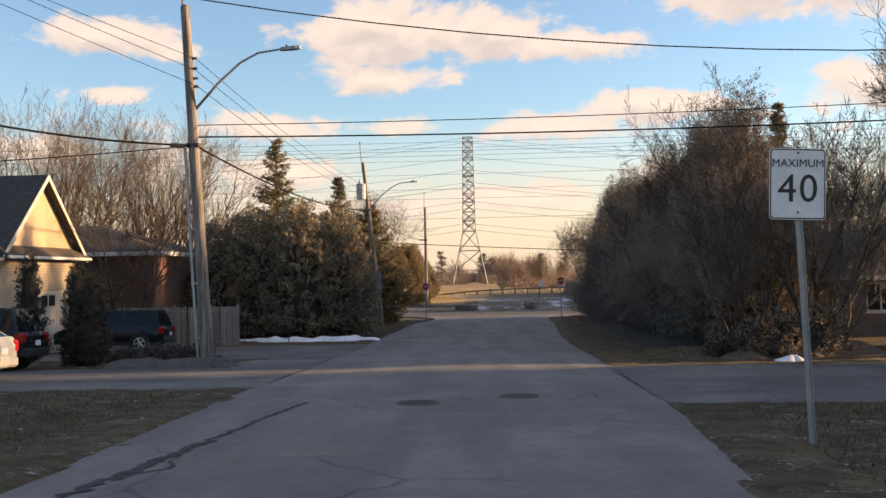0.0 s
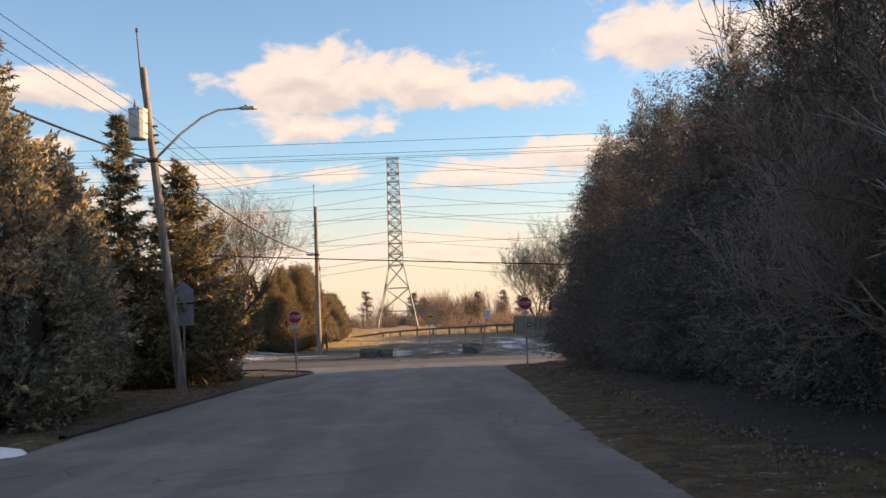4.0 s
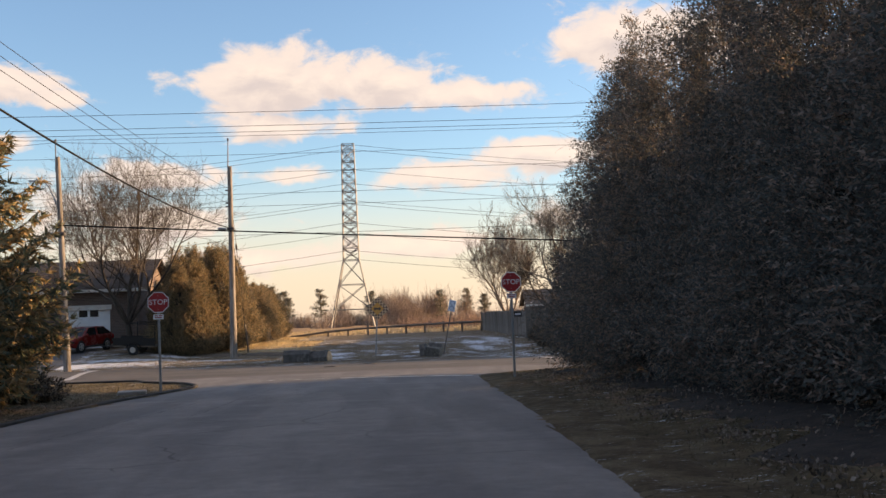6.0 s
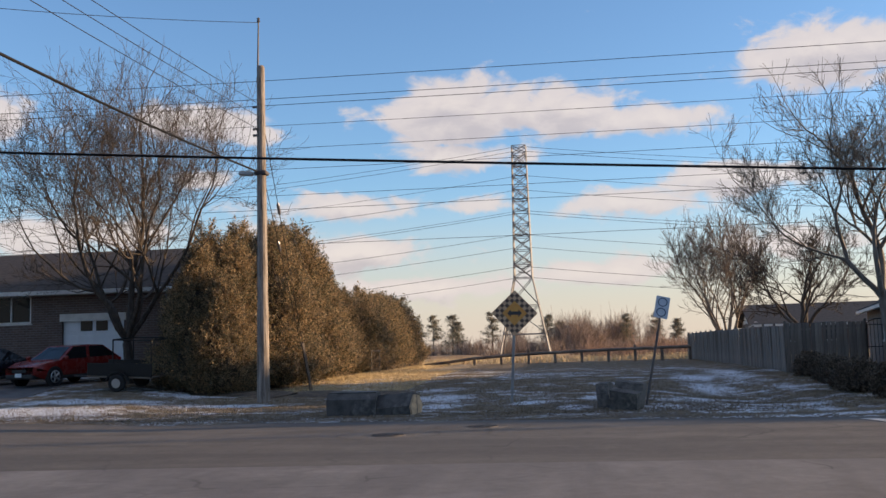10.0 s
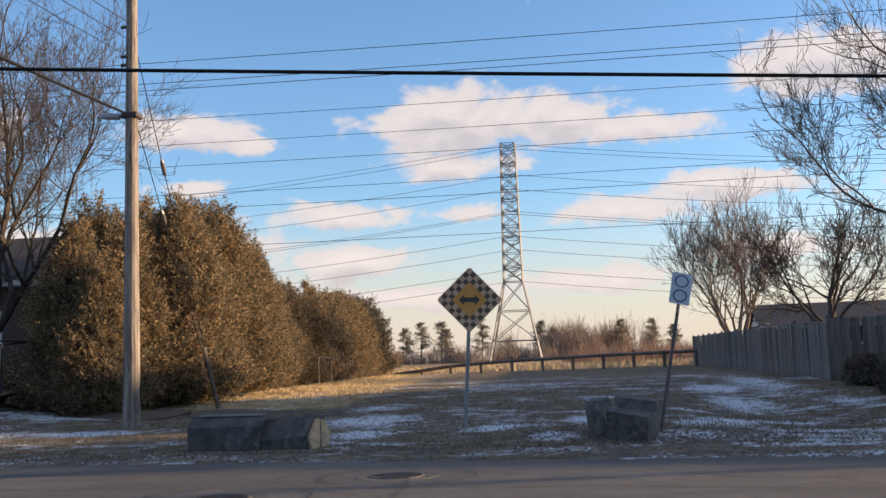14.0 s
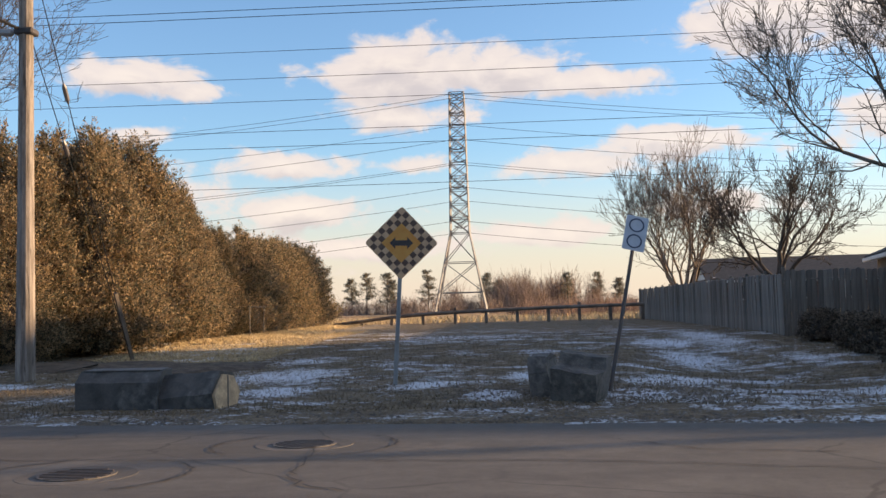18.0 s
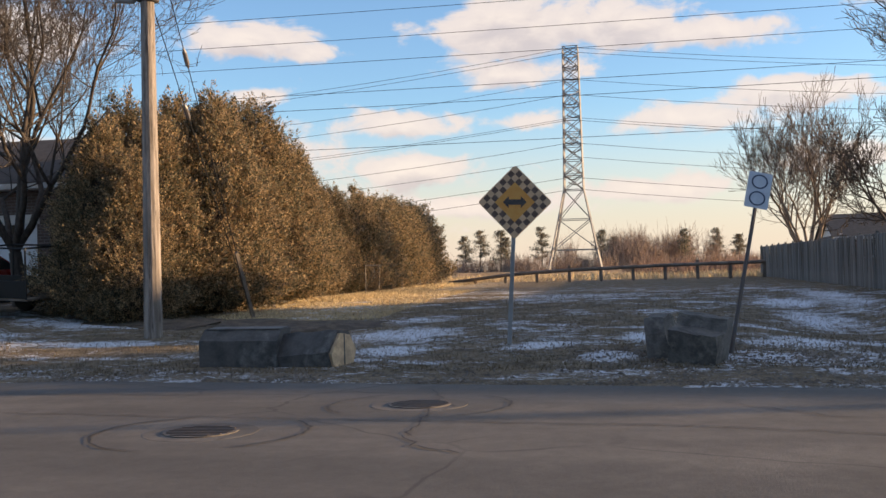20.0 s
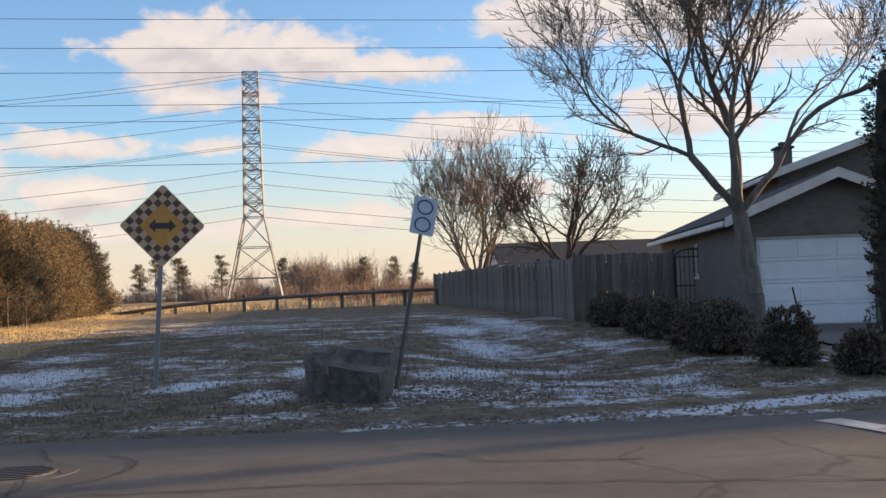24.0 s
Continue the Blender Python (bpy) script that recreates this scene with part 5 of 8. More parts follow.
TX, TY, TZ = -0.4, 241.5, float(land(-0.4, 241.5))
pylon = lattice_tower(TX, TY, TZ, 36.4)
for x, y in ((-230, 249.5), (230, 249.5), (-230, 169), (230, 169), (-230, 144.5), (230, 144.5)):
    copy_thing(pylon, pose(x, y, float(land(x, y))))
utility_pole(PB, (0, 0, 0), 11.6, "wooden utility pole behind the houses", 0.5)
utility_pole((36, 96.5, float(land(36, 96.5))), (0, 0, 0), 9.0, "wooden utility pole along the crossing road", 0.5)
utility_pole((-48, 98, float(land(-48, 98))), (0, 0, 0), 10.2, "wooden utility pole along the crossing road", 0.5)
utility_pole((34, 29, float(land(34, 29))), (0, 0, 0), 11.0, "wooden utility pole behind the evergreen row", 0.5)
for h, s in ((37.2, 0), (35.3, -1), (33.0, 1), (28.6, -1), (26.6, 1), (24.6, -1), (21.0, -1), (20.0, 1), (15.6, -1), (14.6, 1)):
    for side in (-1, 1):
        wire((TX, TY + s * 5.5, h), (TX + side * 230, TY + s * 5.5 + 8, h + 1.0), 7.5, 0.032, "high-voltage conductor hanging from the lattice tower", n=20, name="conductor")
for y, z in ((166, 25.6), (168, 23.6), (166, 21.0), (168, 18.6), (166, 16.8), (142, 23.4), (143, 22.2), (142, 21.4), (170, 13.6)):
    wire((-230, y + 2, z + 3.6), (230, y + 2, z + 4.4), 4.2, 0.024, "high-voltage conductor crossing the sky", n=26, name="conductor")

# ---- road signs ----
def regular(n, r, turn=0.0):
    return [(r * math.cos(2 * math.pi * (i + turn) / n), r * math.sin(2 * math.pi * (i + turn) / n)) for i in range(n)]


def rounded(w, h, r, n=4):
    pts = []
    for cx, cy, a0 in ((w / 2 - r, h / 2 - r, 0), (-w / 2 + r, h / 2 - r, 90), (-w / 2 + r, -h / 2 + r, 180), (w / 2 - r, -h / 2 + r, 270)):
        pts += [(cx + r * math.cos(radians(a0 + 90 * i / n)), cy + r * math.sin(radians(a0 + 90 * i / n))) for i in range(n + 1)]
    return pts


FACE = pose(0, 0, 0, 90, 0, 0)


def sign_post(t, length, lean=0.0, mat=None):
    """A U-channel steel post with a row of holes."""
    dx = lean * length
    b = Build()
    for lo, hi in (((-0.03, -0.005), (0.03, 0.005)), ((-0.035, -0.02), (-0.025, 0.006)), ((0.025, -0.02), (0.035, 0.006))):
        k = len(b.v)
        for z, off in ((-0.3, -0.3 * lean), (length, dx)):
            b.v += [(lo[0] + off, lo[1] + 0.02, z), (hi[0] + off, lo[1] + 0.02, z), (hi[0] + off, hi[1] + 0.02, z), (lo[0] + off, hi[1] + 0.02, z)]
        b.f += [(k, k + 1, k + 2, k + 3), (k + 4, k + 5, k + 6, k + 7)] + [(k + i, k + (i + 1) % 4, k + 4 + (i + 1) % 4, k + 4 + i) for i in range(4)]
    return part("post", b, mat or M_STEEL, t, "galvanised steel channel post")


def stop_sign(x, y, z_mid, turn, label, lean=0.0):
    z = float(land(x, y))
    t = thing("stop_sign", pose(x, y, z, 0, 0, turn), label, "road sign", "stop signs")
    h = z_mid - z
    sign_post(t, h + 0.3, lean)
    at = Matrix.Translation((lean * h, -0.012, h)) @ FACE
    plate = part("plate", Build().prism(regular(8, 0.33, 0.5), -0.004, 0.0), M_SIGNWHITE, t, "white-edged octagonal aluminium plate", at=at)
    part("red_face", Build().prism(regular(8, 0.305, 0.5), 0.0, 0.003), M_RED, plate, "red octagonal face")
    lettering("legend", "STOP", 0.222, M_SIGNWHITE, plate, pose(0, 0.0, 0.005), 0.002, 1.0)
    tab = part("tab", Build().prism(rounded(0.30, 0.15, 0.02), -0.003, 0.002), M_SIGNWHITE, t, "small white tab with unreadable red words", at=Matrix.Translation((lean * h, -0.012, h - 0.43)) @ FACE)
    for i, (u, w) in enumerate(((-0.06, 0.1), (0.065, 0.1), (0.0, 0.2))):
        part("writing_bar", Build().prism([(u - w / 2, 0.02 - 0.055 * (i == 2)), (u + w / 2, 0.02 - 0.055 * (i == 2)), (u + w / 2, 0.05 - 0.055 * (i == 2)), (u - w / 2, 0.05 - 0.055 * (i == 2))], 0.002, 0.004), M_RED, tab)
    for d in (-0.2, 0.2):
        part("bolt", Build().tube([(lean * h, -0.02, h + d), (lean * h, -0.008, h + d)], 0.012, 6), M_STEEL, t)
    return t


stop_sign(-1.75, 75.33, 2.74, 2, "red octagonal stop sign on a steel post at the kerb", -0.01)
stop_sign(8.83, 75.75, 2.98, 2, "red octagonal stop sign on a steel post in the grass verge", 0.0)
# small black plate on the other post
t = thing("notice_sign", pose(8.86, 75.80, float(land(8.86, 75.8)) + 1.9), "small dark notice plate strapped to the sign post", "road sign")
pl = part("plate", Build().prism(rounded(0.24, 0.16, 0.01), -0.003, 0.002), M_SIGNBLACK, t, at=Matrix.Translation((0.14, -0.05, 0)) @ FACE)
part("writing_bar", Build().prism(rounded(0.18, 0.05, 0.01), 0.002, 0.004), M_SIGNWHITE, pl)


def speed_sign(x, y, z_mid):
    z = float(land(x, y))
    t = thing("speed_limit_sign", pose(x, y, z, 0, 0, 4), "white maximum forty speed limit sign on a steel post", "road sign")
    h = z_mid - z
    sign_post(t, h + 0.36, -0.035)
    at = Matrix.Translation((-0.035 * h, -0.012, h)) @ FACE @ pose(0, 0, 0, 0, 0, -2)
    plate = part("plate", Build().prism(rounded(0.60, 0.75, 0.04), -0.004, 0.0), M_SIGNWHITE, t, at=at)
    part("border", Build().prism(rounded(0.585, 0.735, 0.035), 0.0, 0.002), M_SIGNBLACK, plate, "black border line")
    part("field", Build().prism(rounded(0.56, 0.71, 0.03), 0.002, 0.004), M_SIGNWHITE, plate)
    lettering("word", "MAXIMUM", 0.118, M_SIGNBLACK, plate, pose(0, 0.215, 0.006), 0.002, 1.02)
    lettering("number", "40", 0.42, M_SIGNBLACK, plate, pose(0, -0.06, 0.006), 0.002, 1.08)
    for d in (-0.3, 0.33):
        part("bolt", Build().tube([(0, d, 0.004), (0, d, 0.014)], 0.012, 6), M_DARKSTEEL, plate)


speed_sign(6.16, 8.4, 4.62)


def checker_sign(x, y, z_mid, side):
    z = float(land(x, y))
    lean = 0.066
    t = thing("checkerboard_sign", pose(x, y, z, 0, 0, 0), "diamond checkerboard sign, yellow and black, with a double arrow", "road sign")
    h = z_mid - z
    sign_post(t, h + 0.3, lean)
    at = Matrix.Translation((lean * h, -0.012, h)) @ FACE @ pose(0, 0, 0, 0, 0, 45 - 2)
    plate = part("plate", Build().prism(rounded(side, side, 0.05), -0.004, 0.0), M_PALEYELLOW, t, "faded yellow diamond plate", at=at)
    c = (side - 0.03) / 9
    for i in range(9):
        for j in range(9):
            if (i + j) % 2 and not (2 <= i < 7 and 2 <= j < 7):
                u, v = (i - 4) * c, (j - 4) * c
                e = c / 2 * 0.97
                part("black_square", Build().prism([(u - e, v - e), (u + e, v - e), (u + e, v + e), (u - e, v + e)], 0.0, 0.002), M_FADEDBLACK, plate)
    part("centre", Build().prism(rounded(c * 5.02, c * 5.02, 0.02), 0.0, 0.003), M_YELLOW, plate, "amber centre diamond")
    k = side / 0.88
    arrow = [(-0.2, 0), (-0.1, 0.1), (-0.1, 0.045), (0.1, 0.045), (0.1, 0.1), (0.2, 0), (0.1, -0.1), (0.1, -0.045), (-0.1, -0.045), (-0.1, -0.1)]
    part("arrow", Build().prism([(a * k, b * k) for a, b in arrow], 0.003, 0.006), M_FADEDARROW, plate, "dark double-headed arrow", at=pose(0, 0, 0, 0, 0, -45))


checker_sign(4.5, 96.95, 2.56, 0.885)


def ring_sign(x, y):
    z = float(land(x, y))
    t = thing("ring_sign", pose(x, y, z, -21, 13.5, 0), "white rectangular sign with two dark rings on a leaning post", "road sign")
    part("post", Build().tube([(0, 0.02, -0.3), (0, 0.02, 2.98)], 0.03, 8), M_DARKSTEEL, t, "dark leaning steel post")
    plate = part("plate", Build().prism(rounded(0.36, 0.62, 0.03), -0.004, 0.0), M_BLUEWHITE, t, "pale bluish plate", at=Matrix.Translation((0, -0.015, 2.69)) @ FACE)
    for v in (0.145, -0.145):
        b = Build()
        n = 28
        for i in range(n):
            a = 2 * math.pi * i / n
            for r in (0.125, 0.100):
                b.v.append((r * math.cos(a), v + r * math.sin(a), 0.003))
        b.f = [(2 * i, 2 * i + 1, (2 * i + 3) % (2 * n), (2 * i + 2) % (2 * n)) for i in range(n)]
        part("ring", b, M_RING, plate, "dark blue ring")


M_RING = material("ring_paint", (0.03, 0.05, 0.09), 0.5)
ring_sign(7.92, 95.4)


# ---- concrete blocks ----
def rough_prism(name, profile, x0, x1, m, seed, label, mat, chips=0.02, slices=7, group="concrete blocks"):
    """A broken block: an uneven profile drawn along x, with flat ends and chipped arrises."""
    pts = []
    for i, (py, pz) in enumerate(profile):
        qy, qz = profile[(i + 1) % len(profile)]
        pts += [(py + (qy - py) * f, pz + (qz - pz) * f) for f in (0.0, 0.06, 0.35, 0.65, 0.94)]
    b = Build()
    n = len(pts)
    for k in range(slices + 1):
        x = x0 + (x1 - x0) * k / slices
        for py, pz in pts:
            v = Vector((x, py, pz))
            d = noise.noise_vector(v * 4.0 + Vector((seed, 0, 0))) * chips + noise.noise_vector(v * 13.0 + Vector((0, seed, 0))) * chips * 0.5
            b.v.append(tuple(v + d))
    for k in range(slices):
        b.f += [(k * n + i, k * n + (i + 1) % n, (k + 1) * n + (i + 1) % n, (k + 1) * n + i) for i in range(n)]
    b.f += [tuple(range(n))[::-1], tuple(range(slices * n, slices * n + n))]
    ob = part(name, b, mat)
    ob.matrix_basis = m
    return tagged(ob, label, "concrete block", group)


zb = float(land(0.7, 94.9))
# top face paler than the block's sides
M_TOPCONC = material("block_top_concrete", (0.15, 0.142, 0.135), 0.95, second=(0.085, 0.082, 0.078), scale=3, grain=0.35, grain_scale=30, bump=0.012)
# raw tan of the broken end, lifted to carry some of its sunlit gold
M_RAW = material("raw_concrete", (0.56, 0.40, 0.25), 0.95, second=(0.36, 0.26, 0.17), scale=6, grain=0.3, grain_scale=30, bump=0.02)
block = rough_prism("concrete_block", [(-0.34, -0.1), (0.34, -0.1), (0.30, 0.56), (-0.10, 0.545), (-0.28, 0.41), (-0.31, 0.39)], -0.63, 0.63, pose(0.60, 95.05, zb, 0, 0, -2), 3, "weathered dark concrete block lying at the road edge", M_CONC, 0.014)
part("top_face", Build().box((-0.6, -0.10, 0.548), (0.6, 0.28, 0.568), 0.008), M_TOPCONC, block, "paler top face", at=pose(0, 0, 0, 2, 0, 0))
block = rough_prism("concrete_block", [(-0.32, -0.1), (0.26, -0.1), (0.40, 0.22), (0.22, 0.50), (-0.08, 0.535), (-0.36, 0.20)], -0.52, 0.50, pose(1.74, 94.95, zb - 0.03, 0, -4, -17), 7, "tilted broken concrete block with a raw pale end face", M_CONC, 0.03)
face = part("broken_face", Build().prism([(-0.30, -0.02), (0.22, -0.04), (0.35, 0.21), (0.20, 0.44), (-0.06, 0.48), (-0.32, 0.19)], 0.49, 0.545, "x"), M_RAW, block, "pale tan broken end")
part("fissure", Build().box((0.53, -0.02, 0.0), (0.549, 0.015, 0.46), 0.004), M_CONC, face, "dark crack down the broken end", at=pose(0, 0.0, 0.0, -6, 0, 0))
zc = float(land(7.2, 95.6))
rough_prism("concrete_block", [(-0.55, -0.1), (0.55, -0.1), (0.52, 0.52), (0.20, 0.60), (-0.36, 0.58), (-0.52, 0.34)], -0.15, 0.15, pose(6.98, 95.6, zc - 0.03, 0, -7, -12), 11, "weathered grey concrete slab standing on edge", M_ROCK, 0.03)
rough_prism("concrete_block", [(-0.26, -0.14), (0.26, -0.14), (0.36, 0.60), (0.05, 0.61), (-0.01, 0.45), (-0.38, 0.43)], -0.33, 0.36, pose(7.38, 94.75, zc - 0.02, 5, 9, -20), 15, "stepped grey concrete block tilted against its neighbour", M_ROCK, 0.03)


# ---- fences ----
def board(w, h, t=0.025, dog=0.03):
    return Build().prism([(-w / 2, 0), (w / 2, 0), (w / 2, h - dog), (w / 2 - dog, h), (-w / 2 + dog, h), (-w / 2, h - dog)], -t / 2, t / 2, "y")


def board_fence(a, b, height, label, pitch=0.148, seed=1, gap_boards=False, wood=None):
    """A vertical board fence from a to b, with posts and rails behind."""
    rng = random.Random(seed)
    wood = wood or M_GREYWOOD
    d = Vector((b[0] - a[0], b[1] - a[1], 0))
    length, turn = d.length, math.degrees(math.atan2(d.y, d.x))
    t = thing("board_fence", pose(a[0], a[1], 0, 0, 0, turn), label, "fence")
    me = board(0.138, height).mesh("board")
    me.materials.append(wood)
    u = 0.07
    while u < length:
        p = Vector((a[0], a[1], 0)) + d.normalized() * u
        side = 0.03 if gap_boards and int(u / pitch) % 2 else 0.0
        part("board", me, None, t, at=pose(u, -0.03 + side * 2, float(land(p.x, p.y)) - 0.05 + rng.uniform(-0.02, 0.02), rng.uniform(-1, 1), rng.uniform(-0.8, 0.8), 0))
        u += pitch
    n = max(1, round(length / 2.4))
    for i in range(n + 1):
        p = Vector((a[0], a[1], 0)) + d * (i / n)
        z = float(land(p.x, p.y))
        part("post", Build().box((i / n * length - 0.045, 0.01, z - 0.3), (i / n * length + 0.045, 0.10, z + height + 0.04), 0.008), wood, t)
        if i < n:
            q = Vector((a[0], a[1], 0)) + d * ((i + 1) / n)
            for h in (0.3, height - 0.3):
                part("rail", Build().tube([(i / n * length, 0.0, z + h), ((i + 1) / n * length, 0.0, float(land(q.x, q.y)) + h)], 0.03, 4), wood, t)
    return t


board_fence((14.6, 141.0), (14.1, 108.1), 1.75, "long weathered grey board fence along the field", seed=4)
board_fence((14.1, 108.1), (16.95, 108.1), 1.85, "short weathered grey board fence beside the gate", seed=5)
board_fence((-14.2, 42.4), (-8.42, 42.4), 1.82, "weathered grey board fence beside the driveway", seed=6, pitch=0.15, gap_boards=True, wood=M_PALEWOOD)


def rail_fence(points, label):
    t = thing("rail_fence", pose(0, 0, 0), label, "fence")
    for i, (x, y, h) in enumerate(points):
        z = float(land(x, y))
        if h > 0.25:
            part("post", Build().box((x - 0.09, y - 0.09, z - 0.3), (x + 0.09, y + 0.09, z + h + (0.2 if i in (4, 8) else -0.02)), 0.02), M_RAILWOOD, t)
        if i:
            p = points[i - 1]
            part("rail", Build().tube([(p[0], p[1] - 0.1, float(land(p[0], p[1])) + p[2] - 0.06), (x, y - 0.1, z + h - 0.06)], 0.1, 7), M_RAILWOOD, t)
    return t


rail_fence([(-3.4, 137.0, 0.12), (-1.7, 136.2, 0.3), (0.1, 135.5, 0.5), (1.9, 135.0, 0.62), (3.7, 134.7, 0.7), (5.4, 134.6, 0.75), (7.1, 134.6, 0.8), (8.8, 134.7, 0.84), (10.5, 134.9, 0.86), (12.2, 135.1, 0.88), (14.0, 135.4, 0.9)], "low dark wooden rail fence across the snowy field")


def chain_fence(a, b, height, label):
    d = Vector((b[0] - a[0], b[1] - a[1], 0))
    t = thing("chain_link_fence", pose(0, 0, 0), label, "fence")
    n = round(d.length / 2.5)
    for i in range(n + 1):
        p = Vector((a[0], a[1], 0)) + d * (i / n)
        z = float(land(p.x, p.y))
        part("post", Build().tube([(p.x, p.y, z - 0.2), (p.x, p.y, z + height)], 0.022, 7), M_DARKSTEEL, t)
    za, zb2 = float(land(*a)), float(land(*b))
    part("top_rail", Build().tube([(*a, za + height), (*b, zb2 + height)], 0.016, 6), M_DARKSTEEL, t)
    segs = []
    step, u = 0.16, d.normalized()
    k = 0.0
    while k < d.length:
        for s in (-1, 1):
            p, q = Vector((*a, za + 0.05)) + u * k, Vector((*a, za + height)) + u * (k + s * height)
            if 0 <= k + s * height <= d.length:
                segs.append((*p, *q, 0.0016, 0.0016))
        k += step
    part("mesh", segments_mesh("mesh", segs, 3), M_DARKSTEEL, t)


chain_fence((-3.3, 117.5), (-4.1, 138.5), 1.15, "low grey chain link fence in front of the cedars")
chain_fence((-8.2, 42.7), (-6.6, 44.9), 1.15, "short chain link fence at the end of the board fence")
M_STONE = material("pale_concrete", (0.30, 0.285, 0.265), 0.9, second=(0.20, 0.19, 0.175), scale=4, grain=0.2, grain_scale=40, bump=0.004)
slab_pad = part("concrete_pad", Build().box((-0.42, -0.3, -0.1), (0.42, 0.3, 0.1), 0.03), M_STONE)
slab_pad.matrix_basis = pose(-2.72, 75.9, float(land(-2.72, 75.9)), 0, 0, 12)
tagged(slab_pad, "small pale concrete utility pad in the corner lawn", "utility pad")

# ---- houses ----
def brick_material(name, a, b, mortar, scale=1.0):
    """Running-bond brick with recessed mortar, at real size."""
    mat = bpy.data.materials.new(name)
    mat.use_nodes = True
    n = Nodes(mat.node_tree)
    co = n.add("ShaderNodeTexCoord").outputs["Object"]
    geo = n.add("ShaderNodeSeparateXYZ")
    n.link(co, geo.inputs[0])
    flat = n.add("ShaderNodeCombineXYZ")
    n.link(n.math("ADD", geo.outputs[0], geo.outputs[1]), flat.inputs[0])
    n.link(geo.outputs[2], flat.inputs[1])
    br = n.add("ShaderNodeTexBrick")
    n.link(flat.outputs[0], br.inputs["Vector"])
    for key, value in (("Scale", 1.0), ("Mortar Size", 0.008 * scale), ("Brick Width", 0.22 * scale), ("Row Height", 0.075 * scale)):
        br.inputs[key].default_value = value
    br.inputs["Color1"].default_value, br.inputs["Color2"].default_value, br.inputs["Mortar"].default_value = (*a, 1), (*b, 1), (*mortar, 1)
    c = n.mix(n.math("MULTIPLY", n.smooth(n.noise(co, 1.3, 5.0, 0.6), 0.4, 0.7), 0.35), br.outputs["Color"], [k * 0.6 for k in a])
    bs = n.add("ShaderNodeBsdfPrincipled")
    bs.inputs["Roughness"].default_value = 0.9
    n.link(c, bs.inputs["Base Color"])
    bp = n.add("ShaderNodeBump")
    bp.inputs["Strength"].default_value, bp.inputs["Distance"].default_value = 0.6, 0.01
    n.link(n.math("SUBTRACT", 1.0, br.outputs["Fac"]), bp.inputs["Height"])
    n.link(bp.outputs[0], bs.inputs["Normal"])
    n.link(bs.outputs[0], n.add("ShaderNodeOutputMaterial").inputs["Surface"])
    return mat


M_BRICK = brick_material("brown_brick", (0.15, 0.10, 0.085), (0.105, 0.072, 0.062), (0.20, 0.175, 0.16), 1.35)
M_REDBRICK = brick_material("red_brick", (0.22, 0.095, 0.062), (0.17, 0.072, 0.05), (0.17, 0.14, 0.12))
M_CREAM = brick_material("cream_block", (0.37, 0.31, 0.24), (0.33, 0.275, 0.215), (0.27, 0.23, 0.185), 1.6)
M_GREYBRICK = brick_material("grey_brown_brick", (0.175, 0.152, 0.132), (0.135, 0.117, 0.105), (0.175, 0.16, 0.144))
M_ROOF = material("asphalt_shingle", (0.042, 0.04, 0.042), 0.95, second=(0.065, 0.061, 0.06), scale=4, grain=0.35, grain_scale=22, bump=0.01, stretch=(1, 1, 3))
M_BROWNROOF = material("brown_shingle", (0.085, 0.068, 0.058), 0.95, second=(0.06, 0.048, 0.042), scale=4, grain=0.3, grain_scale=22, bump=0.01)
M_CREAMSTUCCO = material("cream_stucco", (0.42, 0.305, 0.205), 0.85, second=(0.37, 0.27, 0.18), scale=2, grain=0.06, grain_scale=60, bump=0.003)
M_TRIM = material("trim_white", (0.66, 0.64, 0.60), 0.6, second=(0.56, 0.54, 0.51), scale=3)
M_DOORWHITE = material("garage_door_white", (0.76, 0.79, 0.83), 0.5, second=(0.70, 0.73, 0.77), scale=1.5)
M_DOORCREAM = material("garage_door_cream", (0.50, 0.46, 0.40), 0.55, second=(0.44, 0.40, 0.35), scale=1.5)
M_GLASS = glass_material("window_glass")
M_GLASS.node_tree.nodes["Principled BSDF"].inputs["Specular IOR Level"].default_value = 0.12
M_METALBLACK = material("black_iron", (0.015, 0.015, 0.016), 0.5, 0.4)


def wall(parent, p, q, z0, z1, mat, holes=(), thick=0.22, name="wall"):
    """A wall from p to q on the ground plan; holes are (from, to, sill, head) along it."""
    d = Vector((q[0] - p[0], q[1] - p[1], 0))
    length, u = d.length, d.normalized()
    nrm = Vector((-u.y, u.x, 0))
    us = sorted({thick, length, *(h for hole in holes for h in hole[:2])})
    zs = sorted({z0, z1, *(h for hole in holes for h in hole[2:])})
    b = Build()
    nu, nz = len(us), len(zs)
    for w in (0.0, thick):
        b.v += [tuple(Vector((p[0], p[1], z)) + u * uu + nrm * w) for z in zs for uu in us]

    def solid(i, k):
        if not (0 <= i < nu - 1 and 0 <= k < nz - 1):
            return False
        mu, mz = (us[i] + us[i + 1]) / 2, (zs[k] + zs[k + 1]) / 2
        return not any(h[0] < mu < h[1] and h[2] < mz < h[3] for h in holes)

    def at(i, k, side):
        return side * nu * nz + k * nu + i
    for i in range(nu - 1):
        for k in range(nz - 1):
            if not solid(i, k):
                continue
            for side in (0, 1):
                b.f.append((at(i, k, side), at(i + 1, k, side), at(i + 1, k + 1, side), at(i, k + 1, side)))
            for di, dk, e, f in ((-1, 0, (i, k), (i, k + 1)), (1, 0, (i + 1, k), (i + 1, k + 1)), (0, -1, (i, k), (i + 1, k)), (0, 1, (i, k + 1), (i + 1, k + 1))):
                if not solid(i + di, k + dk):
                    b.f.append((at(*e, 0), at(*f, 0), at(*f, 1), at(*e, 1)))
    return part(name, b, mat, parent)


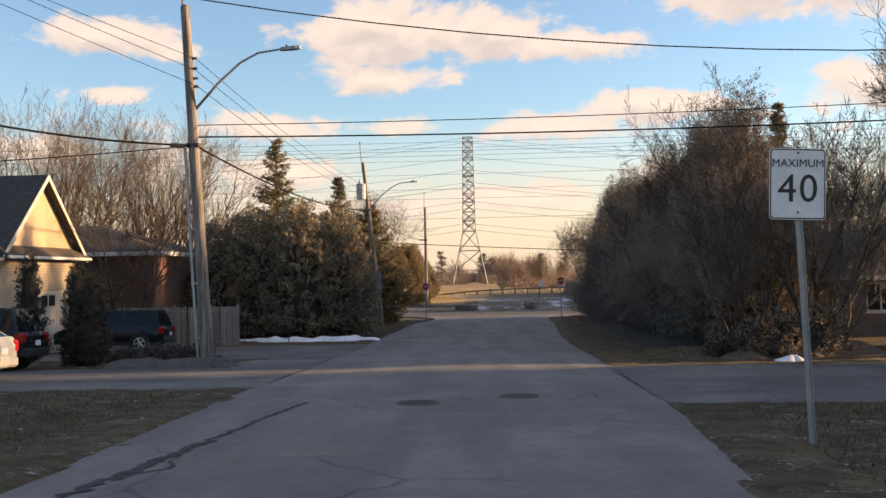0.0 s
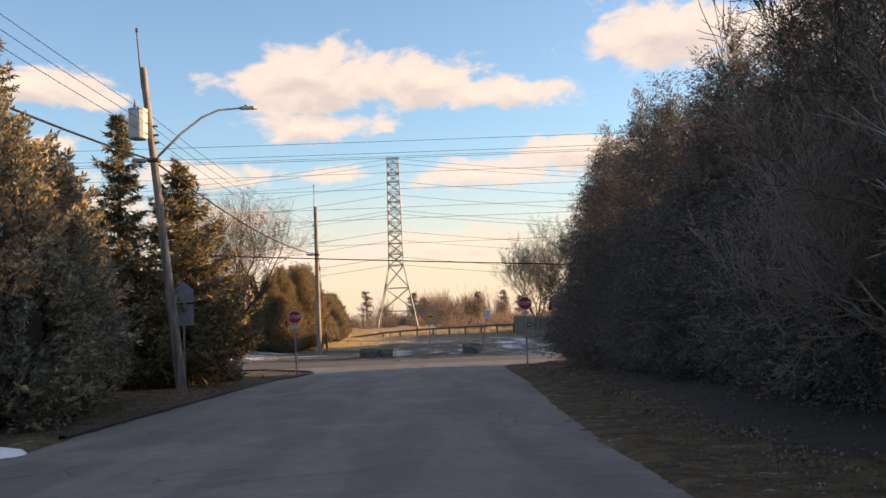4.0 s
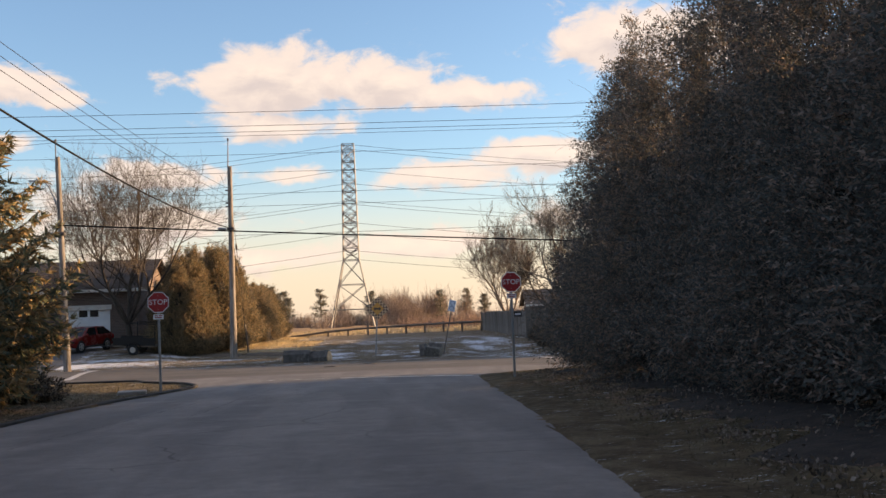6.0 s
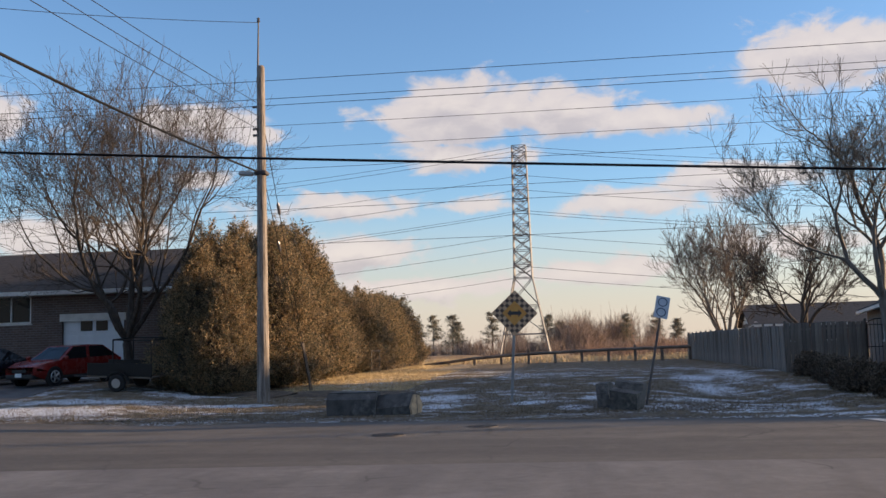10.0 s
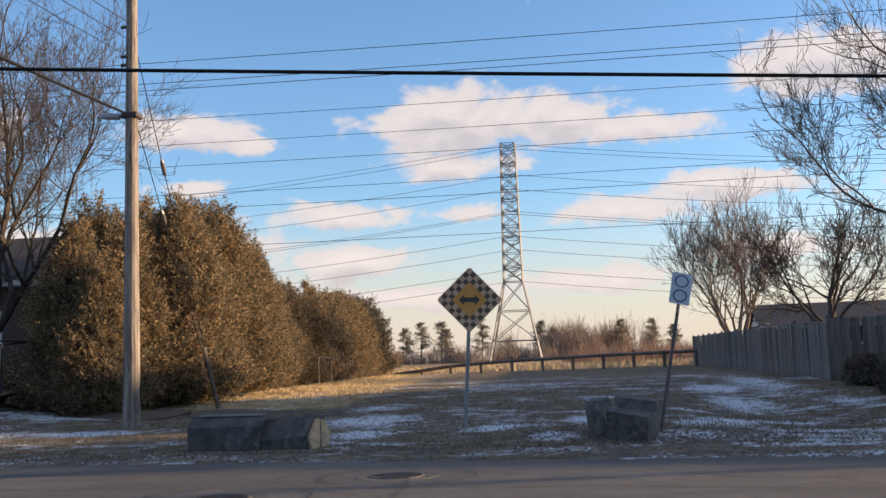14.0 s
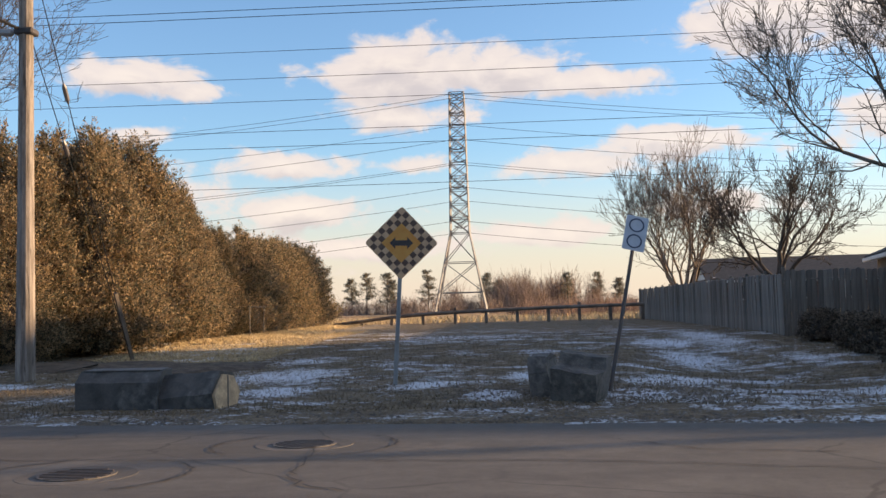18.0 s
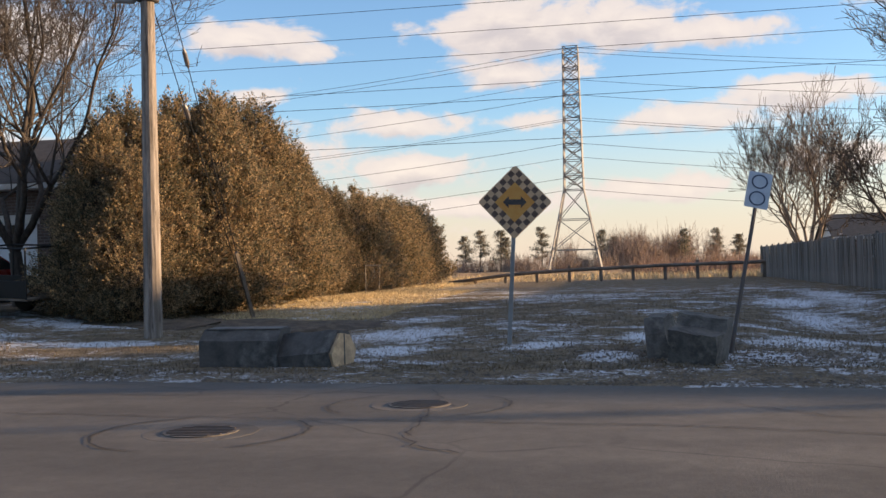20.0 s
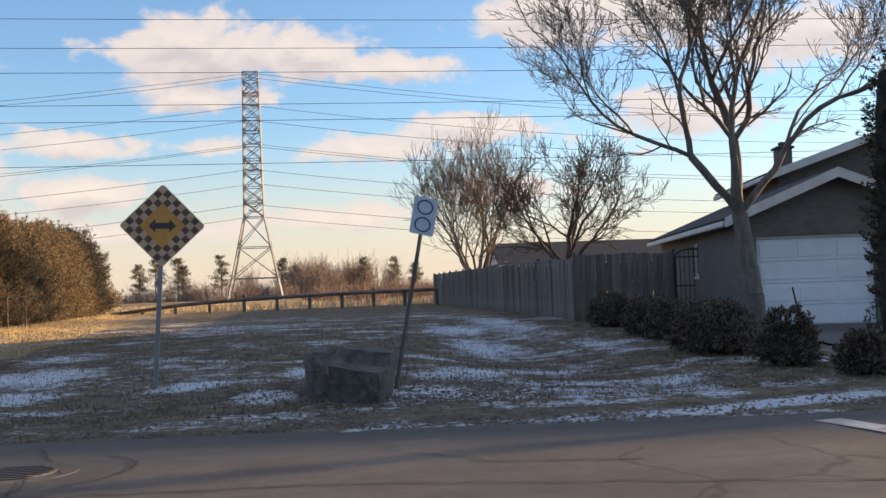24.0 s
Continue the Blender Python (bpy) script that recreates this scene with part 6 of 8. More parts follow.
def window(parent, m, w, h, panes=2, frame_mat=None, sill=True):
    """A window whose lower left corner is at m; the outside is towards -y."""
    f = 0.07
    frame_mat = frame_mat or M_TRIM
    win = new("window")
    win.parent = parent
    win.matrix_basis = m
    b = Build().box((0, -0.03, 0), (f, 0.1, h), 0.008).box((w - f, -0.03, 0), (w, 0.1, h), 0.008).box((f, -0.028, h - f), (w - f, 0.1, h), 0.008).box((f, -0.028, 0), (w - f, 0.1, f), 0.008)
    part("frame", b, frame_mat, win)
    for i in range(1, panes):
        part("mullion", Build().box((w * i / panes - 0.03, -0.02, f), (w * i / panes + 0.03, 0.09, h - f)), frame_mat, win)
    for i in range(panes):
        part("pane", Build().box((w * i / panes + 0.03, 0.03, f), (w * (i + 1) / panes - 0.03, 0.045, h - f)), M_GLASS, win)
    if sill:
        part("sill", Build().box((-0.06, -0.08, -0.07), (w + 0.06, 0.1, -0.002), 0.012), frame_mat, win)
    return win


def garage_door(parent, m, w, h, mat, rows=4, cols=4, lights=0):
    """A sectional door with pressed panels; the outside is towards -y."""
    door = new("garage_door")
    door.parent = parent
    door.matrix_basis = m
    rh = h / rows
    for r in range(rows):
        part("section", Build().box((0, 0.02, r * rh + 0.004), (w, 0.06, (r + 1) * rh - 0.004), 0.006), mat, door)
        for c in range(cols):
            cw = w / cols
            lo, hi = (c * cw + 0.08, 0.005, r * rh + 0.09), ((c + 1) * cw - 0.08, 0.022, (r + 1) * rh - 0.09)
            if lights and r == rows - 1 and c in (cols // 2 - 1, cols // 2):
                part("light", Build().box(lo, (hi[0], 0.018, hi[2]), 0.01), M_GLASS, door, "dark glass light")
            elif hi[2] > lo[2]:
                part("panel", Build().box(lo, hi, 0.012), mat, door)
    part("backing", Build().box((0.0, 0.075, 0.0), (w, 0.1, h)), mat, door)
    part("jamb", Build().box((-0.1, -0.02, 0), (-0.003, 0.14, h + 0.1), 0.01).box((w + 0.003, -0.02, 0), (w + 0.1, 0.14, h + 0.1), 0.01).box((-0.003, -0.018, h + 0.003), (w + 0.003, 0.14, h + 0.1), 0.01), M_TRIM, door)
    return door


def slab(corners, thick):
    """A roof slope from four corners, with thickness."""
    b = Build()
    a, c, d = (Vector(corners[i]) for i in (0, 1, 3))
    nrm = (c - a).cross(d - a).normalized()
    nrm = nrm if nrm.z > 0 else -nrm
    k = len(corners)
    b.v = [tuple(Vector(p) - nrm * thick) for p in corners] + [tuple(p) for p in corners]
    b.f = [tuple(range(k))[::-1], tuple(range(k, 2 * k))] + [(i, (i + 1) % k, k + (i + 1) % k, k + i) for i in range(k)]
    return b


def downspout(parent, x, y, z0, z1):
    part("downspout", Build().box((x - 0.04, y - 0.09, z0), (x + 0.04, y - 0.01, z1), 0.01), M_TRIM, parent, "white metal downspout")


def gable_roof_front(parent, x0, x1, y0, y1, eave, peak, mat, over=0.35, gable=None, fascia=None, xm=None):
    """A roof whose ridge runs back from a gable in front."""
    xm = (x0 + x1) / 2 if xm is None else xm
    k = (peak - eave) / (xm - x0)
    el, er = eave - over * k, eave - over * k * (xm - x0) / (x1 - xm)
    part("roof_slope", slab([(x0 - over, y0 - over, el), (xm, y0 - over, peak), (xm, y1 + over, peak), (x0 - over, y1 + over, el)], 0.1), mat, parent)
    part("roof_slope", slab([(xm, y0 - over, peak), (x1 + over, y0 - over, er), (x1 + over, y1 + over, er), (xm, y1 + over, peak)], 0.1), mat, parent)
    for y in (y0, y1 - 0.2):
        part("gable", Build().prism([(x0, eave + 0.003), (x1, eave + 0.003), (xm, peak - 0.14)], y, y + 0.2, "y"), gable, parent)
    for a, b, za, zb in ((x0 - over, xm, el, peak), (xm, x1 + over, peak, er)):
        part("rake_board", slab([(a, y0 - over - 0.03, za - 0.22), (b, y0 - over - 0.03, zb - 0.22), (b, y0 - over - 0.03, zb + 0.005), (a, y0 - over - 0.03, za + 0.005)], 0.028), fascia or M_TRIM, parent, "pale rake board")
    for x, z in ((x0 - over, el), (x1 + over, er)):
        part("gutter", Build().box((x - 0.06, y0 - over, z - 0.2), (x + 0.06, y1 + over, z - 0.07), 0.02), fascia or M_TRIM, parent)


def gable_roof_side(parent, x0, x1, y0, y1, eave, peak, mat, over=0.45, gable=None):
    ym = (y0 + y1) / 2
    k = (peak - eave) / (ym - y0)
    el = eave - over * k
    part("roof_slope", slab([(x0 - over, y0 - over, el), (x1 + over, y0 - over, el), (x1 + over, ym, peak), (x0 - over, ym, peak)], 0.1), mat, parent)
    part("roof_slope", slab([(x0 - over, ym, peak), (x1 + over, ym, peak), (x1 + over, y1 + over, el), (x0 - over, y1 + over, el)], 0.1), mat, parent)
    for x in (x0, x1 - 0.2):
        part("gable", Build().prism([(y0, eave + 0.003), (y1, eave + 0.003), (ym, peak - 0.14)], x, x + 0.2, "x"), gable, parent)
    part("fascia", Build().box((x0 - over, y0 - over - 0.04, el - 0.2), (x1 + over, y0 - over - 0.003, el - 0.02), 0.01), M_TRIM, parent, "pale fascia and gutter")
    part("soffit", Build().box((x0 - over, y0 - over, el - 0.2), (x1 + over, y0, el - 0.17)), M_TRIM, parent)


def hip_roof(parent, x0, x1, y0, y1, eave, peak, mat, over=0.5):
    a, b, c, d = x0 - over, x1 + over, y0 - over, y1 + over
    h = min(b - a, d - c) / 2
    if b - a > d - c:
        r0, r1 = (a + h, (c + d) / 2, peak), (b - h, (c + d) / 2, peak)
        faces = [[(a, c, eave), (b, c, eave), r1, r0], [(b, d, eave), (a, d, eave), r0, r1], [(a, d, eave), (a, c, eave), r0], [(b, c, eave), (b, d, eave), r1]]
    else:
        r0, r1 = ((a + b) / 2, c + h, peak), ((a + b) / 2, d - h, peak)
        faces = [[(a, d, eave), (a, c, eave), r0, r1], [(b, c, eave), (b, d, eave), r1, r0], [(a, c, eave), (b, c, eave), r0], [(b, d, eave), (a, d, eave), r1]]
    for f in faces:
        bld = Build()
        k = len(f)
        bld.v = [(p[0], p[1], p[2] - 0.1) for p in f] + f
        bld.f = [tuple(range(k))[::-1], tuple(range(k, 2 * k))] + [(i, (i + 1) % k, k + (i + 1) % k, k + i) for i in range(k)]
        part("roof_slope", bld, mat, parent)
    for p, q in (((a, c - 0.04), (b, c - 0.003)), ((a, d + 0.003), (b, d + 0.04)), ((a - 0.04, c), (a - 0.003, d)), ((b + 0.003, c), (b + 0.04, d))):
        part("fascia", Build().box((*p, eave - 0.24), (*q, eave - 0.04), 0.01), M_TRIM, parent)
    part("soffit", Build().box((a, c, eave - 0.22), (b, d, eave - 0.19)), M_TRIM, parent)


def cream_house():
    """Garage wing with its gable to the street; local x runs along the street."""
    z = float(land(-14.5, 37))
    t = thing("house", pose(-15.0, 33.35, z - 0.05, 0, 0, 90), "cream house with dark shingle roof, its gable lit by low sun", "house")
    W, H = 6.95, 3.95
    wall(t, (0, 0), (W, 0), -0.3, H, M_CREAM, ((2.95, 5.85, -0.3, 2.55),))
    wall(t, (0, 11), (0, 0), -0.3, H, M_CREAM)
    wall(t, (W, 0), (W, 11), -0.3, H, M_CREAM)
    wall(t, (W, 11), (0, 11), -0.3, H, M_CREAM)
    gable_roof_front(t, 0, W, 0, 11, H + 0.3, 7.25, M_ROOF, 0.35, M_CREAMSTUCCO, M_DOORCREAM)
    part("pent_roof", slab([(-0.3, -0.55, H + 0.02), (W + 0.3, -0.55, H + 0.02), (W + 0.3, 0.02, H + 0.42), (-0.3, 0.02, H + 0.42)], 0.08), M_BROWNROOF, t, "narrow brown shingle strip under the gable")
    part("gutter", Build().box((-0.3, -0.63, H - 0.12), (W + 0.3, -0.5, H + 0.0), 0.03), M_TRIM, t, "pale gutter")
    garage_door(t, pose(2.95, 0.08, -0.02), 2.9, 2.5, M_DOORCREAM, 4, 4, 2)
    pl = part("number_plaque", Build().box((2.55, -0.03, 2.85), (2.85, -0.001, 3.2), 0.01), M_TRIM, t, "small pale plaque")
    part("writing_bar", Build().box((2.62, -0.036, 2.95), (2.78, -0.031, 3.1)), M_SIGNBLACK, pl)
    part("wall_lamp", Build().box((6.15, -0.14, 2.1), (6.28, -0.001, 2.4), 0.02), M_METALBLACK, t)
    downspout(t, W - 0.08, 0, 0, H)
    # the main house beside it
    t2 = thing("house", pose(-16.5, 22.0, z + 0.1, 0, 0, 90), "shaded cream house front with a low dark roof", "house")
    wall(t2, (0, 0), (11.3, 0), -0.3, 3.3, M_CREAM, ((2, 3.6, 1.0, 2.3), (6, 7.6, 1.0, 2.3)))
    wall(t2, (0, 9), (0, 0), -0.3, 3.3, M_CREAM)
    wall(t2, (11.3, 9), (0, 9), -0.3, 3.3, M_CREAM)
    window(t2, pose(2, 0.06, 1.0), 1.6, 1.3)
    window(t2, pose(6, 0.06, 1.0), 1.6, 1.3)
    gable_roof_side(t2, 0, 11.3, 0, 9, 3.4, 5.4, M_ROOF, 0.6, M_CREAM)


def brick_house():
    z = float(land(-13, 48))
    t = thing("house", pose(-13.0, 44.6, z, 0, 0, 90), "brown brick house with hip roof behind bare trees", "house")
    W, H = 8.6, 4.45
    wall(t, (0, 0), (W, 0), -0.4, H, M_REDBRICK, ((1.2, 2.6, 0.5, 1.5),))
    wall(t, (0, 10), (0, 0), -0.4, H, M_REDBRICK, ((4, 5.4, 1.9, 3.1),))
    wall(t, (W, 0), (W, 10), -0.4, H, M_REDBRICK)
    wall(t, (W, 10), (0, 10), -0.4, H, M_REDBRICK)
    window(t, pose(1.2, 0.06, 0.5), 1.4, 1.0)
    window(t, pose(0.06, 6.0, 1.9, 0, 0, -90), 1.4, 1.2)
    hip_roof(t, 0, W, 0, 10, H + 0.05, 6.0, M_BROWNROOF)
    downspout(t, W - 0.1, 0, 0, H)


def bungalow():
    z = float(land(-18, 110))
    t = thing("house", pose(-31, 110, z, 0, 0, 0), "long dark brick bungalow with white-framed windows", "house")
    W, H = 20.4, 4.8 - z
    base = -0.4
    G0, G1 = 15.85, 18.6
    holes = ((8.35, 10.15, 3.27 - z, 4.4 - z), (12.6, 14.45, 3.27 - z, 4.46 - z), (8.5, 10.1, 1.1 - z, 1.75 - z), (G0, G1, -0.4, 3.55 - z), (2.5, 4.3, 3.27 - z, 4.4 - z))
    wall(t, (0, 0), (W, 0), base, H, M_BRICK, holes)
    wall(t, (0, 9), (0, 0), base, H, M_BRICK)
    wall(t, (W, 0), (W, 9), base, H, M_BRICK)
    wall(t, (W, 9), (0, 9), base, H, M_BRICK)
    for a, b2, c, d in (holes[0], holes[1], holes[4]):
        window(t, pose(a, 0.05, c), b2 - a, d - c)
    window(t, pose(8.5, 0.05, 1.1 - z), 1.6, 0.65)
    garage_door(t, pose(G0, 0.12, -0.05), G1 - G0, 3.5 - z, M_DOORWHITE, 4, 4, 2)
    part("door_head", Build().box((G0 - 0.1, -0.04, 3.3 - z), (G1 + 0.1, 0.1, 3.62 - z), 0.01), M_TRIM, t, "white boarding over the garage door")
    gable_roof_side(t, 0, W, 0, 9, H + 0.05, 6.75 - z, M_BROWNROOF, 0.55, M_BRICK)
    part("vent_pipe", Build().tube([(9.2, 3.4, 5.2), (9.2, 3.4, 6.3)], 0.09, 8), M_DARKSTEEL, t)


def garage_house():
    z = float(land(18, 104))
    t = thing("house", pose(16.55, 103.15, z, 0, 0, -11.3), "grey brown brick house with white garage door and low gables", "house")
    H = 3.0 - z
    wall(t, (0, 0), (4.4, 0), -0.4, H, M_GREYBRICK, ((0.42, 3.05, -0.4, 2.42 - z),))
    wall(t, (0, 10.5), (0, 0), -0.4, H, M_GREYBRICK, ((5.4, 6.0, 1.2, 2.1),))
    wall(t, (4.4, 0), (4.4, 6), -0.4, H, M_GREYBRICK)
    window(t, pose(0.06, 5.1, 1.2, 0, 0, -90), 0.6, 0.9, 1)
    garage_door(t, pose(0.42, 0.1, -0.05), 2.63, 2.4 - z, M_DOORWHITE, 4, 3)
    gable_roof_front(t, 0, 4.4, 0, 10.5, H, 3.9 - z, M_ROOF, 0.35, M_GREYBRICK)
    # upper storey set back; its unseen right part is widened to shade the field
    up = 4.5 - z
    wall(t, (2.4, 5), (17, 5), H - 0.3, up, M_GREYBRICK)
    wall(t, (2.4, 10.5), (2.4, 5), H - 0.3, up, M_GREYBRICK)
    wall(t, (4.17, 6), (17, 6), -0.4, H, M_GREYBRICK)
    wall(t, (17, 6), (17, 10.5), -0.4, up, M_GREYBRICK)
    wall(t, (17, 10.5), (2.4, 10.5), -0.4, up, M_GREYBRICK)
    wall(t, (4.4, 10.5), (0, 10.5), -0.4, H, M_GREYBRICK)
    gable_roof_front(t, 2.4, 17, 5, 10.5, up, 6.3 - z, M_ROOF, 0.45, M_GREYBRICK, xm=7.7)
    part("chimney", Build().box((3.3, 8.1, up - 0.5), (3.75, 8.6, 5.45 - z), 0.03), M_GREYBRICK, t)
    part("chimney_cap", Build().box((3.24, 8.04, 5.45 - z), (3.81, 8.66, 5.53 - z), 0.02).box((3.42, 8.22, 5.53 - z), (3.64, 8.48, 5.68 - z), 0.02), M_CONC, t)
    part("downspout", Build().tube([(5.0, 4.55, up - 0.2), (6.1, 4.8, up - 0.5), (6.15, 4.9, H)], 0.05, 6), M_TRIM, t, "white metal downspout")
    # iron gate beside the wall
    g = thing("iron_gate", pose(16.97, 108.05, float(land(17.4, 108)), 0, 0, 0), "black iron garden gate with an arched top", "gate")
    w, h = 0.92, 1.65
    part("frame", Build().tube([(0, 0, 0), (0, 0, h)] + [(w / 2 - w / 2 * math.cos(a), 0, h + 0.22 * math.sin(a)) for a in np.linspace(0.3, math.pi - 0.3, 7)] + [(w, 0, h), (w, 0, 0)], 0.022, 6), M_METALBLACK, g)
    for i in range(1, 7):
        part("bar", Build().tube([(w * i / 7, 0, 0.08), (w * i / 7, 0, h + 0.2 * math.sin(math.pi * i / 7))], 0.01, 5), M_METALBLACK, g)
    for zz in (0.08, 0.85, h):
        part("cross_bar", Build().tube([(0, 0, zz), (w, 0, zz)], 0.014, 5), M_METALBLACK, g)


def far_house(x, y, w, d, h, peak, turn, label, roof=None, brick=None):
    z = float(land(x, y))
    t = thing("house", pose(x, y, z, 0, 0, turn), label, "house")
    brick = brick or M_BRICK
    holes = tuple((u, u + 1.3, 1.0, 2.2) for u in np.arange(1.5, w - 2, 3.5))
    wall(t, (0, 0), (w, 0), -0.4, h, brick, holes)
    wall(t, (0, d), (0, 0), -0.4, h, brick)
    wall(t, (w, 0), (w, d), -0.4, h, brick)
    wall(t, (w, d), (0, d), -0.4, h, brick)
    for hole in holes:
        window(t, pose(hole[0], 0.06, 1.0), 1.3, 1.2)
    gable_roof_side(t, 0, w, 0, d, h, peak, roof or M_ROOF, 0.5, M_TRIM)
    return t


cream_house()
brick_house()
bungalow()
garage_house()
# house added out of view only to cast shade over the field
far_house(41.0, 99.4, 18, 9, 5.2, 7.4, -8, "unseen tall brick house added to shade the field edge")
far_house(20.5, 148, 17, 9, 2.5, 4.0, -4, "low dark-roofed house behind the board fence")
far_house(17.0, 39.0, 13, 9, 2.7, 4.4, 8, "low brick bungalow in deep shade behind shrubs", M_BROWNROOF)

# ---- vehicles ----
M_TYRE = material("tyre_rubber", (0.018, 0.018, 0.019), 0.9)
M_RIM = material("alloy_rim", (0.45, 0.46, 0.47), 0.35, 0.8)
M_PLASTIC = material("black_trim", (0.02, 0.02, 0.021), 0.6)
M_CARGLASS = glass_material("car_glass", (0.012, 0.014, 0.017), 0.03)
M_HEADLAMP = glass_material("headlamp_glass", (0.45, 0.46, 0.48), 0.1)
M_TAILLAMP = glass_material("tail_lamp", (0.35, 0.015, 0.015), 0.15)
M_PLATE = material("plate", (0.62, 0.64, 0.66), 0.5)


def paint(name, colour, rough=0.25):
    mat = bpy.data.materials.new(name)
    mat.use_nodes = True
    n = Nodes(mat.node_tree)
    b = n.add("ShaderNodeBsdfPrincipled")
    co = n.add("ShaderNodeTexCoord").outputs["Object"]
    dirt = n.smooth(n.noise(co, 2.5, 5.0, 0.65), 0.5, 0.8)
    n.link(n.mix(n.math("MULTIPLY", dirt, 0.14), colour, (0.06, 0.057, 0.054)), b.inputs["Base Color"])
    n.link(n.math("ADD", rough, n.math("MULTIPLY", dirt, 0.3)), b.inputs["Roughness"])
    b.inputs["Coat Weight"].default_value, b.inputs["Coat Roughness"].default_value, b.inputs["Specular IOR Level"].default_value = 0.2, 0.1, 0.3
    n.link(b.outputs[0], n.add("ShaderNodeOutputMaterial").inputs["Surface"])
    return mat


KINDS = {  # length, half width, sill, belt, roof, stations of the body top (x, z), glass base and roof lines (front, rear)
    "suv": (4.45, 0.9, 0.32, 1.06, 1.72, ((-2.22, 0.92), (-2.1, 1.04), (-1.0, 1.08), (0.95, 1.05), (1.75, 0.98), (2.15, 0.84), (2.22, 0.7)), (1.0, -2.12), (0.28, -1.86)),
    "sedan": (4.65, 0.9, 0.26, 0.94, 1.44, ((-2.32, 0.8), (-2.2, 0.96), (-1.4, 0.98), (0.9, 0.94), (1.8, 0.84), (2.2, 0.7), (2.32, 0.55)), (1.0, -1.75), (0.2, -0.95)),
    "hatch": (4.4, 0.89, 0.26, 0.95, 1.46, ((-2.2, 0.8), (-2.1, 0.98), (-1.2, 0.99), (0.9, 0.95), (1.7, 0.86), (2.1, 0.72), (2.2, 0.56)), (1.02, -2.0), (0.2, -1.35)),
    "van": (4.8, 0.96, 0.28, 1.02, 1.72, ((-2.4, 0.9), (-2.3, 1.0), (-1.2, 1.04), (1.2, 1.0), (1.95, 0.9), (2.3, 0.74), (2.4, 0.6)), (1.45, -2.28), (0.55, -2.05)),
}


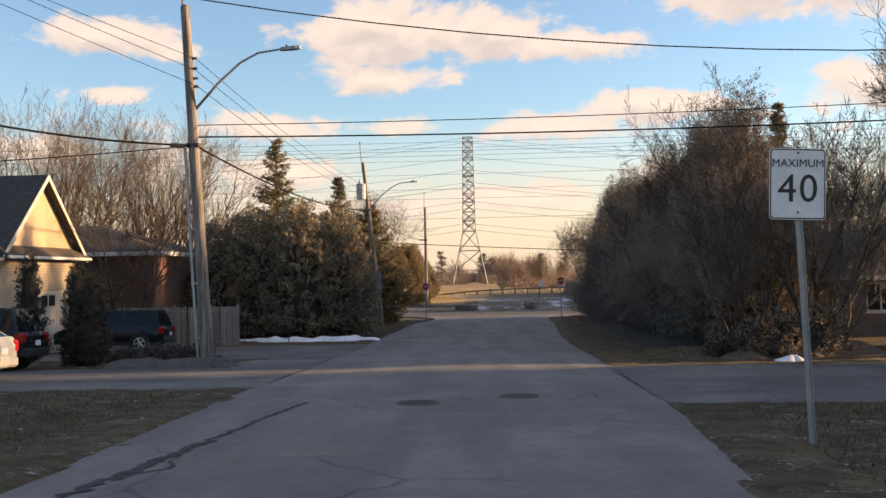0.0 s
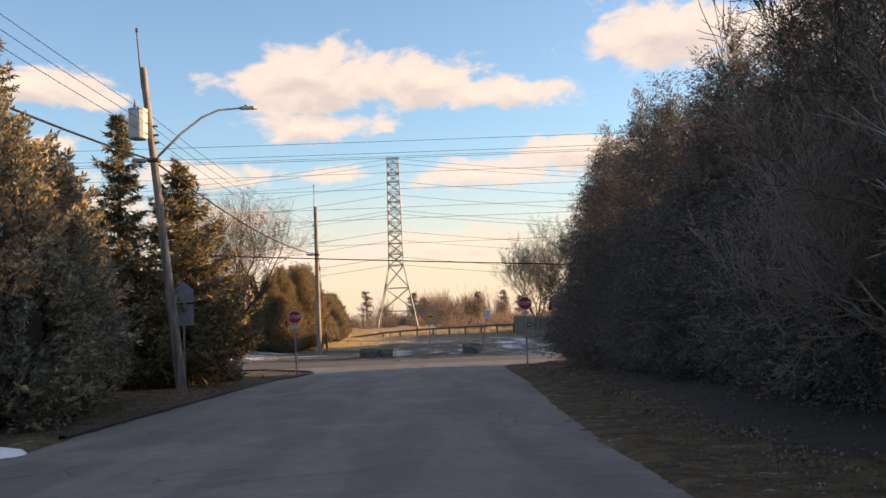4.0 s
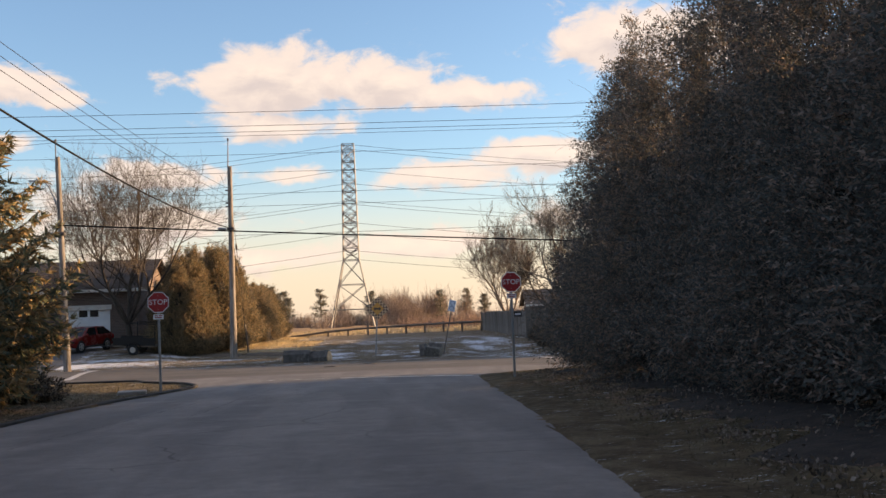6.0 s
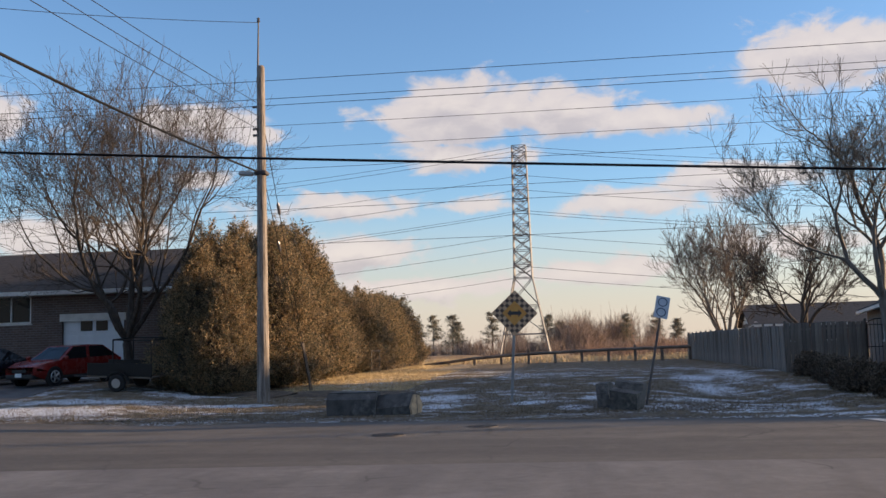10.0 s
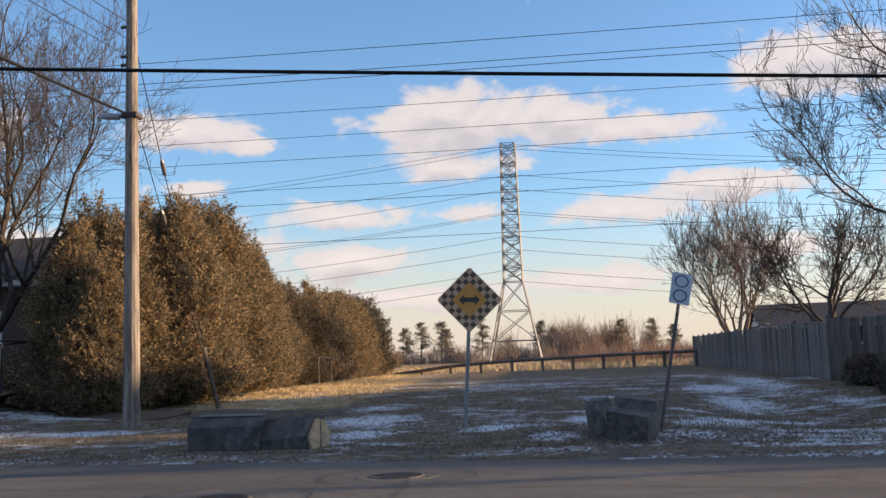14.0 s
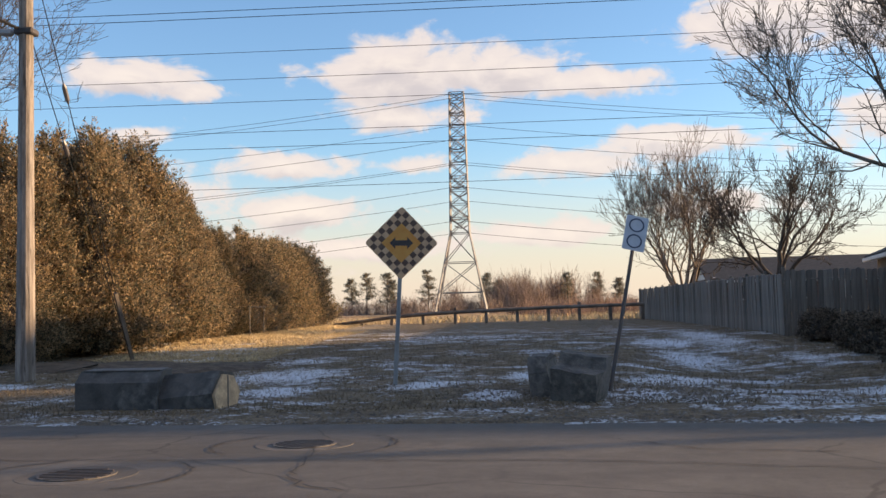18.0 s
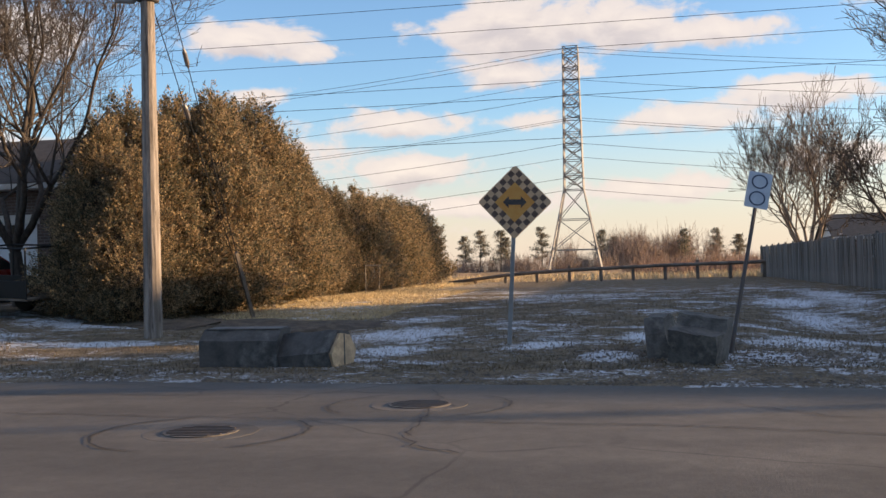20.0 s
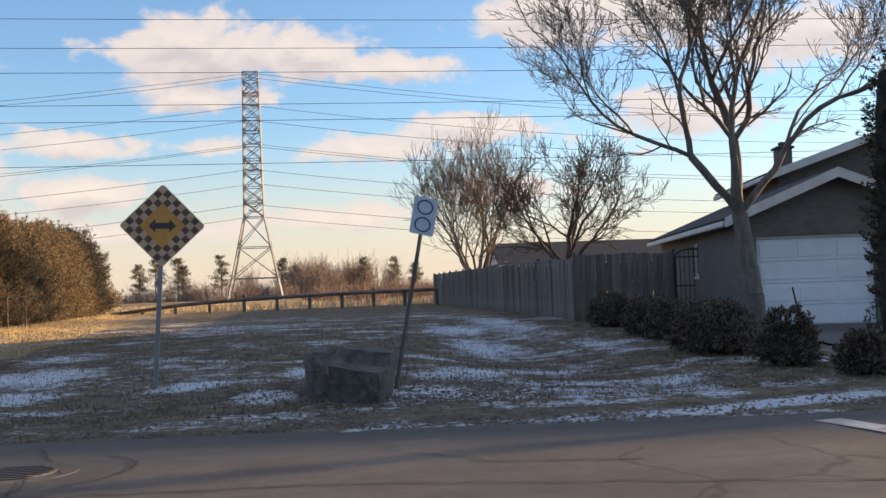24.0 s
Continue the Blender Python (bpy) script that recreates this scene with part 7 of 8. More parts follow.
def car(m, kind, mat, label):
    """A parked car facing +x of its own frame, on its four wheels."""
    length, hw, sill, belt, roof, top, base, crown = KINDS[kind]
    t = thing("car", m, label, "car")
    b = Build()
    xs = sorted({p[0] for p in top} | {-1.75, -1.35, -0.95, 0.0, 1.0, 1.35, 1.7})
    rings = []
    for x in xs:
        z = float(np.interp(x, [p[0] for p in top], [p[1] for p in top]))
        e = min(1.0, (length / 2 - abs(x)) / 0.5)
        w = hw * (0.80 + 0.20 * math.sqrt(max(e, 0)))
        lo = sill + 0.16 * (1 - max(e, 0))
        ring = [(0.86 * w, lo), (0.97 * w, lo + 0.1), (w, lo + 0.3), (0.985 * w, z - 0.14), (0.93 * w, z - 0.02), (0.8 * w, z + 0.015)]
        pts = [(x, -y, zz) for y, zz in ring] + [(x, y, zz) for y, zz in ring[::-1]]
        rings.append(pts)
    n = len(rings[0])
    for r in rings:
        b.v += r
    for i in range(len(rings) - 1):
        for k in range(n):
            a, c = i * n + k, i * n + (k + 1) % n
            b.f.append((a, c, c + n, a + n))
    b.f += [tuple(range(n)), tuple(range((len(rings) - 1) * n, len(rings) * n))]
    body = part("body", b, mat, t, smooth=True)
    body.data.set_sharp_from_angle(angle=radians(38))
    zb0 = float(np.interp(base[0], [p[0] for p in top], [p[1] for p in top])) - 0.03
    zb1 = float(np.interp(base[1], [p[0] for p in top], [p[1] for p in top])) - 0.03
    yb, yt = hw * 0.92, hw * 0.70
    A, B, C, D = (base[0], zb0), (base[1], zb1), (crown[1], roof - 0.04), (crown[0], roof - 0.04)
    cab = Build()
    for s in (-1, 1):
        cab.v += [(A[0], s * yb, A[1]), (B[0], s * yb, B[1]), (C[0], s * yt, C[1]), (D[0], s * yt, D[1])]
    mx = (C[0] + D[0]) / 2
    cab.v += [(mx, -yt * 0.92, roof), (mx, yt * 0.92, roof)]
    cab.f = [(0, 1, 2, 3), (4, 5, 6, 7), (1, 5, 6, 2), (0, 4, 7, 3), (3, 2, 8), (7, 6, 9), (3, 7, 9, 8), (2, 6, 9, 8)]
    part("cabin", cab, mat, body)

    def pane(pts, name, off):
        mid = sum((Vector(p) for p in pts), Vector()) / len(pts)
        q = [tuple(mid + (Vector(p) - mid) * 0.86 + Vector(off)) for p in pts]
        part(name, Build().poly(q), M_CARGLASS, body)
    v = [Vector(p) for p in cab.v]
    pane([v[0], v[4], v[7], v[3]], "windscreen", (0.012, 0, 0.012))
    pane([v[1], v[5], v[6], v[2]], "rear_window", (-0.012, 0, 0.012))
    for s, k in ((-1, 0), (1, 4)):
        f = 0.46
        lo, hi = v[k].lerp(v[k + 1], f), v[k + 3].lerp(v[k + 2], f)
        pane([v[k], lo, hi, v[k + 3]], "side_window", (0, s * 0.012, 0.004))
        pane([lo, v[k + 1], v[k + 2], hi], "side_window", (0, s * 0.012, 0.004))
        part("mirror", Build().box((base[0] - 0.22, s * (hw + 0.08) - 0.09, belt - 0.02), (base[0] - 0.08, s * (hw + 0.08) + 0.09, belt + 0.13), 0.04), mat, body)
        part("sill_strip", Build().box((-1.0, s * hw * 0.96 - 0.03, sill - 0.02), (1.05, s * hw * 0.96 + 0.03, sill + 0.1), 0.02), M_PLASTIC, body)
        part("headlamp", Build().box((length / 2 - 0.28, s * hw * 0.62 - 0.17, top[-2][1] - 0.2), (length / 2 - 0.03, s * hw * 0.62 + 0.17, top[-2][1] - 0.04), 0.05), M_HEADLAMP, body, "clear headlamp")
        part("tail_lamp", Build().box((-length / 2 - 0.005, s * hw * 0.78 - 0.12, belt - 0.32), (-length / 2 + 0.25, s * hw * 0.78 + 0.12, belt - 0.04), 0.04), M_TAILLAMP, body, "red tail lamp")
        for x in (-length * 0.295, length * 0.305):
            r = 0.33 if kind in ("sedan", "hatch") else 0.36
            part("arch", Build().tube([(x, s * (hw * 0.9), r), (x, s * (hw * 1.004), r)], r * 1.17, 20), M_PLASTIC, body)
            wheel = part("tyre", Build().tube([(x, s * hw * d, r) for d in (0.78, 0.81, 0.985, 1.012)], [r * 0.9, r, r, r * 0.93], 24), M_TYRE, body)
            rim = part("rim", Build().tube([(x, s * hw * d, r) for d in (1.0, 1.018)], [r * 0.66, r * 0.64], 20), M_PLASTIC, wheel)
            for a in np.linspace(0, 2 * math.pi, 6)[:-1]:
                part("spoke", Build().tube([(x, s * hw * 1.025, r), (x + r * 0.62 * math.cos(a), s * hw * 1.02, r + r * 0.62 * math.sin(a))], [0.05, 0.035], 5), M_RIM, wheel)
            part("rim_lip", Build().tube([(x + r * 0.64 * math.cos(a), s * hw * 1.018, r + r * 0.64 * math.sin(a)) for a in np.linspace(0, 2 * math.pi, 19)], 0.02, 5), M_RIM, wheel)
    part("front_bumper", Build().box((length / 2 - 0.2, -hw * 0.78, sill + 0.02), (length / 2 + 0.03, hw * 0.78, sill + 0.22), 0.05), M_PLASTIC, body)
    part("grille", Build().box((length / 2 - 0.12, -hw * 0.4, sill + 0.26), (length / 2 + 0.012, hw * 0.4, sill + 0.38), 0.02), M_PLASTIC, body)
    part("rear_bumper", Build().box((-length / 2 - 0.05, -hw * 0.82, sill + 0.04), (-length / 2 + 0.2, hw * 0.82, sill + 0.28), 0.05), M_PLASTIC if kind == "suv" else mat, body)
    for s, x in ((1, length / 2 + 0.034), (-1, -length / 2 - 0.054)):
        pl = part("plate", Build().box((x - 0.004, -0.16, sill + 0.1 + (0.25 if s < 0 else 0)), (x + 0.004, 0.16, sill + 0.24 + (0.25 if s < 0 else 0)), 0.003), M_PLATE, body, "pale blank number plate")
    return t


def parked(x, y, turn):
    """On the land, leaning with it."""
    u = Vector((math.cos(radians(turn)), math.sin(radians(turn)), 0))
    a, b = u * 1.35, Vector((-u.y, u.x, 0)) * 0.8
    z = [float(land(x + d.x, y + d.y)) for d in (a, -a, b, -b)]
    pitch, roll = -math.degrees(math.atan2(z[0] - z[1], 2.7)), math.degrees(math.atan2(z[2] - z[3], 1.6))
    return Matrix.Translation((x, y, sum(z) / 4 + 0.02)) @ pose(0, 0, 0, 0, 0, turn) @ pose(0, 0, 0, roll, pitch, 0)


car(parked(-12.2, 37.4, 180), "suv", paint("midnight_blue_paint", (0.006, 0.008, 0.015)), "dark blue sport utility car parked facing the garage")
car(parked(-10.3, 19.7, 180), "hatch", paint("silver_paint", (0.42, 0.42, 0.40)), "silver hatchback parked on the driveway apron")
car(parked(-11.8, 24.6, 180), "suv", paint("black_paint", (0.014, 0.015, 0.017)), "black boxy utility car parked beside clipped cedars")
car(parked(-16.6, 106.0, -112), "sedan", paint("navy_paint", (0.006, 0.008, 0.015)), "dark navy sedan parked on the bungalow driveway")
car(parked(-13.2, 106.6, -108), "hatch", paint("red_paint", (0.20, 0.02, 0.016)), "red hatchback parked before the white garage door")


def trailer(m):
    t = thing("utility_trailer", m, "black steel utility trailer with an upright frame", "trailer")
    part("bed", Build().box((-1.2, -0.7, 0.45), (1.2, 0.7, 0.52), 0.01), M_RAILWOOD, t)
    for s in (-1, 1):
        part("side_panel", Build().box((-1.2, s * 0.7 - 0.02, 0.52), (1.2, s * 0.7 + 0.02, 0.95), 0.01), M_METALBLACK, t)
        w = part("tyre", Build().tube([(0, s * d, 0.3) for d in (0.74, 0.78, 0.9, 0.93)], [0.27, 0.3, 0.3, 0.28], 20), M_TYRE, t)
        part("rim", Build().tube([(0, s * 0.925, 0.3), (0, s * 0.94, 0.3)], 0.16, 14), M_RIM, w)
        part("mudguard", Build().tube([(0.42 * math.cos(a), s * 0.83, 0.3 + 0.38 * math.sin(a)) for a in np.linspace(0.2, math.pi - 0.2, 7)], 0.05, 5), M_METALBLACK, t)
        for x in (-0.25, 1.17):
            part("upright", Build().tube([(x, s * 0.7, 0.5), (x, s * 0.7, 1.75)], 0.025, 5), M_METALBLACK, t)
        part("top_rail", Build().tube([(-0.25, s * 0.7, 1.75), (1.17, s * 0.7, 1.75)], 0.025, 5), M_METALBLACK, t)
    for x in (-0.25, 1.17):
        part("end_rail", Build().tube([(x, -0.7, 1.75), (x, 0.7, 1.75)], 0.025, 5), M_METALBLACK, t)
    part("drawbar", Build().tube([(-1.2, 0, 0.42), (-2.1, 0, 0.4)], 0.04, 5), M_METALBLACK, t)
    part("tarpaulin", Build().box((0.2, -0.5, 0.52), (0.75, 0.1, 0.74), 0.1), M_TRANSF, t, "pale folded tarpaulin")


trailer(parked(-9.1, 103.3, -4))

# ---- shrubs and garden ----
M_SHRUB = leaf_material("brown_shrub_leaf", (0.034, 0.028, 0.023), (0.10, 0.078, 0.058), (0.26, 0.21, 0.16), 0.28)
M_CLIPPED = leaf_material("clipped_cedar_leaf", (0.028, 0.034, 0.028), (0.08, 0.082, 0.06), (0.13, 0.095, 0.06), 0.2, 0.1)
CLIPPED = "dense dark clipped columnar cedar beside the driveway"
for k, (x, y, h, r) in enumerate(((-8.8, 26.6, 2.7, 0.38), (-9.4, 27.0, 3.0, 0.32), (-11.9, 29.2, 3.4, 0.38), (-13.6, 27.6, 4.2, 0.5))):
    cedar(on_land(x, y), 80 + k, h, r, 9000, M_CLIPPED, CLIPPED, "clipped cedars", 0.06, plume=1.0, power=0.6, lumps=0.05, core_fill=0.86, inner=0.9, tri=True)
BUSH = "round brown leafless-looking garden bush dusted with snow"
for k, (x, y, h, r) in enumerate(((14.6, 106.8, 0.7, 0.42), (14.35, 105.6, 0.72, 0.44), (14.4, 103.6, 0.68, 0.4), (14.2, 102.5, 0.74, 0.44), (14.1, 101.3, 0.7, 0.42), (13.85, 98.9, 0.78, 0.5), (13.8, 98.0, 0.8, 0.5), (13.85, 95.75, 0.82, 0.33), (14.35, 94.5, 0.55, 0.3))):
    cedar(on_land(x, y), 90 + k, h, r, 15000, M_SHRUB, BUSH, "garden bushes", 0.038, name="garden_bush", power=0.33, lumps=0.06, tri=True, core_fill=0.85)
cedar(on_land(15.62, 95.6), 99, 4.6, 0.3, 14000, M_CLIPPED, "tall narrow dark columnar evergreen by the driveway", "", 0.05, plume=1.0, power=0.25, lumps=0.1, core_fill=0.86, inner=0.95, tri=True)
for k, (x, y, h, r) in enumerate(((-8.6, 28.9, 0.3, 0.55), (-7.4, 28.8, 0.42, 0.7), (-6.3, 28.4, 0.4, 0.55), (10.9, 26.6, 1.0, 1.0), (12.1, 27.4, 1.2, 1.1), (9.9, 27.4, 0.45, 0.55), (-5.6, 71.5, 0.7, 0.9), (-4.6, 72.5, 0.6, 0.8), (-6.8, 73, 0.8, 0.9))):
    cedar(on_land(x, y), 110 + k, h, r, 6000, M_HEDGE if k < 3 else M_SHRUB, "low spreading evergreen shrub on the verge", "low shrubs", 0.075, name="shrub", power=0.35, lumps=0.2, tri=True)

stake = thing("driveway_marker", pose(16.7, 100.6, float(land(16.7, 100.6)), 0, -12, 0), "thin dark driveway marker stick leaning in the lawn", "marker")
part("stick", Build().tube([(0, 0, -0.1), (0, 0, 1.0)], 0.016, 6), M_METALBLACK, stake)

M_PLAINBACK = material("plain_aluminium", (0.20, 0.215, 0.245), 0.6, 0.2, second=(0.155, 0.17, 0.19), scale=4)
t = thing("school_sign", pose(-4.6, 66.0, float(land(-4.6, 66)) + 0.25, 0, 0, 8), "grey unpainted back of a tall road sign beside the spruce", "road sign")
sign_post(t, 3.6)
part("upper_plate", Build().prism([(-0.36, 2.85), (0.36, 2.85), (0.36, 3.3), (0.0, 3.62), (-0.36, 3.3)], -0.012, -0.006, "y"), M_PLAINBACK, t)
part("lower_plate", Build().prism([(-0.36, 2.02), (0.36, 2.02), (0.36, 2.78), (-0.36, 2.78)], -0.012, -0.006, "y"), M_PLAINBACK, t)


def lumps(name, pts, label, category, mat, width, height, seed):
    """An irregular low heap along a line on the ground."""
    b = Build()
    cols = 9
    for i, (x, y) in enumerate(pts):
        a, c = pts[max(i - 1, 0)], pts[min(i + 1, len(pts) - 1)]
        d = Vector((c[0] - a[0], c[1] - a[1], 0)).normalized()
        nrm = Vector((-d.y, d.x, 0))
        end = min(1.0, min(i, len(pts) - 1 - i) / 2.0)
        for k in range(cols):
            u = (k / (cols - 1) - 0.5) * 2
            wob = noise.noise(Vector((x * 0.9, y * 0.9, seed)))
            p = Vector((x, y, 0)) + nrm * u * width * (0.75 + 0.5 * wob) * (0.4 + 0.6 * end)
            hgt = height * max(0.0, 1 - u * u) * end * (0.7 + 0.8 * noise.noise(Vector((p.x * 1.7, p.y * 1.7, seed + 3))) + 0.3)
            b.v.append((p.x, p.y, float(land(p.x, p.y)) + hgt - 0.03))
    for i in range(len(pts) - 1):
        for k in range(cols - 1):
            a = i * cols + k
            b.f.append((a, a + 1, a + 1 + cols, a + cols))
    return tagged(part(name, b, mat, smooth=True), label, category)


lumps("snow_bank", line((-8.3, 45.3), (-2.2, 45.5), 34, 0.06), "low flat melting bank of old snow before the cedars", "snow bank", M_SNOW, 0.72, 0.21, 1)
lumps("snow_bank", line((-9.4, 46.3), (-7.6, 46.0), 12, 0.08), "low melting bank of old snow before the cedars", "snow bank", M_SNOW, 0.4, 0.16, 2)
lumps("snow_patch", line((10.6, 25.3), (11.6, 25.4), 7, 0.08), "small patch of old snow at the shrub bed", "snow patch", M_SNOW, 0.35, 0.2, 3)
lumps("snow_patch", line((-9.6, 25.9), (-8.2, 25.3), 6, 0.08), "small patch of old snow at the clipped cedars", "snow patch", M_SNOW, 0.22, 0.06, 4)
lumps("snow_patch", line((13.9, 96.3), (14.6, 95.8), 6, 0.06), "small patch of old snow between garden bushes", "snow patch", M_SNOW, 0.3, 0.1, 5)
M_GRAVEL = material("gravel", (0.10, 0.096, 0.092), 0.95, second=(0.06, 0.058, 0.056), scale=9, grain=0.5, grain_scale=35, bump=0.03)
lumps("gravel_heap", line((-7.9, 24.9), (-4.2, 26.2), 14, 0.1), "low heap of dark gravel round the pole", "gravel", M_GRAVEL, 1.1, 0.28, 7)["kind"] = "stuff"
# soil and litter made near black: the row's shade goes into the colour
lumps("soil_strip", [(x + float(np.interp(x_y, [33, 48, 58, 63, 70, 79.5], [-0.6, -0.55, 0.0, 0.3, 0.75, 0.5])), x_y) for x, x_y in line((10.7, 33.0), (11.1, 79.5), 60, 0.15)], "bare soil and leaf litter, darkened for shade, under the evergreen row", "soil", material("shaded_litter", (0.020, 0.017, 0.015), 0.95, second=(0.045, 0.035, 0.028), scale=5, grain=0.4, grain_scale=30, bump=0.03), 2.5, 0.12, 9)["kind"] = "structure"


def litter(count, seed):
    """Pale dead leaves and chips, thickest along the outer lip of the soil strip."""
    g = np.random.default_rng(seed)
    y = g.uniform(34, 79, count)
    lip = np.interp(y, [34, 48, 54, 58, 62, 66, 70, 79], [8.2, 8.2, 8.5, 8.9, 9.15, 9.4, 9.9, 9.9]) + 0.1 * np.sin(y * 0.9) + 0.06 * np.sin(y * 2.7)
    x = lip + np.where(g.uniform(0, 1, count) < 0.55, g.normal(0.05, 0.16, count), g.uniform(0.0, 2.4, count))
    keep = np.sin(y * 1.9 + 1.3 * np.sin(x * 2.1)) + g.normal(0, 0.7, count) > 0.1
    x, y = x[keep], y[keep]
    z = np.array([float(land(a, c)) for a, c in zip(x, y)]) + 0.05 + 0.08 * np.clip(1 - np.abs(x - 11.2) / 1.8, 0, 1)
    v, f = leaf_quads(g, np.stack([x, y, z], 1), np.tile([0.0, 0.0, 0.25], (len(x), 1)), 0.05, 0.022, up=0.05, jitter=1.0)
    mat = material("dead_leaf", (0.19, 0.155, 0.125), 0.9, second=(0.08, 0.062, 0.05), scale=6, island=0.5)
    tagged(part("leaf_litter", quads_mesh("leaf_litter", v, f), mat), "pale dead leaves along the lip of the soil strip", "leaf litter", kind="stuff")


litter(9000, 31)
for k, (x, y, h) in enumerate(((10.55, 52.5, 2.2), (10.6, 60.4, 2.6), (10.65, 66.0, 2.2))):
    bare_tree(on_land(x, y, 70 * k), 90 + k, h, 0.022, "thin pale dead sapling against the evergreen row", 3, 0.9, bark=M_PALEBARK, twig=M_TWIGWARM, stems=2, wiggle=0.2, kids=(0, 3, 2, 1, 1))
lumps("soil_patch", line((-6.6, 104.2), (1.2, 101.0), 26, 0.2), "bare brown earth between the cedars and the pole", "soil", material("brown_earth", (0.06, 0.045, 0.034), 0.95, second=(0.125, 0.095, 0.066), scale=3.5, grain=0.45, grain_scale=28, bump=0.03), 2.1, 0.12, 12)
lumps("shrub_bed", line((9.4, 26.3), (14.5, 27.7), 14, 0.1), "raised bed of dark soil and leaf litter", "soil", material("leaf_litter", (0.085, 0.062, 0.045), 0.95, second=(0.14, 0.10, 0.07), scale=7, grain=0.4, grain_scale=30, bump=0.03), 1.5, 0.3, 8)


# ---- loose ground cover ----
def blades(name, xs, ys, height, width, mat, label, seed, keep=None):
    """Upright dry grass blades, joined."""
    g = np.random.default_rng(seed)
    if keep is not None:
        ok = keep(xs, ys)
        xs, ys = xs[ok], ys[ok]
    ok = ~paved(xs, ys, -0.05)
    xs, ys = xs[ok], ys[ok]
    n = len(xs)
    z = land(xs, ys) + ripple(xs, ys, 0.012) - 0.01
    p = np.stack([xs, ys, z], 1)
    a = g.uniform(0, 6.28, n)
    s = np.stack([np.cos(a), np.sin(a), 0 * a], 1) * width
    lean = np.stack([g.normal(0, 0.5, n), g.normal(0, 0.5, n), np.ones(n)], 1)
    h = height * g.uniform(0.4, 1.4, (n, 1))
    v = np.stack([p - s, p + s, p + lean * h * 0.6 + s * 0.6, p + lean * h - 0.2 * s], 1).reshape(-1, 3)
    ob = part(name, quads_mesh(name, v, np.arange(4 * n).reshape(-1, 4)), mat)
    return tagged(ob, label, "grass", kind="stuff")


g = np.random.default_rng(77)
M_BLADE = material("dry_blade", (0.15, 0.11, 0.062), 0.9, second=(0.10, 0.075, 0.042), scale=0.8, island=0.35)
# darker blades to match the darkened verge turf
M_BLADEDARK = material("dark_blade", (0.085, 0.072, 0.04), 0.9, second=(0.055, 0.046, 0.028), scale=0.8, island=0.35)
# blade gold brightened so the strip by the cedars reads as sunlit
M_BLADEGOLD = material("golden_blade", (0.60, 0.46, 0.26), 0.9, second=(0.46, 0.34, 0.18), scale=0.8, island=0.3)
blades("grass", g.uniform(-10, 15, 52000), 94 + 20 * g.uniform(0, 1, 52000) ** 1.5, 0.05, 0.007, M_BLADE, "short dry brown winter grass of the field", 1)
blades("grass", g.uniform(5.0, 10.6, 26000), g.uniform(25, 80, 26000), 0.05, 0.007, M_BLADEDARK, "short dark verge grass beside the street", 2)
blades("grass", g.uniform(-7, -1.4, 16000), g.uniform(47, 83, 16000), 0.05, 0.007, M_BLADEDARK, "short dark verge grass beside the kerb", 3)
blades("grass", np.concatenate([g.uniform(-6, -1, 9000), g.uniform(5, 9, 7000)]), np.concatenate([g.uniform(-2, 16.5, 9000), g.uniform(-2, 12.8, 7000)]), 0.06, 0.008, M_BLADEDARK, "short dark lawn beside the driveways", 4)
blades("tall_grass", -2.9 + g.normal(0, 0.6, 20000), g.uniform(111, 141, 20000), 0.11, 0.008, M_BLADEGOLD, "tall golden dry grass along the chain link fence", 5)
blades("tall_grass", g.uniform(-4.2, 0.6, 22000), g.uniform(103.2, 122, 22000), 0.06, 0.008, M_BLADEGOLD, "short dry grass beside the field cedars, sunlit gold in its colour", 7)
blades("tall_grass", g.uniform(-60, 90, 26000), 139 + 40 * g.uniform(0, 1, 26000) ** 1.6, 0.3, 0.02, M_BLADEGOLD, "tall tawny meadow grass beyond the rail fence", 6)


def scatter(name, xs, ys, size, mat, label, seed, flat=0.6, category="stones"):
    """Small angular bits lying on the land, joined."""
    g2 = np.random.default_rng(seed)
    n = len(xs)
    z = land(xs, ys)
    base = np.array([(1, 0, 0), (-0.5, 0.87, 0), (-0.5, -0.87, 0), (0, 0, 1.0)])
    r = size * g2.uniform(0.4, 1.5, (n, 1, 1))
    a = g2.uniform(0, 6.28, n)
    rot = np.stack([np.stack([np.cos(a), -np.sin(a), 0 * a], 1), np.stack([np.sin(a), np.cos(a), 0 * a], 1), np.stack([0 * a, 0 * a, flat + 0 * a], 1)], 1)
    v = np.einsum("nij,kj->nki", rot, base) * r + g2.normal(0, 0.15, (n, 4, 3)) * r + np.stack([xs, ys, z], 1)[:, None]
    f = (np.arange(n)[:, None, None] * 4 + np.array([(0, 1, 3), (1, 2, 3), (2, 0, 3)])).reshape(-1, 3)
    return tagged(part(name, quads_mesh(name, v.reshape(-1, 3), f), mat), label, category, kind="stuff")


M_CLOD = material("clod", (0.12, 0.10, 0.08), 0.95, second=(0.20, 0.18, 0.155), scale=2, island=0.4)
M_LEAFLITTER = material("fallen_leaf", (0.19, 0.13, 0.085), 0.9, second=(0.12, 0.08, 0.055), scale=2, island=0.4)
xg = g.uniform(-9, 15, 5200)
scatter("gravel", xg, cross_far(xg) + np.abs(g.normal(0, 0.8, 5200)), 0.028, M_CLOD, "loose gravel and clods along the road edge", 1)
scatter("gravel", g.normal(8.0, 1.3, 1500), g.normal(95.3, 0.9, 1500), 0.035, M_CLOD, "loose gravel and clods round the concrete blocks", 2)
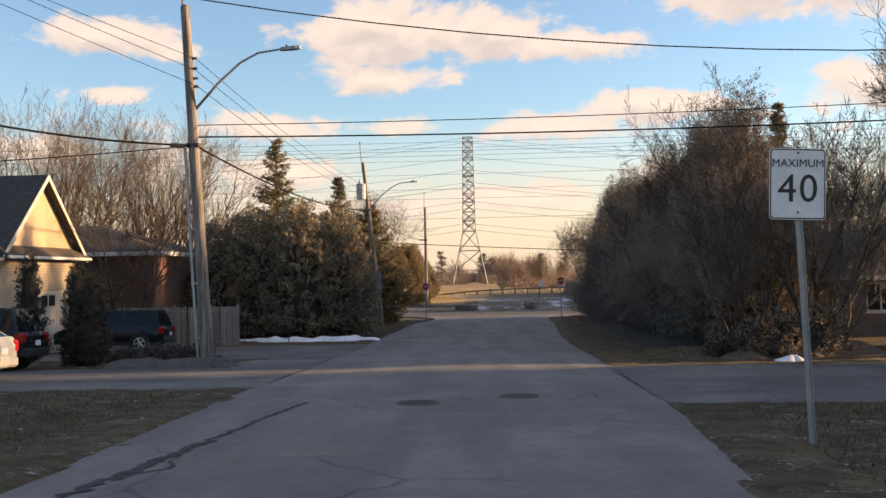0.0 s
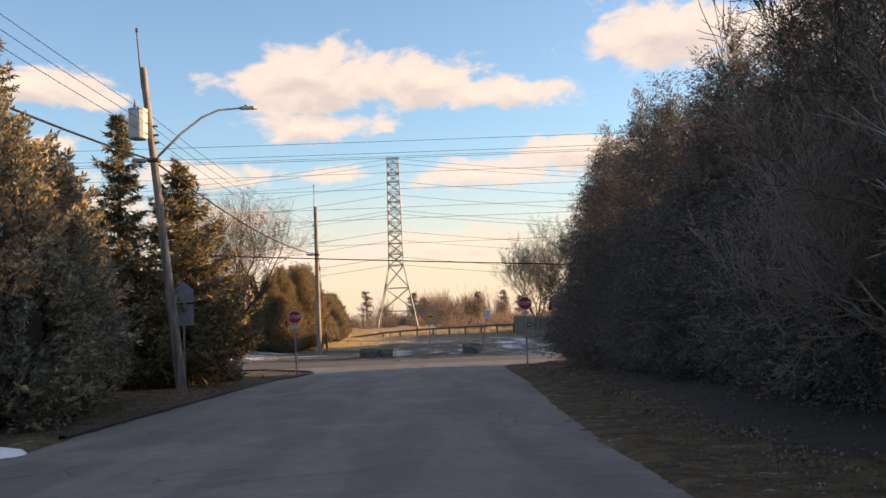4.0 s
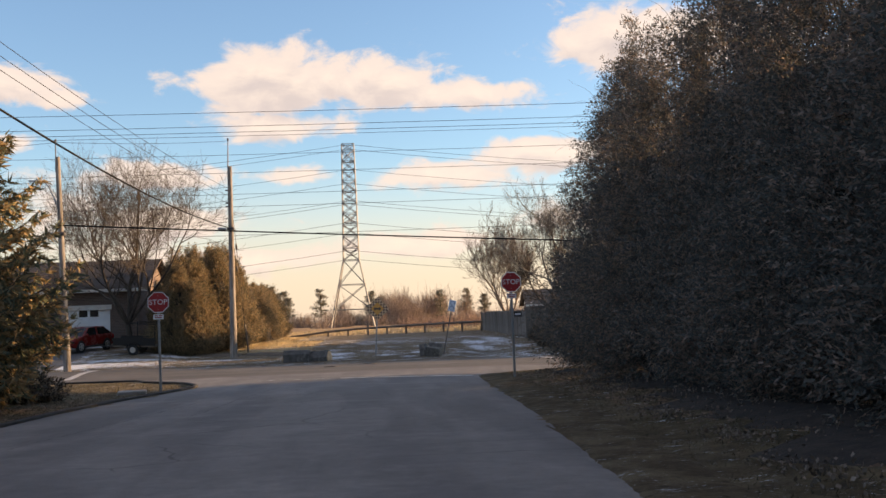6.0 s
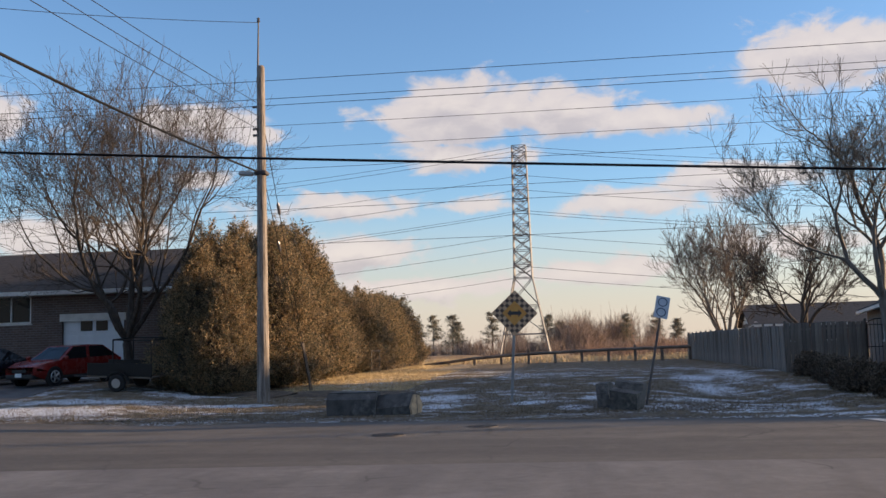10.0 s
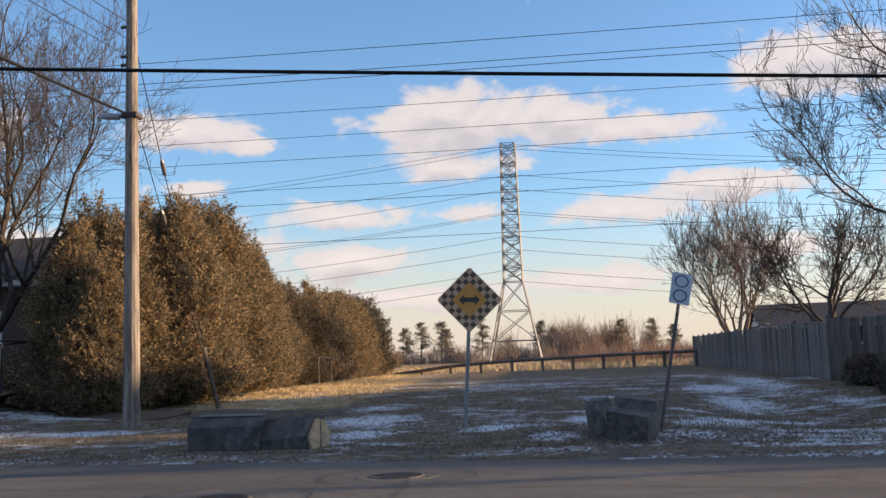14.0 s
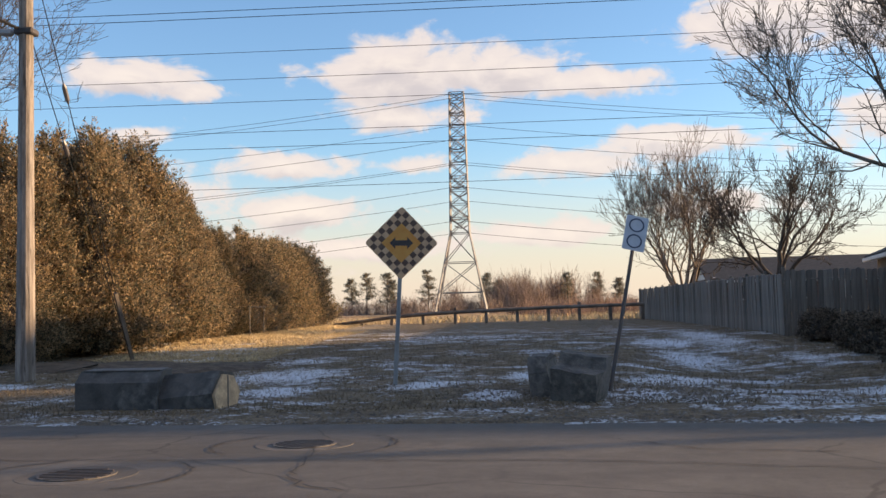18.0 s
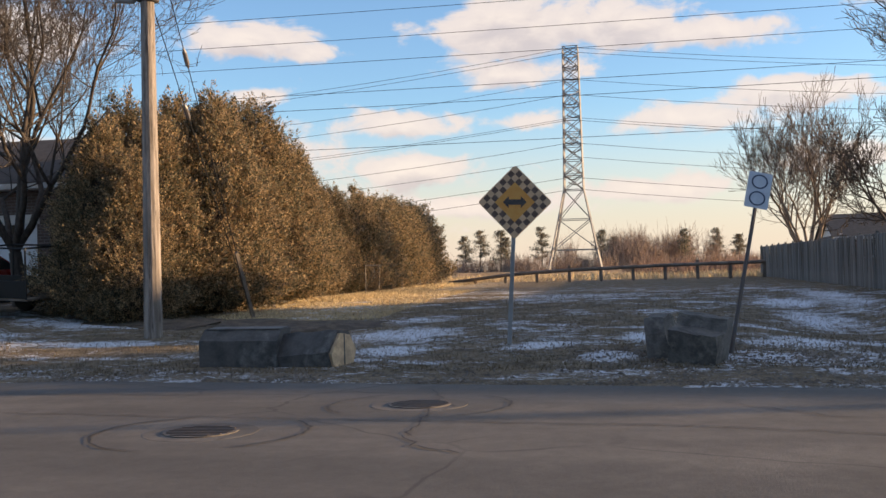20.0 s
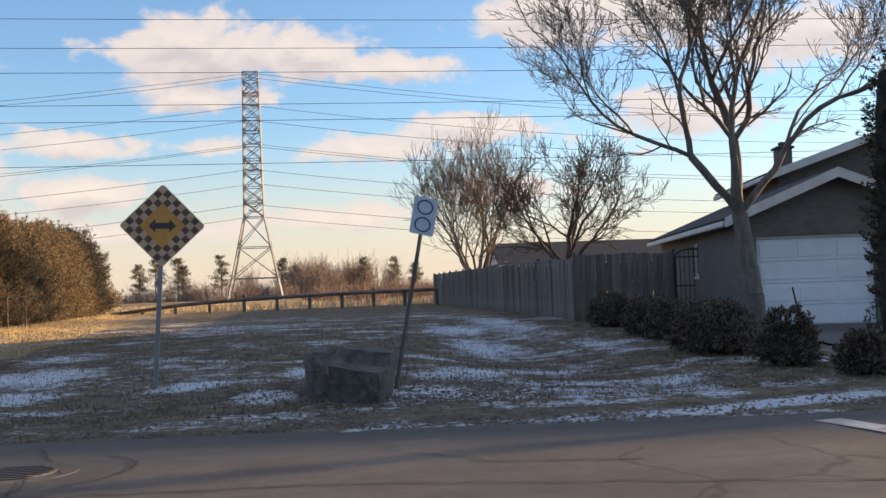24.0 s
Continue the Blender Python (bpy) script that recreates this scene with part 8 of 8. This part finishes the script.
scatter("fallen_leaves", g.normal(9.9, 0.55, 6000), g.uniform(28, 79, 6000), 0.05, M_LEAFLITTER, "brown fallen leaves under the evergreen row", 3, 0.25, "leaves")
scatter("fallen_leaves", g.uniform(-7, -2.8, 2500), g.uniform(60, 74, 2500), 0.045, M_LEAFLITTER, "brown fallen leaves and needles under the spruces", 4, 0.25, "leaves")

# ---- distance ----
def brush(name, spots, label, seed, mat, per=75):
    """Bare thickets: fans of twigs, joined."""
    g3 = np.random.default_rng(seed)
    rows = []
    for x, y, h, w in spots:
        z = float(land(x, y))
        a, tilt = g3.uniform(0, 6.28, per), np.abs(g3.normal(0, 0.5, per))
        d = np.stack([np.cos(a) * np.sin(tilt) * w / h, np.sin(a) * np.sin(tilt) * w / h, np.cos(tilt)], 1)
        p = np.stack([x + g3.normal(0, w * 0.3, per), y + g3.normal(0, w * 0.3, per), np.full(per, z)], 1)
        ln = h * g3.uniform(0.45, 1.05, (per, 1))
        q = p + d * ln * 0.6
        e = q + (d + g3.normal(0, 0.35, (per, 3))) * ln * 0.4
        e2 = q + (d + g3.normal(0, 0.45, (per, 3))) * ln * 0.38
        r = np.full((per, 1), 0.00013 * y + 0.008)
        for s0, s1, k in ((p, q, 1.0), (q, e, 0.7), (q, e2, 0.7)):
            rows.append(np.concatenate([s0, s1, r * k, r * k * 0.6], 1))
    return tagged(part(name, segments_mesh(name, np.concatenate(rows), 3), mat), label, "thicket", kind="stuff")


# thicket twigs lightened: distance haze put into the colour
M_BRUSH = material("thicket_twig", (0.27, 0.20, 0.16), 0.95, second=(0.20, 0.15, 0.125), scale=0.05, island=0.3)
M_BRUSHRED = material("red_thicket_twig", (0.29, 0.195, 0.145), 0.95, second=(0.22, 0.15, 0.12), scale=0.05, island=0.3)
spots = [(x, y, float(h), float(h * 1.1)) for x, y, h in zip(g.uniform(-130, 160, 190), g.uniform(235, 330, 190), g.uniform(1.5, 3.4, 190))]
brush("thicket", spots, "bare brown thicket across the far meadow", 1, M_BRUSH)
spots = [(float(x), float(y), float(h), 4.5) for x, y, h in zip(g.normal(14, 7, 26), g.uniform(285, 335, 26), g.uniform(5.5, 9.5, 26))]
brush("thicket", spots, "tall mound of bare brown trees on the far meadow", 2, M_BRUSH, 130)
spots = [(float(x), float(y), float(h), 2.6) for x, y, h in zip(g.uniform(8, 26, 22), g.uniform(160, 215, 22), g.uniform(1.0, 2.2, 22))]
brush("thicket", spots, "reddish bare bushes behind the rail fence", 3, M_BRUSHRED)
spots = [(float(x), float(y), float(h), 6.0) for x, y, h in zip(g.uniform(-420, 460, 260), g.uniform(480, 620, 260), g.uniform(4, 9, 260))]
brush("far_wood", spots, "low hazy line of bare woods on the horizon", 4, M_BRUSH, 34)


# needles paler than near conifers, with distance haze in the colour
M_FARPINE = leaf_material("far_pine_needle", (0.10, 0.11, 0.098), (0.20, 0.20, 0.17), (0.28, 0.23, 0.17), 0.25)


def pine(x, y, h, seed):
    rr = np.random.default_rng(seed)
    t = thing("pine_tree", on_land(x, y), "dark wind-shaped pine on the far meadow", "tree", "far pines")
    part("trunk", Build().tube([(0, 0, -0.2), (0.1, 0, h * 0.5), (0, 0, h)], [0.16, 0.12, 0.03], 6), M_BARK, t)
    ps, outs = [], []
    bare = rr.uniform(0.1, 0.35)
    for k in range(17):
        z = h * (bare + (1 - bare) * (k + rr.uniform(0, 1)) / 17)
        for _ in range(4):
            a, reach = rr.uniform(0, 6.28), h * 0.36 * (1.12 - z / h) ** 0.8 * rr.uniform(0.35, 1.3) + 0.2
            f = rr.uniform(0.1, 1.0, (40, 1))
            ps.append(np.array([reach * math.cos(a), reach * math.sin(a), 0.12 * reach]) * f + [0, 0, z] + rr.normal(0, 0.16, (40, 3)))
            outs.append(np.tile([math.cos(a), math.sin(a), 0.5], (40, 1)))
    v, f = leaf_quads(rr, np.concatenate(ps), np.concatenate(outs), 0.34, 0.07)
    part("crown", quads_mesh("crown", v, f), M_FARPINE, t)


for k, (x, y, h) in enumerate(((-27.5, 300, 8.0), (-23.6, 296, 9.0), (-20.0, 304, 9.5), (-18.5, 300, 7.5), (-9.6, 290, 9.0), (2.6, 300, 8.5), (5.4, 310, 7.0), (20.5, 300, 8.2), (33, 310, 7), (-44, 310, 8), (30, 330, 9))):
    pine(x, y, h, 200 + k)
